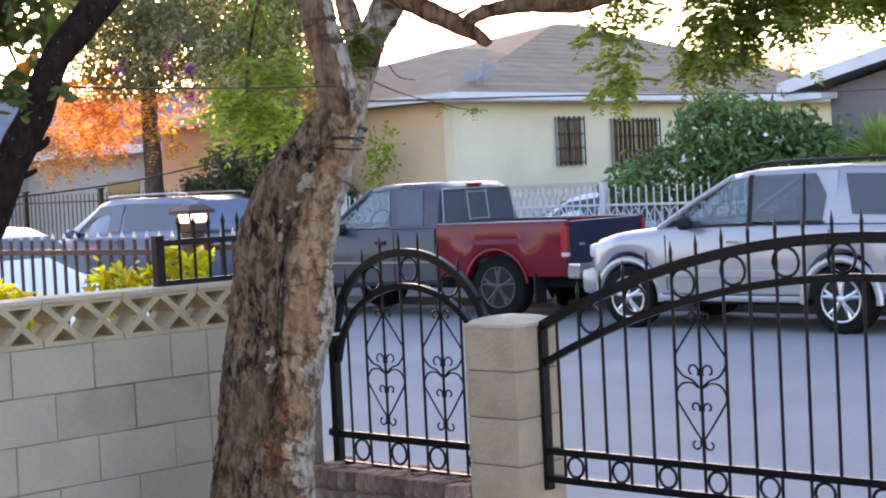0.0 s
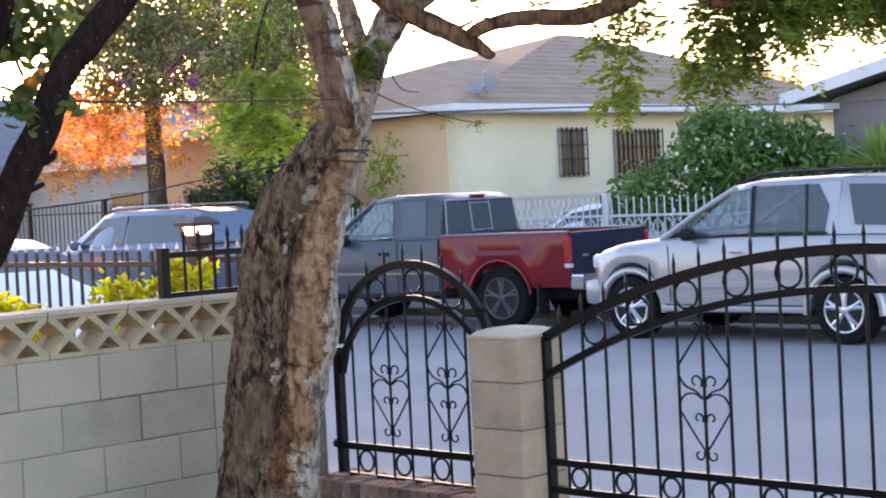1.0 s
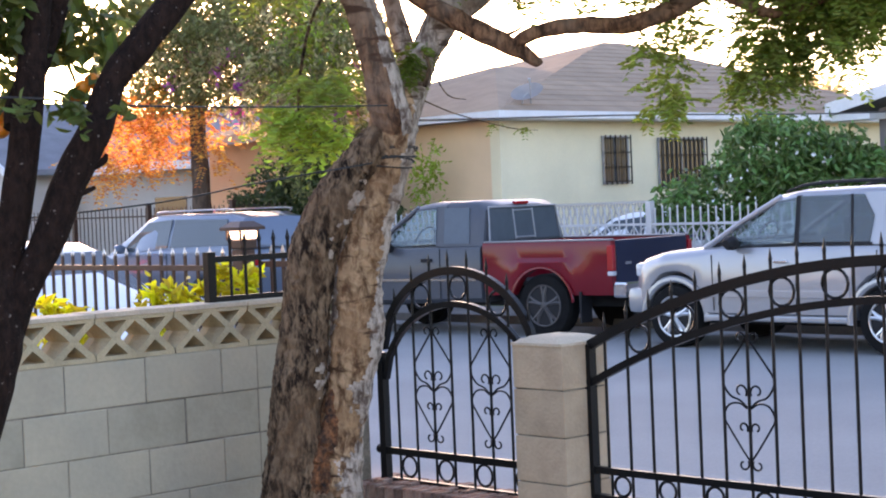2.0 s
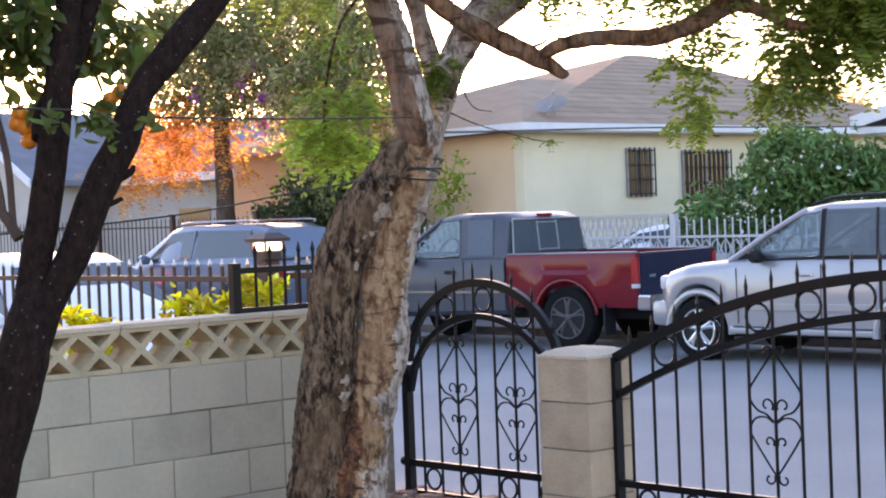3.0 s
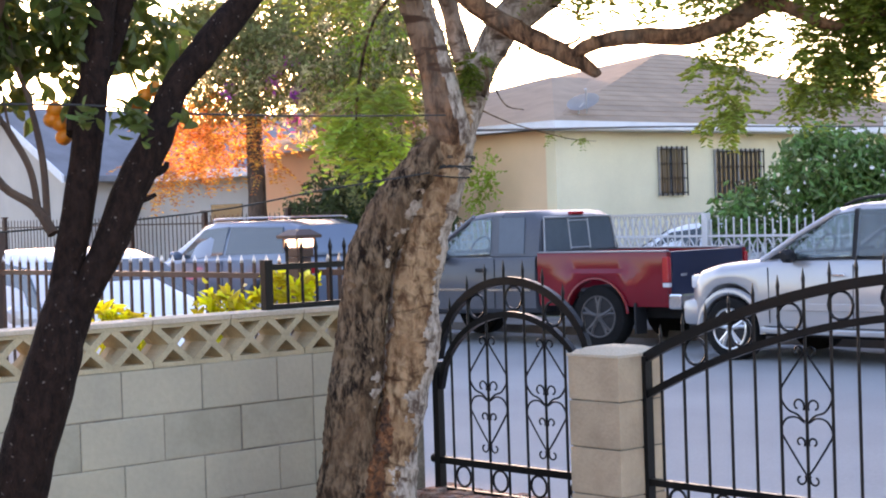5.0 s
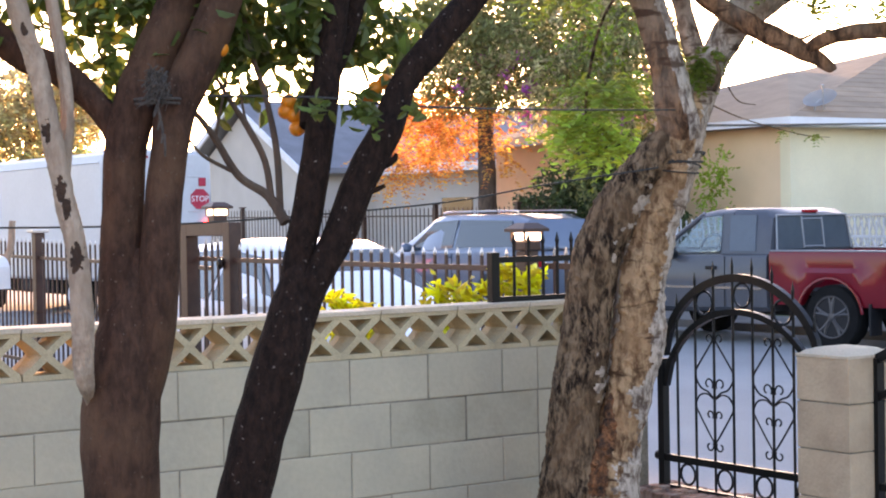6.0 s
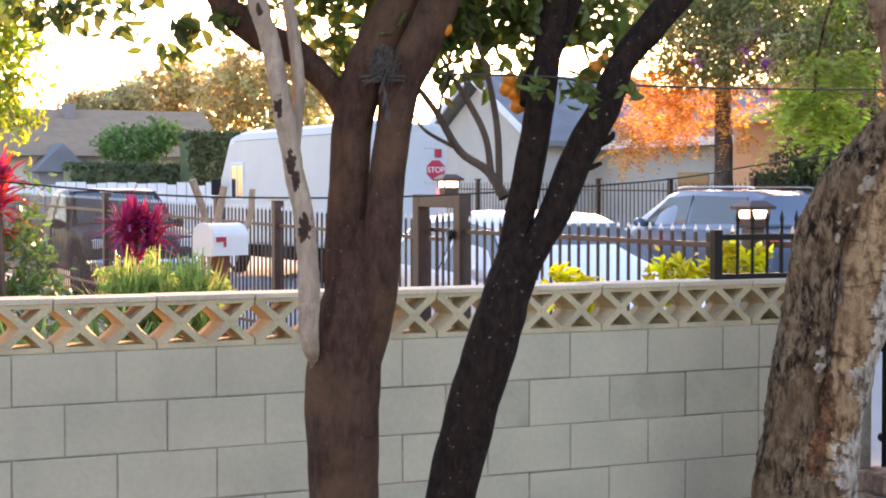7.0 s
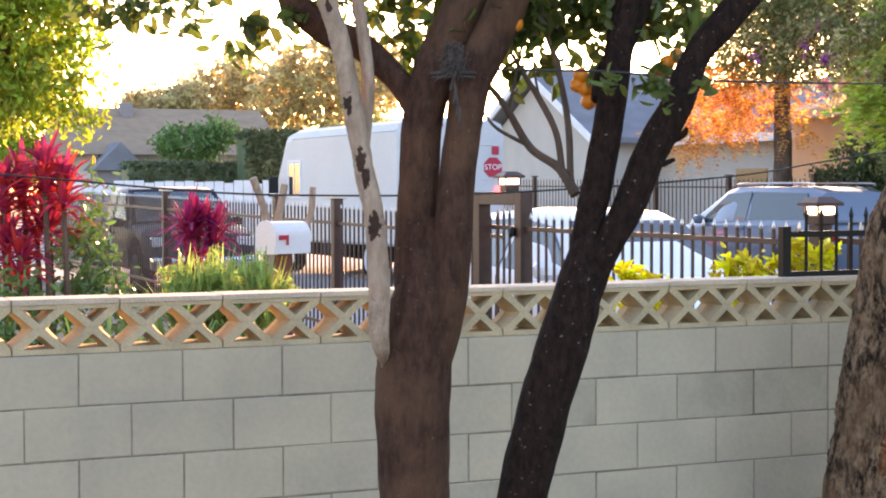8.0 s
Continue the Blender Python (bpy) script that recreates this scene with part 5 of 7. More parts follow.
def step_van():
    car = thing("delivery_van", "white step van with red lamps and signs on rear doors", "van")
    W = 1.10
    R, ax = 0.40, (2.55, -2.15)
    rings = []
    for x, top, low in ((-3.7, 3.0, 0.75), (-3.66, 3.06, 0.7), (2.2, 3.06, 0.65), (2.7, 2.98, 0.62), (3.25, 2.2, 0.55), (3.45, 1.55, 0.5), (3.75, 1.35, 0.5), (3.85, 1.15, 0.55)):
        w = W - (0.03 if x in (-3.7, 3.85) else 0)
        h = [(w * 0.96, low), (w, low + 0.05), (w, top - 0.22), (w - 0.05, top - 0.07), (w - 0.2, top)]
        rings.append([(x, y, z) for y, z in h] + [(x, -y, z) for y, z in h[::-1]])
    part("body", loft(rings), M["van"], car)
    for s in (1, -1):
        part("roof_gutter", rod((-3.6, s * 1.09, 2.86), (2.3, s * 1.09, 2.86), 0.025), M["van"], car)
        part("rub_rail", box(-3.65, 2.0, s * 1.10 - 0.01, s * 1.10 + 0.02, 0.98, 1.06), M["van"], car)
        part("cab_window", box(1.75, 2.5, s * 1.10 - 0.015, s * 1.10 + 0.012, 1.62, 2.35, bevel=0.03), M["glass"], car)
        b = bmesh.new()
        for x0, x1, z0, z1 in ((1.70, 1.76, 1.58, 2.40), (2.49, 2.55, 1.58, 2.40), (1.76, 2.49, 1.58, 1.64), (1.76, 2.49, 2.34, 2.40), (2.1, 2.14, 1.64, 2.34)):
            box(x0, x1, s * 1.10 - 0.01, s * 1.10 + 0.02, z0, z1, b)
        part("window_frame", b, M["trim"], car)
        part("side_mirror", box(3.0, 3.08, s * 1.28 - 0.11, s * 1.28 + 0.11, 1.6, 2.05, bevel=0.03), M["plastic"], car)
        part("mirror_arm", tube([(2.9, s * 1.05, 1.5, 0.015), (3.04, s * 1.2, 1.55, 0.015), (3.04, s * 1.25, 1.75, 0.015)], 6), M["plastic"], car)
        part("side_tank", box(-0.9, 0.6, s * 0.95 - 0.12, s * 0.95 + 0.12, 0.42, 0.66, bevel=0.03), M["under"], car)
        wheel(car, ax[0], s * 1.05, R, 0.24, M["white"], 0, s)
        wheel(car, ax[1], s * 1.05, R, 0.3, M["white"], 0, s)
    X = -3.70
    for s in (1, -1):
        part("rear_door", box(X - 0.022, X - 0.002, min(0.008 * s, 0.80 * s), max(0.008 * s, 0.80 * s), 0.95, 2.86, bevel=0.008), M["van"], car)
        for z in (1.3, 1.95, 2.6):
            part("hinge", rod((X - 0.02, s * 0.82, z), (X - 0.03, s * 0.60, z), 0.016), M["van"], car)
        sign = new("stop_sign")
        sign.parent, sign.location = car, (X - 0.026, s * 0.84, 2.18)
        pts = [(0.2 * math.cos(math.pi / 8 + k * math.pi / 4), 0.2 * math.sin(math.pi / 8 + k * math.pi / 4)) for k in range(8)]
        part("plate", prism(pts, 0.012, axis="x", at=-0.012), M["stop_red"], sign)
        letters("STOP", 0.15, M["sign_white"], sign, pose(-0.014, 0, 0, 90, 0, -90))
        for z in (1.72,):
            part("round_lamp", revolve([(0.02, 0.0), (0.08, 0.01), (0.085, 0.03), (0.085, 0.05)], 16, centre=(0, 0, 0)), M["tail_on"], car, "lit red tail lamp").matrix_basis = pose(X - 0.05, s * 0.99, z, 0, 0, -90)
        part("top_lamp", box(X - 0.03, X - 0.004, s * 0.90 - 0.07, s * 0.90 + 0.07, 2.42, 2.58, bevel=0.02), M["stop_red"], car)
        part("signal_lamp", revolve([(0.02, 0.0), (0.09, 0.01), (0.1, 0.03), (0.1, 0.05)], 16), M["tail_on"], car).matrix_basis = pose(X - 0.05, s * 0.99, 1.05, 0, 0, -90)
        part("kick_step", box(X - 0.02, X, s * 0.5 - 0.3, s * 0.5 + 0.3, 0.80, 0.88), M["van"], car)
    part("green_sticker", box(X - 0.008, X - 0.002, 0.84, 1.02, 1.88, 2.02), M["sign_green"], car)
    part("door_latch", box(X - 0.05, X - 0.02, -0.03, 0.02, 1.45, 1.75, bevel=0.01), M["plastic"], car)
    part("rear_bumper", box(X - 0.22, X, -1.02, 1.02, 0.52, 0.68, bevel=0.03), M["under"], car)
    for y in (-0.25, 0, 0.25):
        part("marker_lamp", box(X - 0.03, X, y - 0.06, y + 0.06, 2.94, 2.98), M["lens_red"], car)
    part("windscreen", end_pane(3.28, 2.12, 0.95, 2.78, 2.86, 0.95, 0.015), M["glass"], car)
    part("roof_vent", box(-2.6, -1.7, -0.4, 0.4, 3.06, 3.16, bevel=0.03), M["sign_white"], car)
    part("chassis", box(-3.5, 3.3, -0.6, 0.6, 0.35, 0.72), M["under"], car)
    return car


def park(car, x, y, heading):
    """Stand a vehicle on the street. heading: degrees from +x."""
    d = Vector((math.cos(radians(heading)), math.sin(radians(heading)), 0))
    tilt = math.degrees(math.atan(0.002 * d.y))
    car.matrix_world = pose(x, y, slope(y), 0, 0, heading) @ pose(0, 0, 0, math.degrees(math.atan(0.002 * d.x)), -tilt, 0)
    return car


park(silver_suv(), 15.42, 4.86, 90.5)
park(pickup(M["char"], M["red"], M["navy"], "old pickup with charcoal cab, red bed and navy tailgate"), 15.72, 10.58, 97)
park(low_car("parked_wagon", M["bluegrey"], "blue-grey SUV with roof rails parked at the far kerb", 5.25, 1.80, wagon=True), 16.2, 18.37, 90)
park(low_car("parked_sedan", M["white"], "white sedan parked in front of the neighbour's fence", 4.75, 1.6), 6.35, 6.95, -90)
park(low_car("driveway_car", M["white"], "white car behind the white fence of the cream house", 4.6, 1.55), 20.6, 11.6, 100)
park(pickup(M["navy"], M["navy"], M["navy"], "dark blue pickup parked beyond the brown fence"), 6.6, 23.3, -90)
park(step_van(), 11.95, 26.3, 90)


# ---------------------------------------------------------------- neighbour's fence, gate frame, lamps, mailbox
def lantern(x, y, z, label):
    o = thing("post_lantern", label, "lamp", pose(x, y, z), "fence post lanterns")
    part("base", box(-0.055, 0.055, -0.055, 0.055, 0, 0.05, bevel=0.006), M["brown_iron"], o)
    part("lens", box(-0.056, 0.056, -0.056, 0.056, 0.055, 0.096, bevel=0.008), M["lamp_glow"], o, "glowing warm lens")
    for sx in (-1, 1):
        for sy in (-1, 1):
            part("corner_bar", box(sx * 0.06 - 0.005, sx * 0.06 + 0.005, sy * 0.06 - 0.005, sy * 0.06 + 0.005, 0.05, 0.102), M["brown_iron"], o)
    b = bmesh.new()
    lo = [b.verts.new((sx * 0.088, sy * 0.088, 0.102)) for sx, sy in ((-1, -1), (1, -1), (1, 1), (-1, 1))]
    md = [b.verts.new((v.co.x, v.co.y, 0.118)) for v in lo]
    hi = [b.verts.new((v.co.x * 0.5, v.co.y * 0.5, 0.150)) for v in lo]
    b.faces.new(lo[::-1])
    b.faces.new(hi)
    for r0, r1 in ((lo, md), (md, hi)):
        for k in range(4):
            b.faces.new((r0[k], r0[(k + 1) % 4], r1[(k + 1) % 4], r1[k]))
    part("hood", b, M["brown_iron"], o)
    return o


def bar_fence(name, label, x, y0, y1, zf, drop, gap, spike, material, tip, posts, post_w=0.09, rails=(0.12, 0.95)):
    """Upright bars between two rails along the street. zf(y): height of the bar tips."""
    o = thing(name, label, "fence", pose(x, 0, 0))
    for f in rails:
        b = bmesh.new()
        r = []
        for y in (y0, y1):
            z = zf(y) - drop * (1 - f) if f < 0.5 else zf(y) - spike
            r.append([(-0.016, y, z), (0.016, y, z), (0.016, y, z + 0.032), (-0.016, y, z + 0.032)])
        part("rail", loft(r, b), material, o)
    n = int((y1 - y0) / gap)
    bar_me = mesh_of("bar", box(-0.008, 0.008, -0.008, 0.008, -drop, -0.045), material)
    tip_me = mesh_of("tip", tube([(0, 0, -0.05, 0.009), (0, 0, -0.035, 0.012), (0, 0, 0, 0.001)], 5), tip)
    for k in range(1, n):
        y = y0 + (y1 - y0) * k / n
        q = new("bar", bar_me)
        q.parent, q.location = o, (0, y, zf(y))
        w = new("tip", tip_me)
        w.parent, w.location = o, (0, y, zf(y))
    for y in posts:
        z = zf(y) + 0.05
        part("post", box(-post_w / 2, post_w / 2, y - post_w / 2, y + post_w / 2, zf(y) - drop - 0.1, z, bevel=0.006), material, o)
        part("post_cap", box(-post_w * 0.8, post_w * 0.8, y - post_w * 0.8, y + post_w * 0.8, z, z + 0.03, bevel=0.008), tip, o)
    return o


FX = 4.5
bar_fence("front_fence", "brown iron picket fence with silver spear tips", FX, 1.15, 4.8, lambda y: 1.653 + 0.0042 * y, 1.25, 0.118, 0.135, M["brown_iron"], M["spike"], ())
bar_fence("front_fence", "dark brown iron fence with square posts", 4.8, 5.75, 24, lambda y: 1.59 + 0.0128 * y, 1.4, 0.118, 0.21, M["brown_iron"], M["spike"], (9.55, 11.4, 16.2), 0.10)
bar_fence("front_fence", "brown iron picket fence with silver spear tips", FX, 0.25, 1.05, lambda y: 1.665, 1.2, 0.10, 0.12, M["brown_iron"], M["spike"], ())
lamp_post = thing("lantern_post", "square brown post carrying a lantern", "post", pose(FX - 0.06, 1.12, 0.285))
part("shaft", box(-0.045, 0.045, -0.045, 0.045, 0, 1.36, bevel=0.005), M["brown_iron"], lamp_post)
lantern(FX - 0.06, 1.12, 1.647, "lit solar lantern on a brown fence post")

gatef = thing("gate_frame", "brown steel frame of the neighbour's street gate", "gate", pose(FX, 5.16, -0.1))
for y in (-0.36, 0.36):
    part("post", box(-0.05, 0.05, y - 0.055, y + 0.055, 0.2, 1.93, bevel=0.006), M["brown_iron"], gatef)
part("header", box(-0.05, 0.05, -0.305, 0.305, 1.83, 1.93, bevel=0.006), M["brown_iron"], gatef)
part("latch", tube([(-0.05, -0.3, 1.63, 0.03), (-0.07, -0.3, 1.63, 0.045), (-0.09, -0.3, 1.63, 0.02)], 10), M["iron"], gatef)
lantern(FX, 5.03, 1.83, "lit solar lantern on the gate frame")
bar_fence("street_gate", "brown iron gate leaf with spear tips", FX + 0.06, 4.85, 5.45, lambda y: 1.71, 1.35, 0.1, 0.17, M["brown_iron"], M["spike"], ())

box_ = thing("mailbox", "white metal mailbox with a red flag on a wooden post", "mailbox", pose(1.99, 2.885, 0.325, 0, 0, 22))
pts = [(-0.085, 0.0), (0.085, 0.0), (0.085, 0.11)] + [(0.085 * math.cos(a), 0.11 + 0.075 * math.sin(a)) for a in np.linspace(0.2, math.pi - 0.2, 9)] + [(-0.085, 0.11)]
b = prism([(u, 1.155 + v) for u, v in pts], 0.255, axis="x", at=-0.118)
part("shell", b, M["mailbox"], box_, smooth=False)
part("door", prism([(u * 1.06, 1.153 + v * 1.04) for u, v in pts], 0.012, axis="x", at=-0.132), M["mailbox"], box_)
part("flag", box(-0.105, -0.035, -0.094, -0.088, 1.235, 1.262), M["stop_red"], box_, "red flag")
part("flag_arm", box(-0.05, -0.035, -0.094, -0.088, 1.205, 1.24), M["stop_red"], box_)
part("post", box(-0.04, 0.04, -0.04, 0.04, 0.0, 1.155, bevel=0.004), M["post_red"], box_, "red-brown wooden post")


# ---------------------------------------------------------------- houses
def hip_roof(x0, x1, y0, y1, ze, zr, rx0, rx1, ry, over=0.45, drop=0.16):
    """Hip roof with a ridge from rx0 to rx1 at ry."""
    b = bmesh.new()
    c = [b.verts.new((x, y, ze)) for x, y in ((x0 - over, y0 - over), (x1 + over, y0 - over), (x1 + over, y1 + over), (x0 - over, y1 + over))]
    r = [b.verts.new((rx0, ry, zr)), b.verts.new((rx1, ry, zr))]
    b.faces.new((c[0], c[1], r[1], r[0]))
    b.faces.new((c[1], c[2], r[1]))
    b.faces.new((c[2], c[3], r[0], r[1]))
    b.faces.new((c[3], c[0], r[0]))
    b.faces.new(c[::-1])
    return b


def shingle_rows(house, x0, x1, y0, ze, zr, rx0, rx1, ry, n, material):
    """Courses of shingles on the slope that faces -y."""
    for k in range(n):
        f, g = k / n, (k + 1) / n
        lerp = lambda a, c, t: a + (c - a) * t
        b = bmesh.new()
        lo = [(lerp(x0, rx0, f), lerp(y0, ry, f), lerp(ze, zr, f) + 0.018), (lerp(x1, rx1, f), lerp(y0, ry, f), lerp(ze, zr, f) + 0.018)]
        hi = [(lerp(x0, rx0, g), lerp(y0, ry, g), lerp(ze, zr, g) + 0.008), (lerp(x1, rx1, g), lerp(y0, ry, g), lerp(ze, zr, g) + 0.008)]
        v = [b.verts.new(p) for p in (*lo, hi[1], hi[0])]
        w = [b.verts.new(Vector(p) - Vector((0, 0, 0.045))) for p in (*lo, hi[1], hi[0])]
        b.faces.new(v)
        b.faces.new(w[::-1])
        for i in range(4):
            b.faces.new((v[i], v[(i + 1) % 4], w[(i + 1) % 4], w[i]))
        part("shingle_course", b, material, house)


def window_y(house, x0, x1, z0, z1, y, bars=True):
    """A window in a wall that faces -y, with a security grille."""
    o = new("window")
    o.parent = house
    part("pane", box(x0, x1, y - 0.012, y - 0.002, z0, z1), M["pane"], o)
    b = bmesh.new()
    for q in ((x0 - 0.05, x0, z0 - 0.05, z1 + 0.05), (x1, x1 + 0.05, z0 - 0.05, z1 + 0.05), (x0, x1, z1, z1 + 0.05), (x0, x1, z0 - 0.05, z0), ((x0 + x1) / 2 - 0.02, (x0 + x1) / 2 + 0.02, z0, z1)):
        box(q[0], q[1], y - 0.04, y - 0.014, q[2], q[3], b)
    part("frame", b, M["rail_grey"], o)
    if bars:
        n = max(5, int((x1 - x0) / 0.13))
        for k in range(n + 1):
            x = x0 - 0.03 + (x1 - x0 + 0.06) * k / n
            part("grille_bar", box(x - 0.012, x + 0.012, y - 0.12, y - 0.1, z0 - 0.06, z1 + 0.06), M["iron"], o)
        for k in range(4):
            z = z0 + (z1 - z0) * k / 3
            part("grille_bar", box(x0 - 0.04, x1 + 0.04, y - 0.1, y - 0.085, z - 0.012, z + 0.012), M["iron"], o)


def cream_house():
    h = thing("cream_house", "cream stucco bungalow with a brown hip roof and barred windows", "house", pose(0, 0, -0.23))
    X, Y, ZE = 20.9, 15.35, 3.62
    part("wall", box(X, X + 14, Y, Y + 0.25, 0.2, ZE), M["stucco"], h, "cream stucco side wall")
    part("wall", box(X, X + 0.25, Y + 0.25, Y + 9, 0.2, ZE), M["peach"], h, "peach stucco front wall")
    part("wall", box(X + 13.7, X + 14, Y + 0.25, Y + 9, 0.2, ZE), M["stucco"], h)
    part("wall", box(X + 0.25, X + 13.7, Y + 8.75, Y + 9, 0.2, ZE), M["stucco"], h)
    part("roof", hip_roof(X, X + 14, Y, Y + 9, ZE + 0.12, 5.75, 29.0, 29.8, Y + 4.5), M["roof"], h)
    shingle_rows(h, X - 0.45, X + 14.45, Y - 0.45, ZE + 0.12, 5.75, 29.0, 29.8, Y + 4.5, 16, M["roof"])
    part("front_roof", hip_roof(X - 0.02, X + 6.5, Y - 0.02, Y + 7.5, ZE + 0.125, 5.0, 24.6, 26.2, Y + 3.7), M["roof"], h)
    part("fascia", box(X - 0.49, X + 14.49, Y - 0.49, Y - 0.45, ZE - 0.01, ZE + 0.125), M["trim"], h, "white fascia board")
    part("fascia", box(X - 0.49, X - 0.45, Y - 0.45, Y + 9.45, ZE - 0.01, ZE + 0.125), M["trim"], h)
    part("soffit", box(X - 0.45, X + 14.45, Y - 0.45, Y, ZE - 0.03, ZE + 0.0), M["trim"], h)
    window_y(h, 23.72, 24.4, 2.42, 3.26, Y)
    window_y(h, 25.4, 26.8, 2.3, 3.22, Y)
    o = new("window")
    o.parent = h
    part("pane", box(X - 0.012, X - 0.002, Y + 4.2, Y + 5.4, 2.1, 3.2), M["pane"], o)
    for q in ((4.15, 4.2), (5.4, 5.45)):
        part("frame", box(X - 0.04, X - 0.014, Y + q[0], Y + q[1], 2.05, 3.25), M["trim"], o)
    return h


cream_house()
dish = thing("satellite_dish", "grey satellite dish on the roof edge", "dish", pose(21.43, 15.25, 3.57))
part("mast", tube([(0, 0, -0.15, 0.02), (0, 0, 0.2, 0.02), (0.1, -0.05, 0.3, 0.02)], 8), M["dish"], dish)
b = bmesh.new()
hub = b.verts.new((0, 0, 0))
rings = [[b.verts.new((r * math.cos(2 * math.pi * k / 28), r * math.sin(2 * math.pi * k / 28) * 0.92, 0.075 * (r / 0.31) ** 2)) for k in range(28)] for r in (0.08, 0.16, 0.24, 0.31)]
for k in range(28):
    b.faces.new((hub, rings[0][k], rings[0][(k + 1) % 28]))
    for r0, r1 in zip(rings, rings[1:]):
        b.faces.new((r0[k], r1[k], r1[(k + 1) % 28], r0[(k + 1) % 28]))
bmesh.ops.solidify(b, geom=b.faces[:], thickness=0.012)
reflector = part("reflector", b, M["dish"], dish, "", True)
reflector.matrix_basis = pose(0.10, -0.05, 0.26) @ Vector((-0.55, -0.2, 0.81)).to_track_quat("Z", "Y").to_matrix().to_4x4()
part("feed_arm", tube([(0.12, -0.1, 0.1, 0.012), (-0.15, -0.35, 0.4, 0.012), (-0.2, -0.38, 0.52, 0.03)], 6), M["dish"], dish)


def grey_house():
    h = thing("grey_house", "grey stucco house with a white-edged gable roof", "house", pose(0, -0.5, -0.21))
    X = 21.2
    apex_y, apex_z, ey, ez = 0.2, 5.05, 8.55, 3.22
    b = prism([(ey - 0.4, 0.1), (ey - 0.4, ez + 0.02), (apex_y, apex_z - 0.1), (-7.6, ez + 0.1), (-7.6, 0.1)], 9.0, axis="x", at=X)
    part("wall", b, M["grey_stucco"], h)
    b = prism([(ey + 0.15, ez - 0.03), (apex_y, apex_z), (-8.2, ez), (-8.2, ez + 0.14), (apex_y, apex_z + 0.15), (ey + 0.15, ez + 0.11)], 10.0, axis="x", at=X - 0.5)
    part("roof", b, M["roof_grey"], h)
    b = prism([(ey + 0.17, ez - 0.06), (apex_y, apex_z - 0.05), (apex_y, apex_z + 0.16), (ey + 0.17, ez + 0.13)], 0.05, axis="x", at=X - 0.56)
    part("barge_board", b, M["trim"], h, "white barge board")
    part("fascia", box(X - 0.5, X + 9.4, ey + 0.17, ey + 0.22, ez - 0.06, ez + 0.12), M["trim"], h)
    part("eave_box", box(X - 0.5, X - 0.05, ey - 0.55, ey + 0.1, ez - 0.14, ez - 0.04), M["trim"], h)
    return h


def pale_house():
    h = thing("pale_house", "pale stucco house with a grey gable behind the iron fence", "house", pose(0, 0, -0.62))
    X = 23.5
    part("wall", box(X, X + 8, 25.5, 42, 0.5, 3.75), M["pale_stucco"], h)
    part("roof", prism([(X - 0.5, 3.7), (X + 4, 5.4), (X + 8.5, 3.7), (X + 8.5, 3.85), (X + 4, 5.55), (X - 0.5, 3.85)], 17.5, axis="y", at=25.0), M["roof_grey"], h)
    part("gable", prism([(34.2, 0.6), (34.2, 3.9), (37.6, 5.7), (41.0, 3.9), (41.0, 0.6)], 2.0, axis="x", at=X - 2.0), M["pale_stucco"], h)
    part("gable_roof", prism([(33.7, 3.75), (37.6, 5.8), (41.5, 3.75), (41.5, 3.9), (37.6, 5.97), (33.7, 3.9)], 6.0, axis="x", at=X - 2.4), M["roof_grey"], h)
    part("barge_board", prism([(33.65, 3.72), (37.6, 5.78), (37.6, 6.0), (33.65, 3.93)], 0.06, axis="x", at=X - 2.48), M["trim"], h)
    part("barge_board", prism([(41.55, 3.72), (37.6, 5.78), (37.6, 6.0), (41.55, 3.93)], 0.06, axis="x", at=X - 2.48), M["trim"], h)
    part("fascia", box(X - 0.56, X - 0.5, 25.0, 33.7, 3.66, 3.88), M["trim"], h)
    o = new("window")
    o.parent = h
    part("pane", box(X - 0.02, X - 0.004, 29.0, 30.4, 1.9, 3.0), M["pane"], o)
    part("frame", box(X - 0.03, X - 0.022, 28.95, 30.45, 1.84, 1.9), M["trim"], o)
    return h


def far_house():
    h = thing("far_house", "distant bungalow with a brown roof behind hedges", "house", pose(0.09, 0.06, -1.24))
    part("wall", box(14.8, 22.5, 66, 74, 0.8, 4.8), M["pale_stucco"], h)
    part("roof", prism([(65.3, 4.7), (70, 6.9), (74.7, 4.7)], 9.5, axis="x", at=13.8), M["roof"], h)
    part("porch_gable", prism([(14.2, 4.0), (15.4, 5.2), (16.6, 4.0)], 2.0, axis="y", at=64.2), M["roof_grey"], h)
    part("porch_wall", box(14.5, 16.3, 64.6, 66, 0.8, 4.0), M["grey_stucco"], h)
    part("chimney", box(16.6, 17.1, 69, 69.6, 6.2, 7.1), M["grey_stucco"], h)
    return h


grey_house()
pale_house()
far_house()


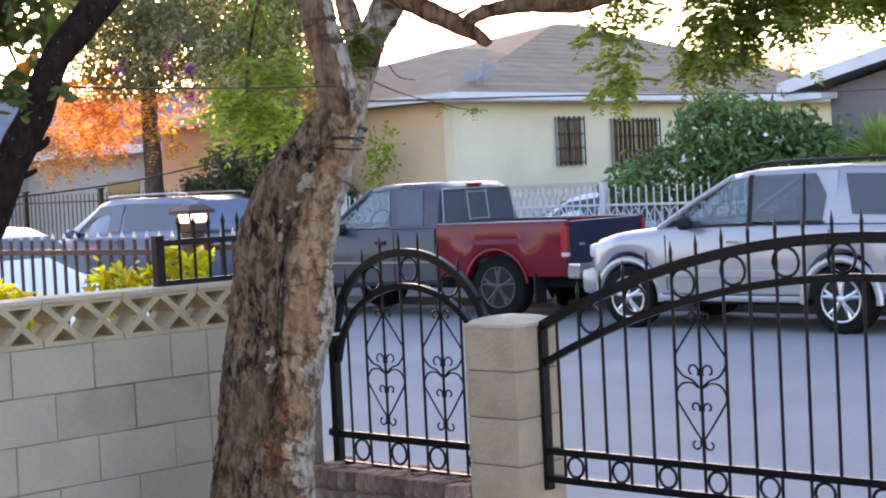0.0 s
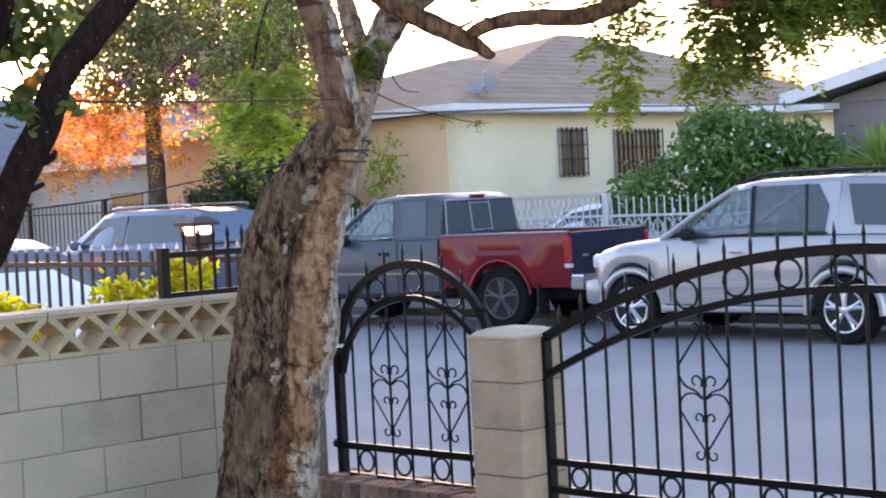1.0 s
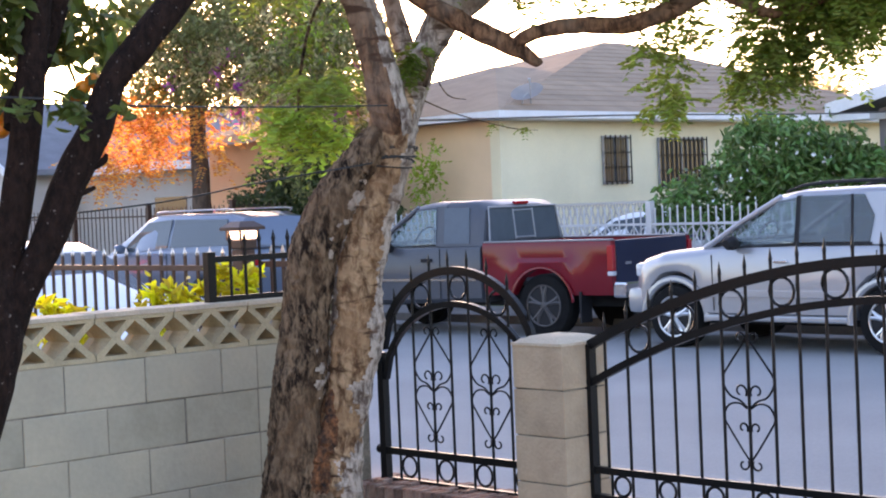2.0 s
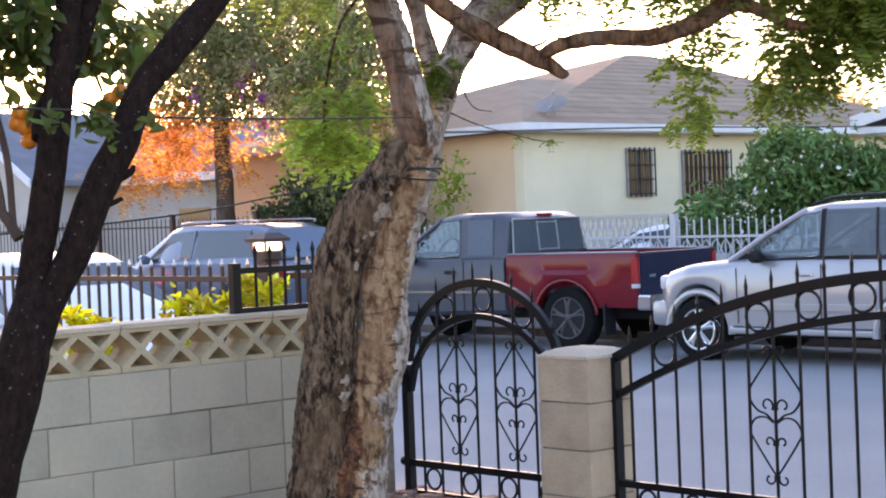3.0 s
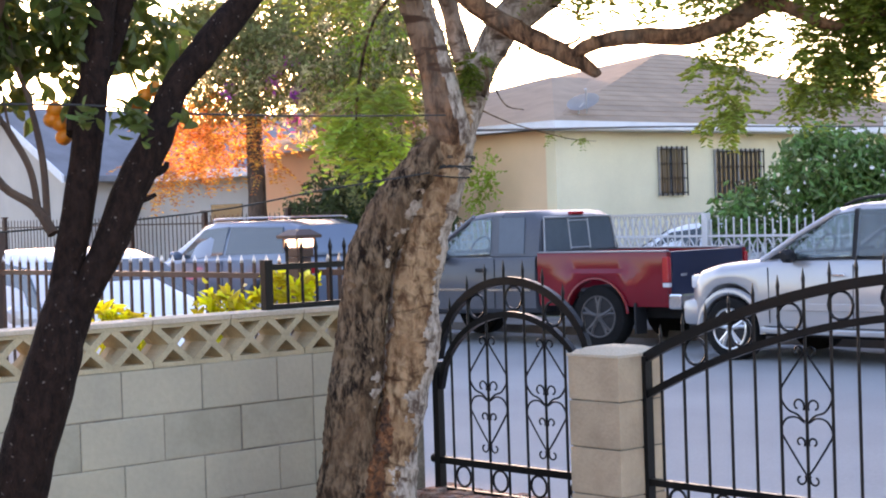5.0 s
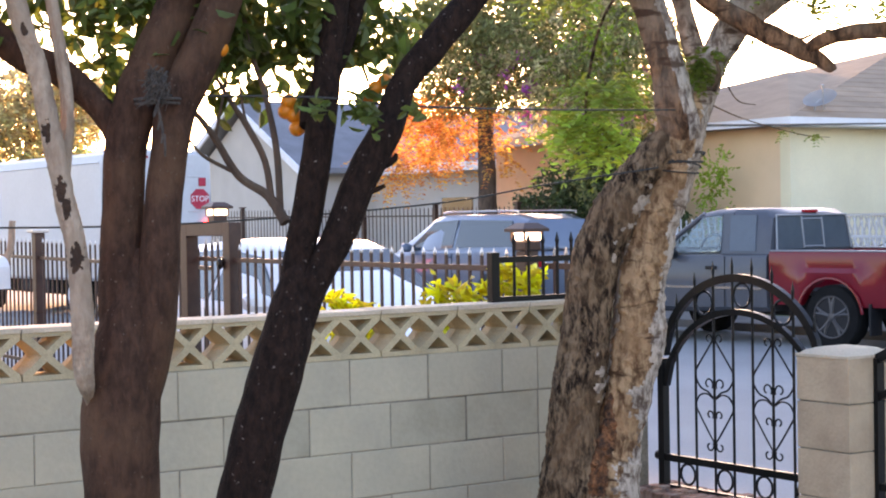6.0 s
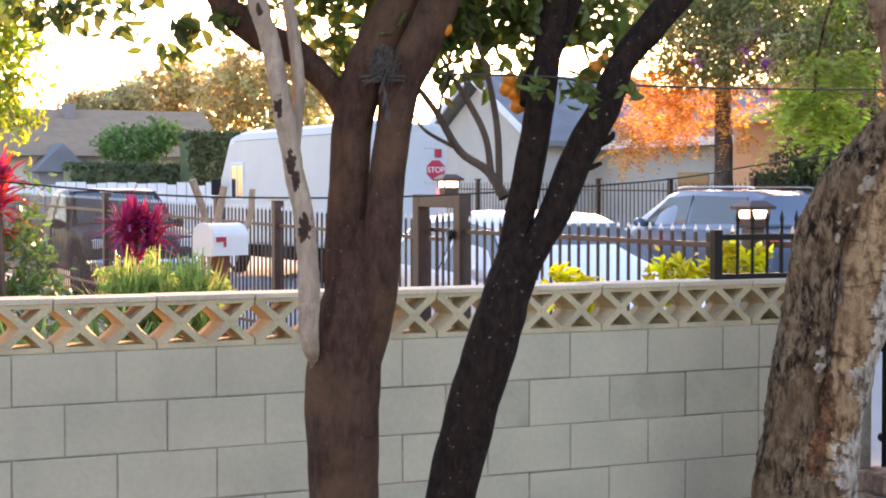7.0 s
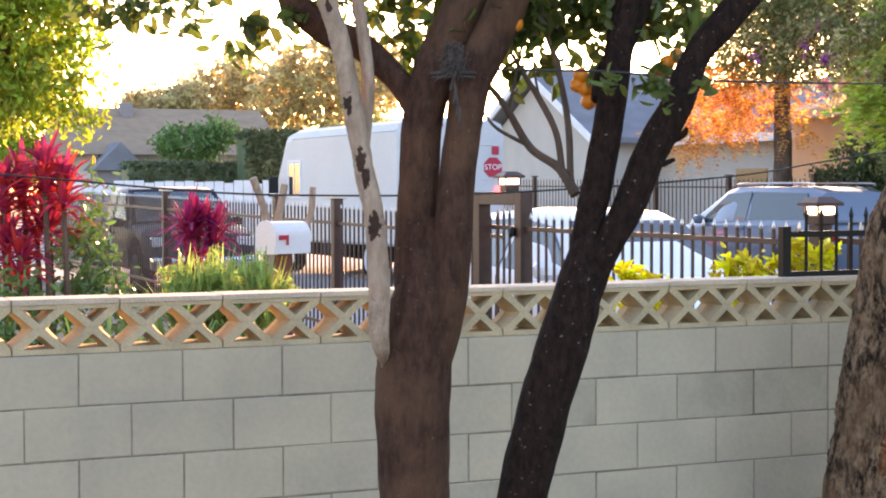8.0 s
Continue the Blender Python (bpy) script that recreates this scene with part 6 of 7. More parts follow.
# ---------------------------------------------------------------- fences across the street
def white_fence():
    o = thing("white_fence", "white wrought iron fence with wavy lattice panels", "fence", pose(18.45, 0, 0))
    zt = lambda y: 1.67 + 0.006 * y
    y0, y1 = 0.5, 17.5
    for f in (0.30, 0.62, 1.25):
        r = [[(-0.02, y, zt(y) - f), (0.02, y, zt(y) - f), (0.02, y, zt(y) - f + 0.035), (-0.02, y, zt(y) - f + 0.035)] for y in (y0, y1)]
        part("rail", loft(r), M["white_iron"], o)
    n = int((y1 - y0) / 0.14)
    me = mesh_of("picket", tube([(0, 0, -1.3, 0.013), (0, 0, -0.05, 0.013), (0, 0, -0.03, 0.02), (0, 0, 0, 0.002)], 5), M["white_iron"])
    for k in range(n + 1):
        y = y0 + (y1 - y0) * k / n
        q = new("picket", me)
        q.parent, q.location = o, (0, y, zt(y) + (0.0 if k % 2 else -0.03))
    for y in (1.2, 4.1, 7.0, 9.87, 12.8, 15.7):
        part("post", box(-0.05, 0.05, y - 0.05, y + 0.05, 0.1, zt(y) + 0.06, bevel=0.008), M["white_iron"], o)
    for s in (0, math.pi):
        rows = [(-0.02, y, zt(y) - 0.46 + 0.14 * math.sin(y * 2 * math.pi / 0.36 + s), 0.012) for y in np.arange(y0, y1, 0.06)]
        part("wavy_bar", tube(rows, 4), M["white_iron"], o)
        rows = [(-0.02, y, zt(y) - 0.93 + 0.28 * math.sin(y * 2 * math.pi / 0.36 + s), 0.012) for y in np.arange(y0, y1, 0.06)]
        part("wavy_bar", tube(rows, 4), M["white_iron"], o)
    return o


white_fence()
bar_fence("iron_fence", "tall dark iron fence before the pale house", 18.5, 18.5, 40, lambda y: 1.93 + 0.0065 * y, 1.9, 0.16, 0.2, M["brown_iron"], M["brown_iron"], (20.3, 23.2, 26.1, 29.0, 32, 35), 0.09)
far_wall = thing("white_far_fence", "white board fence far along the street", "fence", pose(0.06, 52, -0.98))
for k in range(30):
    x = 10.5 + k * 0.36
    part("board", box(x, x + 0.33, 0, 0.04, 0.9, 3.1 + 0.14 * rw.random()), M["trim"], far_wall)


# ---------------------------------------------------------------- planting
def leafy(name, label, category, at=(0, 0, 0), kind=""):
    return thing(name, label, category, pose(*at), kind=kind)


sprays("leaves", big, [(4.5, -2.0, 2.95, 0.9, 0.9, 0.2), (4.5, -1.9, 2.72, 0.25, 0.25, 0.12), (4.48, -1.97, 2.56, 0.12, 0.12, 0.09), (4.62, -2.1, 2.58, 0.14, 0.14, 0.1)], 560, 0.22, 0.042, M["leaf_c"], 11)
sprays("leaves", big, [(4.46, -1.845, 2.40, 0.06, 0.08, 0.2), (4.45, -1.83, 2.25, 0.1, 0.12, 0.09), (4.40, -1.79, 2.44, 0.07, 0.08, 0.08), (4.49, -1.89, 2.5, 0.05, 0.06, 0.1)], 72, 0.14, 0.034, M["leaf_c"], 12)
sprays("leaves", big, [(4.78, -2.13, 2.44, 0.15, 0.16, 0.2), (4.68, -2.04, 2.30, 0.08, 0.09, 0.1), (4.98, -2.33, 2.54, 0.2, 0.2, 0.18), (5.2, -2.56, 2.64, 0.25, 0.25, 0.18), (4.95, -2.3, 2.70, 0.3, 0.3, 0.12), (5.36, -2.76, 2.60, 0.2, 0.2, 0.2), (5.6, -3.0, 2.62, 0.2, 0.2, 0.2)], 1350, 0.16, 0.036, M["leaf_c"], 13)
sprays("leaves", big, [(4.05, -1.35, 2.95, 0.6, 0.6, 0.22), (3.4, -0.7, 2.95, 0.5, 0.5, 0.2)], 240, 0.22, 0.040, M["leaf_c"], 14)
sprays("leaves", big, [(4.0, 0.10, 2.29, 0.15, 0.20, 0.07), (4.12, 0.0, 2.20, 0.12, 0.14, 0.08), (3.92, 0.18, 2.24, 0.06, 0.09, 0.06)], 52, 0.25, 0.052, M["leaf_sun"], 15, 9, 0.7, label="light green foliage with sunlight put into its colour")
sprays("leaves", big, [(4.1, 0.0, 2.46, 0.22, 0.25, 0.08)], 36, 0.2, 0.05, M["leaf_c"], 17, 8, 0.6)
stem("branch", big, [(3.65, -0.85, 2.9, 0.010), (3.85, -0.3, 2.75, 0.007), (4.02, 0.05, 2.45, 0.008), (4.05, 0.1, 2.2, 0.004)], M["bark_c"], 8, 5, 0.1)
sprays("leaves", big, [(3.99, -1.28, 2.165, 0.035, 0.03, 0.008), (4.08, -1.36, 2.145, 0.035, 0.03, 0.008)], 9, 0.05, 0.016, M["leaf_c"], 18, 5, 0.3)
sprays("leaves", big, [(3.70, -1.09, 2.42, 0.025, 0.03, 0.10), (3.75, -1.12, 2.50, 0.02, 0.02, 0.04)], 46, 0.08, 0.026, M["leaf_c"], 16, label="small shoots in the fork")

crown("leaves", citrus, [(1.35, -2.0, 2.42, 0.42, 0.3, 0.22), (1.0, -1.85, 2.42, 0.3, 0.25, 0.2), (1.25, -1.75, 2.28, 0.35, 0.2, 0.14)], 1150, 170, 0.08, 0.062, 0.55, M["leaf_citrus"], 21, 0.1)
crown("leaves", citrus, [(1.5, -2.2, 2.13, 0.05, 0.05, 0.07), (1.33, -2.1, 2.12, 0.06, 0.05, 0.05)], 60, 14, 0.04, 0.058, 0.55, M["leaf_citrus"], 22, 0.1)
crown("leaves", fork, [(0.55, -1.75, 2.5, 0.55, 0.3, 0.2), (0.95, -1.8, 2.5, 0.3, 0.3, 0.25)], 800, 110, 0.08, 0.066, 0.55, M["leaf_citrus"], 23, 0.1)
crown("leaves", fork, [(0.42, -1.75, 2.28, 0.16, 0.1, 0.04), (0.83, -1.8, 2.18, 0.1, 0.1, 0.1), (0.57, -1.93, 2.03, 0.025, 0.03, 0.05)], 110, 20, 0.045, 0.06, 0.55, M["leaf_citrus"], 24, 0.1)

crown("leaves", fork, [(0.0, -1.34, 2.33, 0.10, 0.08, 0.07), (0.14, -1.4, 2.35, 0.11, 0.08, 0.07), (0.26, -1.46, 2.29, 0.09, 0.08, 0.06), (0.40, -1.52, 2.24, 0.08, 0.08, 0.06), (0.66, -1.64, 2.36, 0.1, 0.08, 0.08)], 210, 46, 0.05, 0.060, 0.5, M["leaf_citrus"], 25, 0.1)
crown("leaves", citrus, [(1.03, -2.0, 2.27, 0.13, 0.1, 0.09), (1.27, -1.82, 2.33, 0.13, 0.1, 0.09), (1.41, -1.92, 2.33, 0.12, 0.1, 0.1), (1.53, -2.02, 2.34, 0.1, 0.1, 0.1), (1.2, -1.76, 2.13, 0.05, 0.05, 0.05)], 560, 80, 0.055, 0.056, 0.52, M["leaf_citrus"], 26, 0.1)
crown("leaves", citrus, [(1.305, -2.36, 2.06, 0.05, 0.04, 0.03), (1.41, -2.41, 2.05, 0.035, 0.03, 0.04), (1.21, -2.32, 2.08, 0.05, 0.04, 0.03), (1.38, -2.39, 1.99, 0.012, 0.012, 0.03)], 60, 16, 0.028, 0.05, 0.5, M["leaf_citrus"], 27, 0.1)
fr = mesh_of("fruit", revolve([(0.002, -0.023), (0.012, -0.021), (0.02, -0.013), (0.0235, 0.0), (0.02, 0.013), (0.012, 0.020), (0.002, 0.022)], 14), M["fruit"], True)
fruit0 = tagged(new("orange", fr), "ripe orange hanging in the citrus tree", "fruit", "hanging oranges")
fruit0.location = (1.257, -2.027, 2.17)
for x, y, z in ((1.292, -2.016, 2.088), (1.299, -2.022, 2.05), (1.482, -2.112, 2.142), (1.503, -2.124, 2.163), (1.526, -2.138, 2.182), (1.125, -1.89, 2.30), (1.02, -2.1, 2.26), (1.275, -2.0, 2.10)):
    copy_thing(fruit0, pose(x - 0.023, y - 0.017, z + 0.042))

# ropes and cables
rope = thing("rope_knot", "frayed grey rope knotted round the forked tree", "rope", pose(0.835, -2.062, 2.17))
rk = random.Random(8)
for k in range(2):
    part("coil", ring((0, 0, -0.02 + 0.012 * k), 0.062 + 0.003 * rk.random(), 0.004, "z", n=18), M["rope"], rope)
b = bmesh.new()
for k in range(170):
    a = Vector((-0.045 + 0.05 * (rk.random() - 0.5), -0.068 - 0.02 * rk.random(), 0.02 + 0.07 * (rk.random() - 0.5)))
    e = a + Vector((rk.gauss(0, 0.013), -0.006 + rk.gauss(0, 0.008), rk.gauss(-0.004, 0.018)))
    tube([(*a, 0.002), (*((a + e) / 2 + Vector((0.007, -0.009, 0.008))), 0.0022), (*e, 0.001)], 4, 3, b)
part("frayed_end", b, M["rope"], rope)
for k in range(4):
    z = 0.0 - 0.035 * k
    part("strand", tube([(-0.045 + 0.008 * k, -0.078, z, 0.004), (-0.04 + 0.006 * k, -0.085, z - 0.03, 0.004), (-0.05 + 0.01 * k, -0.08, z - 0.06, 0.003)], 5), M["rope"], rope)


def cable(label, rows, r=0.004, lift=0.0):
    c = thing("cable", label, "cable", pose(0, 0, lift))
    part("line", tube([(*p, r) for p in rows], 5, 10), M["wire"], c)
    return c


cable("thin dark line strung from tree to tree", [(0.84, -2.1, 2.142), (0.93, -2.09, 2.144), (1.255, -2.2, 2.140), (1.572, -2.175, 2.125), (2.555, -1.55, 2.175), (3.57, -1.09, 2.225)], 0.0035, 0.03)
cable("thin dark line strung behind the forked tree", [(-1.3, -1.1, 1.95), (-0.264, -1.124, 1.87), (0.264, -1.031, 1.826), (0.657, -1.096, 1.803), (1.358, -1.188, 1.806), (2.36, -1.1, 1.862), (3.0, -0.95, 1.935), (3.5, -1.05, 2.0)], 0.0035, 0.02)
cable("overhead cable from the big tree over the street", [(3.70, -1.07, 2.245), (4.957, -0.2, 2.316), (8.244, 1.473, 2.475), (13.3, 2.1, 2.6), (22, 2.5, 3.0)], 0.006, -0.05)
tie_ = thing("wire_tie", "dark wire wound round the big trunk", "wire", pose(3.637, -0.992, 2.03))
for k in range(7):
    part("turn", ring((0, 0, 0), 0.104 + 0.0015 * k, 0.003, "z", n=20), M["wire"], tie_).matrix_basis = pose(0.004 * k, 0, 0.012 * k - 0.02, rk.uniform(-9, 9), rk.uniform(0, 16), 0)

# plants behind the wall
def cordyline(x, y, z0, stems, material, label, seed, L=0.36, wide=0.2, lift=0.0):
    o = leafy("cordyline", label, "plant", (0, 0.03, lift))
    rr = random.Random(seed)
    for k in range(stems if isinstance(stems, int) else len(stems)):
        px, py = x + rr.uniform(-wide, wide), y + rr.uniform(-wide, wide)
        zt = z0 + rr.uniform(0.45, 1.0)
        if not isinstance(stems, int):
            px, py, zt = x + stems[k][0], y + stems[k][1], z0 + stems[k][2]
        part("cane", tube([(px, py, 0.3, 0.02), (px + 0.02, py, zt * 0.6, 0.018), (px, py, zt + 0.05, 0.014)], 6, 3), M["bark_far"], o)
        blades("leaves", o, (px, py, zt - 0.10), 55, L, 0.036, material, seed * 10 + k, 1.35, rise=0.18)
    return o


cordyline(0.48, 2.52, 1.0, ((0.08, -0.05, 0.95), (0.17, -0.08, 0.86), (0.0, 0.1, 0.88), (-0.12, 0.04, 0.84), (0.12, 0.05, 0.72), (-0.1, 0.03, 0.60), (-0.06, -0.08, 0.48), (-0.28, 0.1, 0.8), (0.07, 0.12, 0.66)), M["leaf_red"], "bright crimson cordyline behind the wall", 31, 0.27, lift=-0.04)
cordyline(1.91, 4.28, 0.74, 4, M["leaf_wine"], "dark wine-red cordyline by the brown fence", 32, 0.30, 0.1, -0.077)
fern = leafy("fern_shrub", "light green ferny shrub beside the mailbox", "shrub", (0, 0.02, -0.042))
tufts = []
for k in range(34):
    a = random.Random(50 + k)
    px, py, pz = 1.50 + a.uniform(-0.24, 0.22), 2.45 + a.uniform(-0.2, 0.2), 1.04 + a.uniform(0, 0.08)
    blades("frond", fern, (px, py, pz), 16, 0.50, 0.016, M["leaf_fern"], 60 + k, 0.75)
    tufts += [(px + a.uniform(-0.1, 0.1), py, pz + 0.30, 0.05, 0.05, 0.17), (px + a.uniform(-0.12, 0.12), py, pz + 0.20, 0.10, 0.10, 0.14)]
crown("leaves", fern, tufts, 5000, 600, 0.03, 0.05, 0.28, M["leaf_fern"], 160, 0.2)
shrub = leafy("green_shrub", "mixed green shrubs behind the block wall", "shrub", (0, 0.02, -0.04))
crown("leaves", shrub, [(0.83, 2.6, 1.46, 0.17, 0.25, 0.34), (0.80, 2.55, 1.80, 0.12, 0.16, 0.2), (1.0, 2.7, 1.2, 0.16, 0.22, 0.2), (0.2, 2.2, 1.0, 0.5, 0.4, 0.5), (1.35, 2.75, 1.30, 0.2, 0.2, 0.15)], 4600, 260, 0.09, 0.055, 0.5, M["leaf_bush"], 33, 0.3)
blades("strap_leaves", shrub, (0.9, 1.2, 0.78), 60, 0.7, 0.05, M["leaf_bush"], 34, 1.0)
blades("strap_leaves", shrub, (0.5, 1.0, 0.78), 50, 0.7, 0.05, M["leaf_bush"], 35, 1.0)
neigh_tree = leafy("garden_tree", "bright sunlit green tree in the next garden", "tree", (0.015, 0.05, -0.055))
stem("trunk", neigh_tree, [(0.3, 3.6, 0.3, 0.09), (0.35, 3.6, 1.6, 0.07), (0.5, 3.5, 2.6, 0.05), (0.6, 3.5, 3.6, 0.03)], M["bark_far"], 10, 5, 0.15)
crown("leaves", neigh_tree, [(0.5, 3.4, 2.7, 0.48, 0.45, 0.5), (0.45, 3.4, 3.3, 0.6, 0.6, 0.5), (0.86, 3.3, 2.42, 0.16, 0.2, 0.2), (0.93, 3.3, 2.8, 0.14, 0.2, 0.2)], 17000, 620, 0.10, 0.052, 0.6, M["leaf_bright"], 36, 0.3)
for i, (x, y, z, r) in enumerate(((3.28, 1.05, 1.37, 0.17), (3.84, 0.95, 1.42, 0.17), (4.13, 0.85, 1.49, 0.22))):
    p = leafy("croton", "yellow-green leafy shrub behind the screen blocks", "shrub", (0, 0, -0.013))
    part("stem", tube([(x, y, 0.34, 0.02), (x, y, z, 0.01)], 6), M["bark_far"], p)
    crown("leaves", p, [(x, y, z - 0.04, r * 0.85, r * 0.7, r * 0.85)], 300, 30, 0.045, 0.085, 0.45, M["leaf_yellow"], 40 + i, 0.3)

# plants across the street
bush = leafy("flowering_bush", "large dark green flowering bush behind the white fence", "shrub", (0, 0, -0.2))
stem("trunk", bush, [(20.0, 8.6, 0.2, 0.08), (20.0, 8.6, 1.2, 0.06), (20.1, 8.5, 2.0, 0.03)], M["bark_far"], 8, 4, 0.2)
crown("leaves", bush, [(19.9, 8.6, 2.45, 0.75, 0.85, 0.75), (20.1, 9.5, 1.95, 0.8, 1.0, 0.6), (20.2, 7.9, 2.2, 0.8, 0.85, 0.7), (20.45, 7.3, 1.95, 0.7, 0.75, 0.65), (19.0, 9.8, 1.8, 0.3, 0.5, 0.35)], 13000, 620, 0.17, 0.125, 0.55, M["leaf_bush"], 41, 0.6)
crown("blossom", bush, [(19.6, 8.4, 2.2, 0.7, 1.4, 0.7)], 90, 60, 0.1, 0.07, 0.9, M["sign_white"], 42, 0.7, label="small white blossom")
palm = leafy("sago_palm", "bright green palm-like shrub before the grey house", "shrub", (0, 0, -0.18))
part("trunk", tube([(18.95, 5.5, 0.2, 0.16), (18.95, 5.5, 1.6, 0.14), (18.95, 5.5, 2.0, 0.1)], 10, 3, None, 0.2), M["bark_far"], palm)
blades("fronds", palm, (18.95, 5.5, 2.02), 190, 0.95, 0.06, M["leaf_palm"], 43, 1.5)

screen_tree = leafy("creeper_tree", "tall dark tree overgrown with flowering creeper", "tree", (0, 0, -0.3))
stem("trunk", screen_tree, [(19.5, 18.2, 0.3, 0.22), (19.5, 18.2, 3.0, 0.18), (19.3, 18.0, 6.0, 0.1)], M["bark_far"], 10, 5, 0.15)
crown("leaves", screen_tree, [(19.6, 18.3, 2.4, 1.1, 1.2, 1.9), (19.4, 18.6, 5.0, 1.5, 2.0, 1.7), (19.4, 20.2, 6.0, 1.5, 2.2, 1.5), (19.2, 22.5, 6.4, 1.5, 2.0, 1.4)], 21000, 1250, 0.24, 0.13, 0.5, M["leaf_dark"], 44, 0.3)
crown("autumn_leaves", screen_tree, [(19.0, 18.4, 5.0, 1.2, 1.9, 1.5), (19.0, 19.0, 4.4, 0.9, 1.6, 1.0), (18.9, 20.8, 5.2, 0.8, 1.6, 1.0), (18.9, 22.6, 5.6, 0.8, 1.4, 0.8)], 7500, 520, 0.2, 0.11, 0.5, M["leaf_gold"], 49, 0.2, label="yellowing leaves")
# Lit copy among the dark leaves, its sunlight coming from the leaf colour.
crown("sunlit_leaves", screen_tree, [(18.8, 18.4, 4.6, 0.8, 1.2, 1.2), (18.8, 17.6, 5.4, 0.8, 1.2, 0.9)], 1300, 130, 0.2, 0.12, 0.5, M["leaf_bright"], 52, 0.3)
crown("blossom", screen_tree, [(19.0, 18.8, 4.6, 1.2, 2.0, 1.3), (19.0, 21.0, 5.0, 1.2, 1.8, 1.2)], 420, 26, 0.14, 0.11, 0.7, M["bract"], 45, 0.4, label="purple bougainvillea bracts")
crown("creeper", screen_tree, [(19.2, 17.6, 1.7, 0.5, 1.7, 0.9), (19.2, 19.8, 2.1, 0.45, 1.5, 0.9), (19.3, 18.9, 2.7, 0.6, 1.3, 0.9)], 16000, 420, 0.16, 0.10, 0.55, M["leaf_ivy"], 53, 0.2, label="dark creeper over the fence")
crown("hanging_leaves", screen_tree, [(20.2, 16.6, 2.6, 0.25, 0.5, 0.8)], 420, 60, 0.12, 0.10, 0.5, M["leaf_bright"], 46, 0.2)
flame = leafy("orange_tree", "tree with orange autumn foliage, sunlight put into its colour, behind the iron fence", "tree", (0, 0, -0.45))
stem("trunk", flame, [(19.2, 22.3, 0.4, 0.24), (19.2, 22.3, 2.6, 0.2), (19.1, 22.2, 4.2, 0.15), (19.0, 22.0, 6.5, 0.08)], M["bark_far"], 12, 5, 0.2)
sprays("leaves", flame, [(18.9, 23.6, 4.2, 0.8, 1.5, 0.9), (18.9, 25.2, 3.6, 0.6, 1.1, 0.6), (18.9, 21.6, 4.0, 0.5, 0.6, 0.8), (18.9, 24.0, 4.9, 0.8, 1.5, 0.5)], 470, 0.6, 0.10, M["leaf_orange"], 47, 8, 0.9)
crown("upper_leaves", flame, [(18.9, 20.6, 4.95, 0.6, 1.3, 0.45), (18.9, 22.4, 4.75, 0.6, 1.2, 0.4), (19.0, 23.4, 5.9, 1.4, 2.2, 1.0), (19.0, 21.3, 5.2, 1.0, 1.1, 0.9), (19.0, 22.6, 4.9, 0.9, 1.7, 0.5)], 7600, 560, 0.2, 0.12, 0.5, M["leaf_dark"], 48, 0.3)

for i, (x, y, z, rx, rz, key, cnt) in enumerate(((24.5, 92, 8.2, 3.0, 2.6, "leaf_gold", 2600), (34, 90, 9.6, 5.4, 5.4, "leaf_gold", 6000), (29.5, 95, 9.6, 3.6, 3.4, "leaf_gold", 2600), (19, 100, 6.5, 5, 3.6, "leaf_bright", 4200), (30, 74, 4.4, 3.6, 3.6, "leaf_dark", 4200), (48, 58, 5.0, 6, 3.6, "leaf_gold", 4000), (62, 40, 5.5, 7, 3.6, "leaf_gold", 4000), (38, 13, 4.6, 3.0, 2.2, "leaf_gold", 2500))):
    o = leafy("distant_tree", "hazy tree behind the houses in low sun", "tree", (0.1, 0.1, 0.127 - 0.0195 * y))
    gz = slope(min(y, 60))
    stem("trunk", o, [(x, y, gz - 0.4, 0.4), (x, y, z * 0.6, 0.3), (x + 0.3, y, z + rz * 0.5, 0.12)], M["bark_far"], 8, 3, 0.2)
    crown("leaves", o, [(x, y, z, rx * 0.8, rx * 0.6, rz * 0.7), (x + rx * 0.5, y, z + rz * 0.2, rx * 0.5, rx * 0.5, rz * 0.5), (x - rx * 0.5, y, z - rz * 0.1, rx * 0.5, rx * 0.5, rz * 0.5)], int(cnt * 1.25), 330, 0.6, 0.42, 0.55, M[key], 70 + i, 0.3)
for x0, x1, y, z0, z1, seed in ((14.0, 20.8, 57, 0.8, 3.95, 80), (18.0, 20.6, 55, 0.8, 5.1, 81)):
    o = leafy("clipped_hedge", "clipped dark green hedge before a distant house", "hedge", (0.07, 0.04, -1.08))
    rng = np.random.default_rng(seed)
    cnt = 5200
    c = rng.uniform([x0, y, z0], [x1, y + 1.4, z1], (cnt, 3))
    side = rng.integers(0, 2, cnt)
    c[side == 0, 1] = y + rng.normal(0, 0.06, (side == 0).sum())
    c[side == 1, 2] = z1 + rng.normal(0, 0.07, (side == 1).sum())
    ob = new("leaves", leaves_mesh("leaves", c, rng.normal(size=(cnt, 3)), 0.22, 0.6, M["hedge"], rng))
    ob.parent = o
    part("core", box(x0 + 0.05, x1 - 0.05, y + 0.1, y + 1.3, z0, z1 - 0.08), M["hedge"], o)
o = leafy("round_shrub", "rounded green shrub before a distant house", "shrub", (0.07, 0.04, -1.13))
crown("leaves", o, [(17.2, 60, 4.9, 1.5, 1.0, 0.75), (18.4, 60, 5.2, 0.9, 0.8, 0.7)], 3600, 330, 0.25, 0.2, 0.5, M["leaf_bush"], 82, 0.4)
part("stem", tube([(17.2, 60, 0.8, 0.15), (17.2, 60, 4.7, 0.08)], 8), M["bark_far"], o)

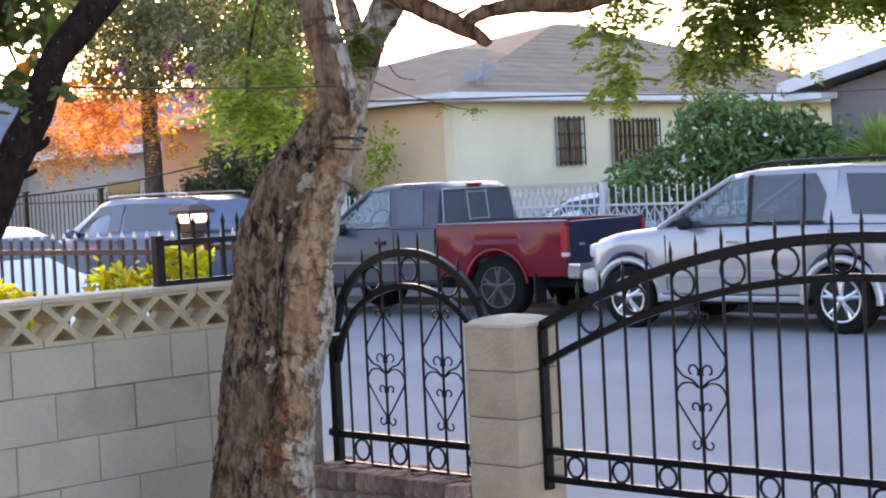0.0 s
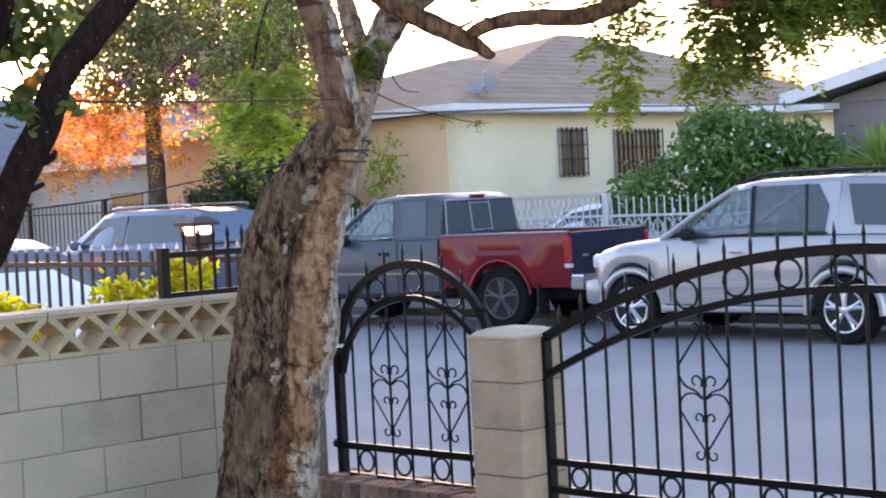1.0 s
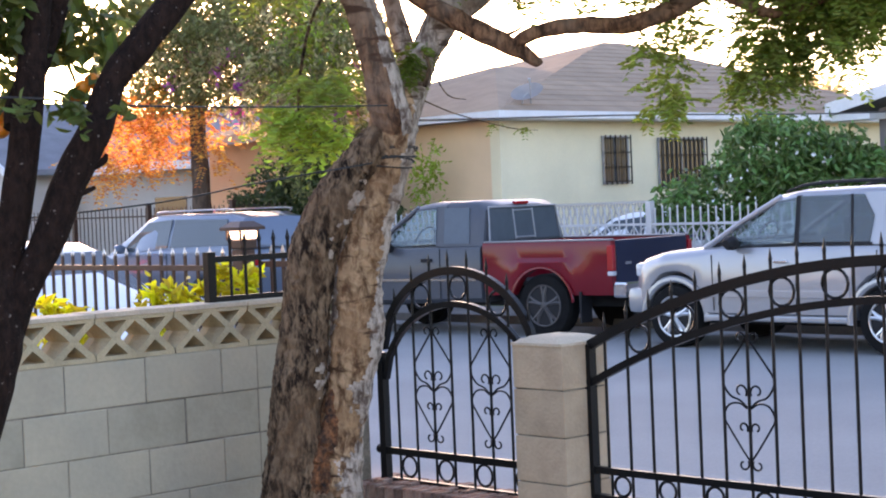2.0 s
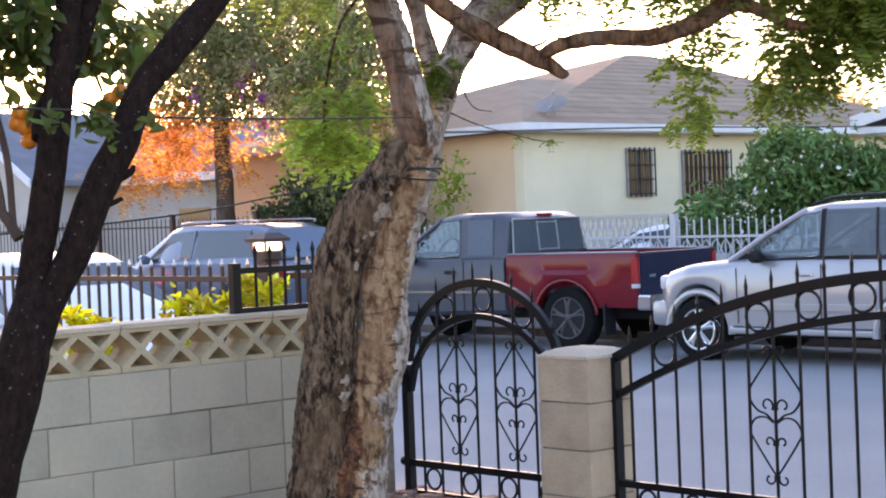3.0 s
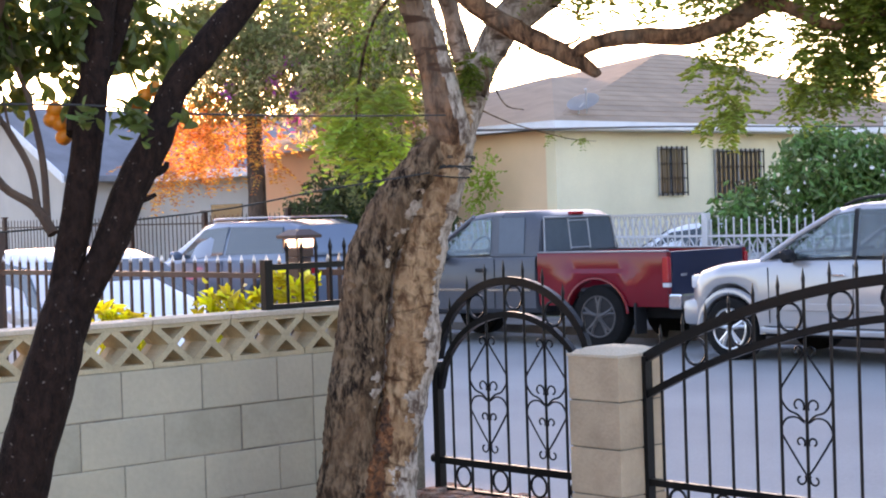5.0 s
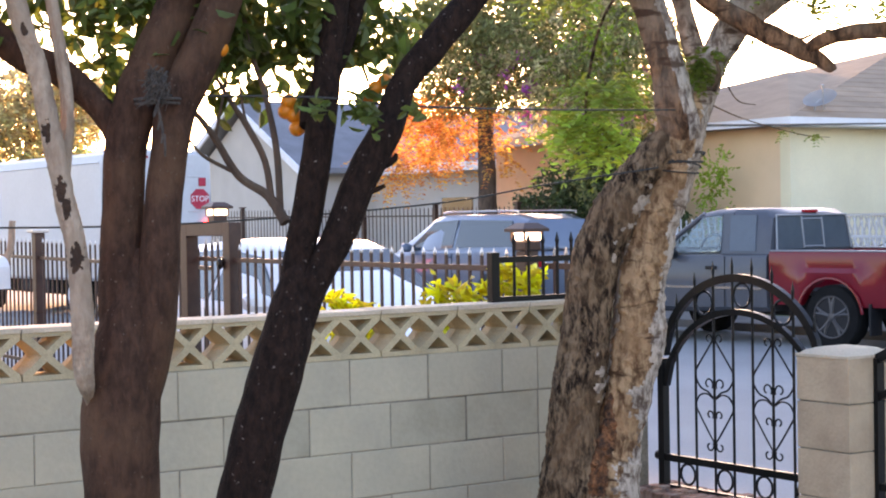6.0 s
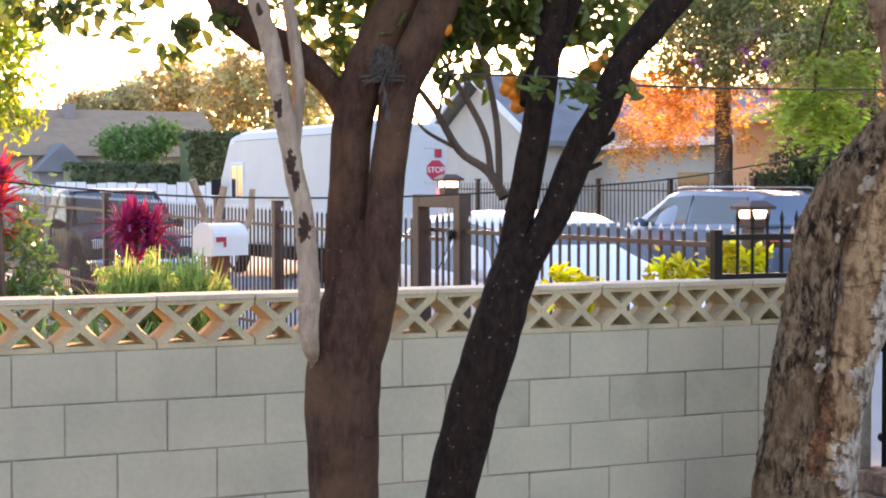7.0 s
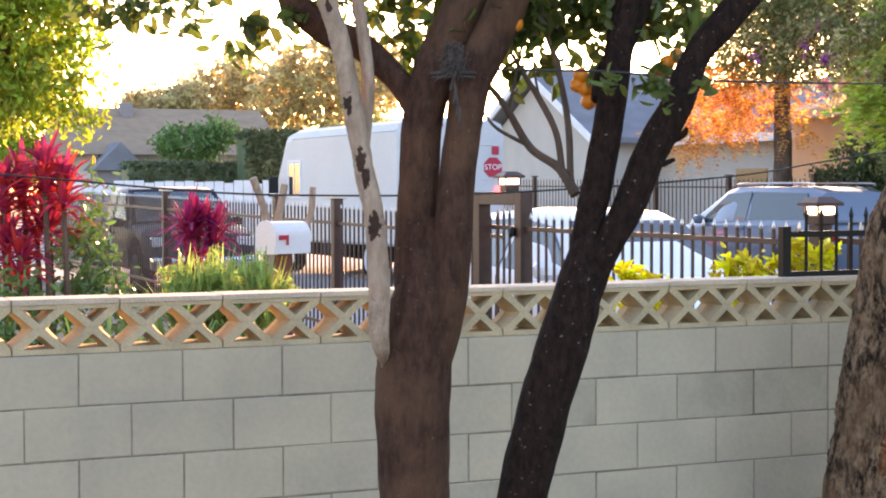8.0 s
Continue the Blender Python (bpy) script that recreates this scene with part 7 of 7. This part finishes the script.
stump = leafy("pruned_shrub", "pale pruned bare branches beside the fence", "shrub", (0.014, 0.03, -0.11))
for rows in ([(2.9, 6.0, 0.3, 0.05), (2.95, 6.0, 1.4, 0.04), (2.9, 6.0, 1.75, 0.03), (2.78, 5.95, 2.05, 0.03)], [(2.95, 6.0, 1.4, 0.035), (3.0, 6.0, 1.75, 0.03), (3.05, 6.0, 2.0, 0.028)], [(2.95, 6.0, 1.45, 0.03), (3.25, 6.05, 1.7, 0.028), (3.3, 6.05, 1.98, 0.026)]):
    stem("branch", stump, rows, M["bark_w"], 8, 4, 0.1)
low = thing("lattice_fence", "low beige lattice fence before the cream house", "fence", pose(20.3, 0, -0.22))
for z in (1.45, 1.98):
    part("rail", box(-0.02, 0.02, 10.8, 15.6, z, z + 0.04), M["pale_stucco"], low)
for k in range(36):
    part("slat", rod((0, 10.8 + k * 0.13, 1.47), (0, 10.8 + (k + 1.6) * 0.13, 2.0), 0.016, 4), M["pale_stucco"], low)
    part("slat", rod((0.02, 10.8 + (k + 1.6) * 0.13, 1.47), (0.02, 10.8 + k * 0.13, 2.0), 0.016, 4), M["pale_stucco"], low)

# unseen houses added on the near side, behind the eye, to darken reflections
def unseen_house(name, label, x0, x1, y0, y1):
    h = thing(name, label, "house")
    part("wall", box(x0, x1, y0, y1, 0.2, 3.2), M["pale_stucco"], h)
    part("roof", hip_roof(x0, x1, y0, y1, 3.2, 5.0, (x0 + x1) / 2 - 1, (x0 + x1) / 2 + 1, (y0 + y1) / 2), M["roof_grey"], h)
    return h


unseen_house("home", "unseen pale house added behind the front yard to darken reflections", -15, -5, -19, -9)
unseen_house("next_house", "unseen pale house added in the next garden to darken window reflections", -15, -5.5, 3, 16)


# ---------------------------------------------------------------- wall pieces
blk = block_mesh(B - 0.004, 0.16, H - 0.004, "block", M["block"])
dark = block_mesh(B - 0.004, 0.16, H - 0.004, "block", M["block_dark"])
half = block_mesh(B / 2 - 0.004, 0.16, H - 0.004, "block", M["block"])
for c in range(5):
    z = Z0 - (c + 1) * H + 0.003
    off = B / 2 if c % 2 == 0 else 0.0
    for k in range(-8, 9):
        x = k * B + off
        if x + B > 3.67 + 0.01:
            continue
        o = new("block", dark if (c == 1 and k in (5, 7, 8)) or (c == 3 and k == 4) else blk)
        o.parent = wall
        o.location = (x + 0.003 + 0.003 * (rw.random() - 0.5), 0.004 * rw.random(), z + 0.0025 * (rw.random() - 0.5))
        o.rotation_euler = (0.006 * (rw.random() - 0.5), 0.005 * (rw.random() - 0.5), 0.006 * (rw.random() - 0.5))
    if c % 2 == 0:
        o = new("block", half)
        o.parent = wall
        o.location = (3.6576 - B / 2 + 0.003, 0, z)
    for k in range(2):
        o = new("block", blk if (c + k) % 2 else half)
        o.parent = wall
        o.location = (3.6576 + (0 if k == 0 else (B if c % 2 else B / 2)) + 0.003, 0.004, z)
for k in range(-16, 4):
    x = 2.803 + k * B
    o = new("screen_block", screen_me)
    o.parent = wall
    o.location = (x + 0.003, 0.002 * rw.random(), Z0 + 0.001)
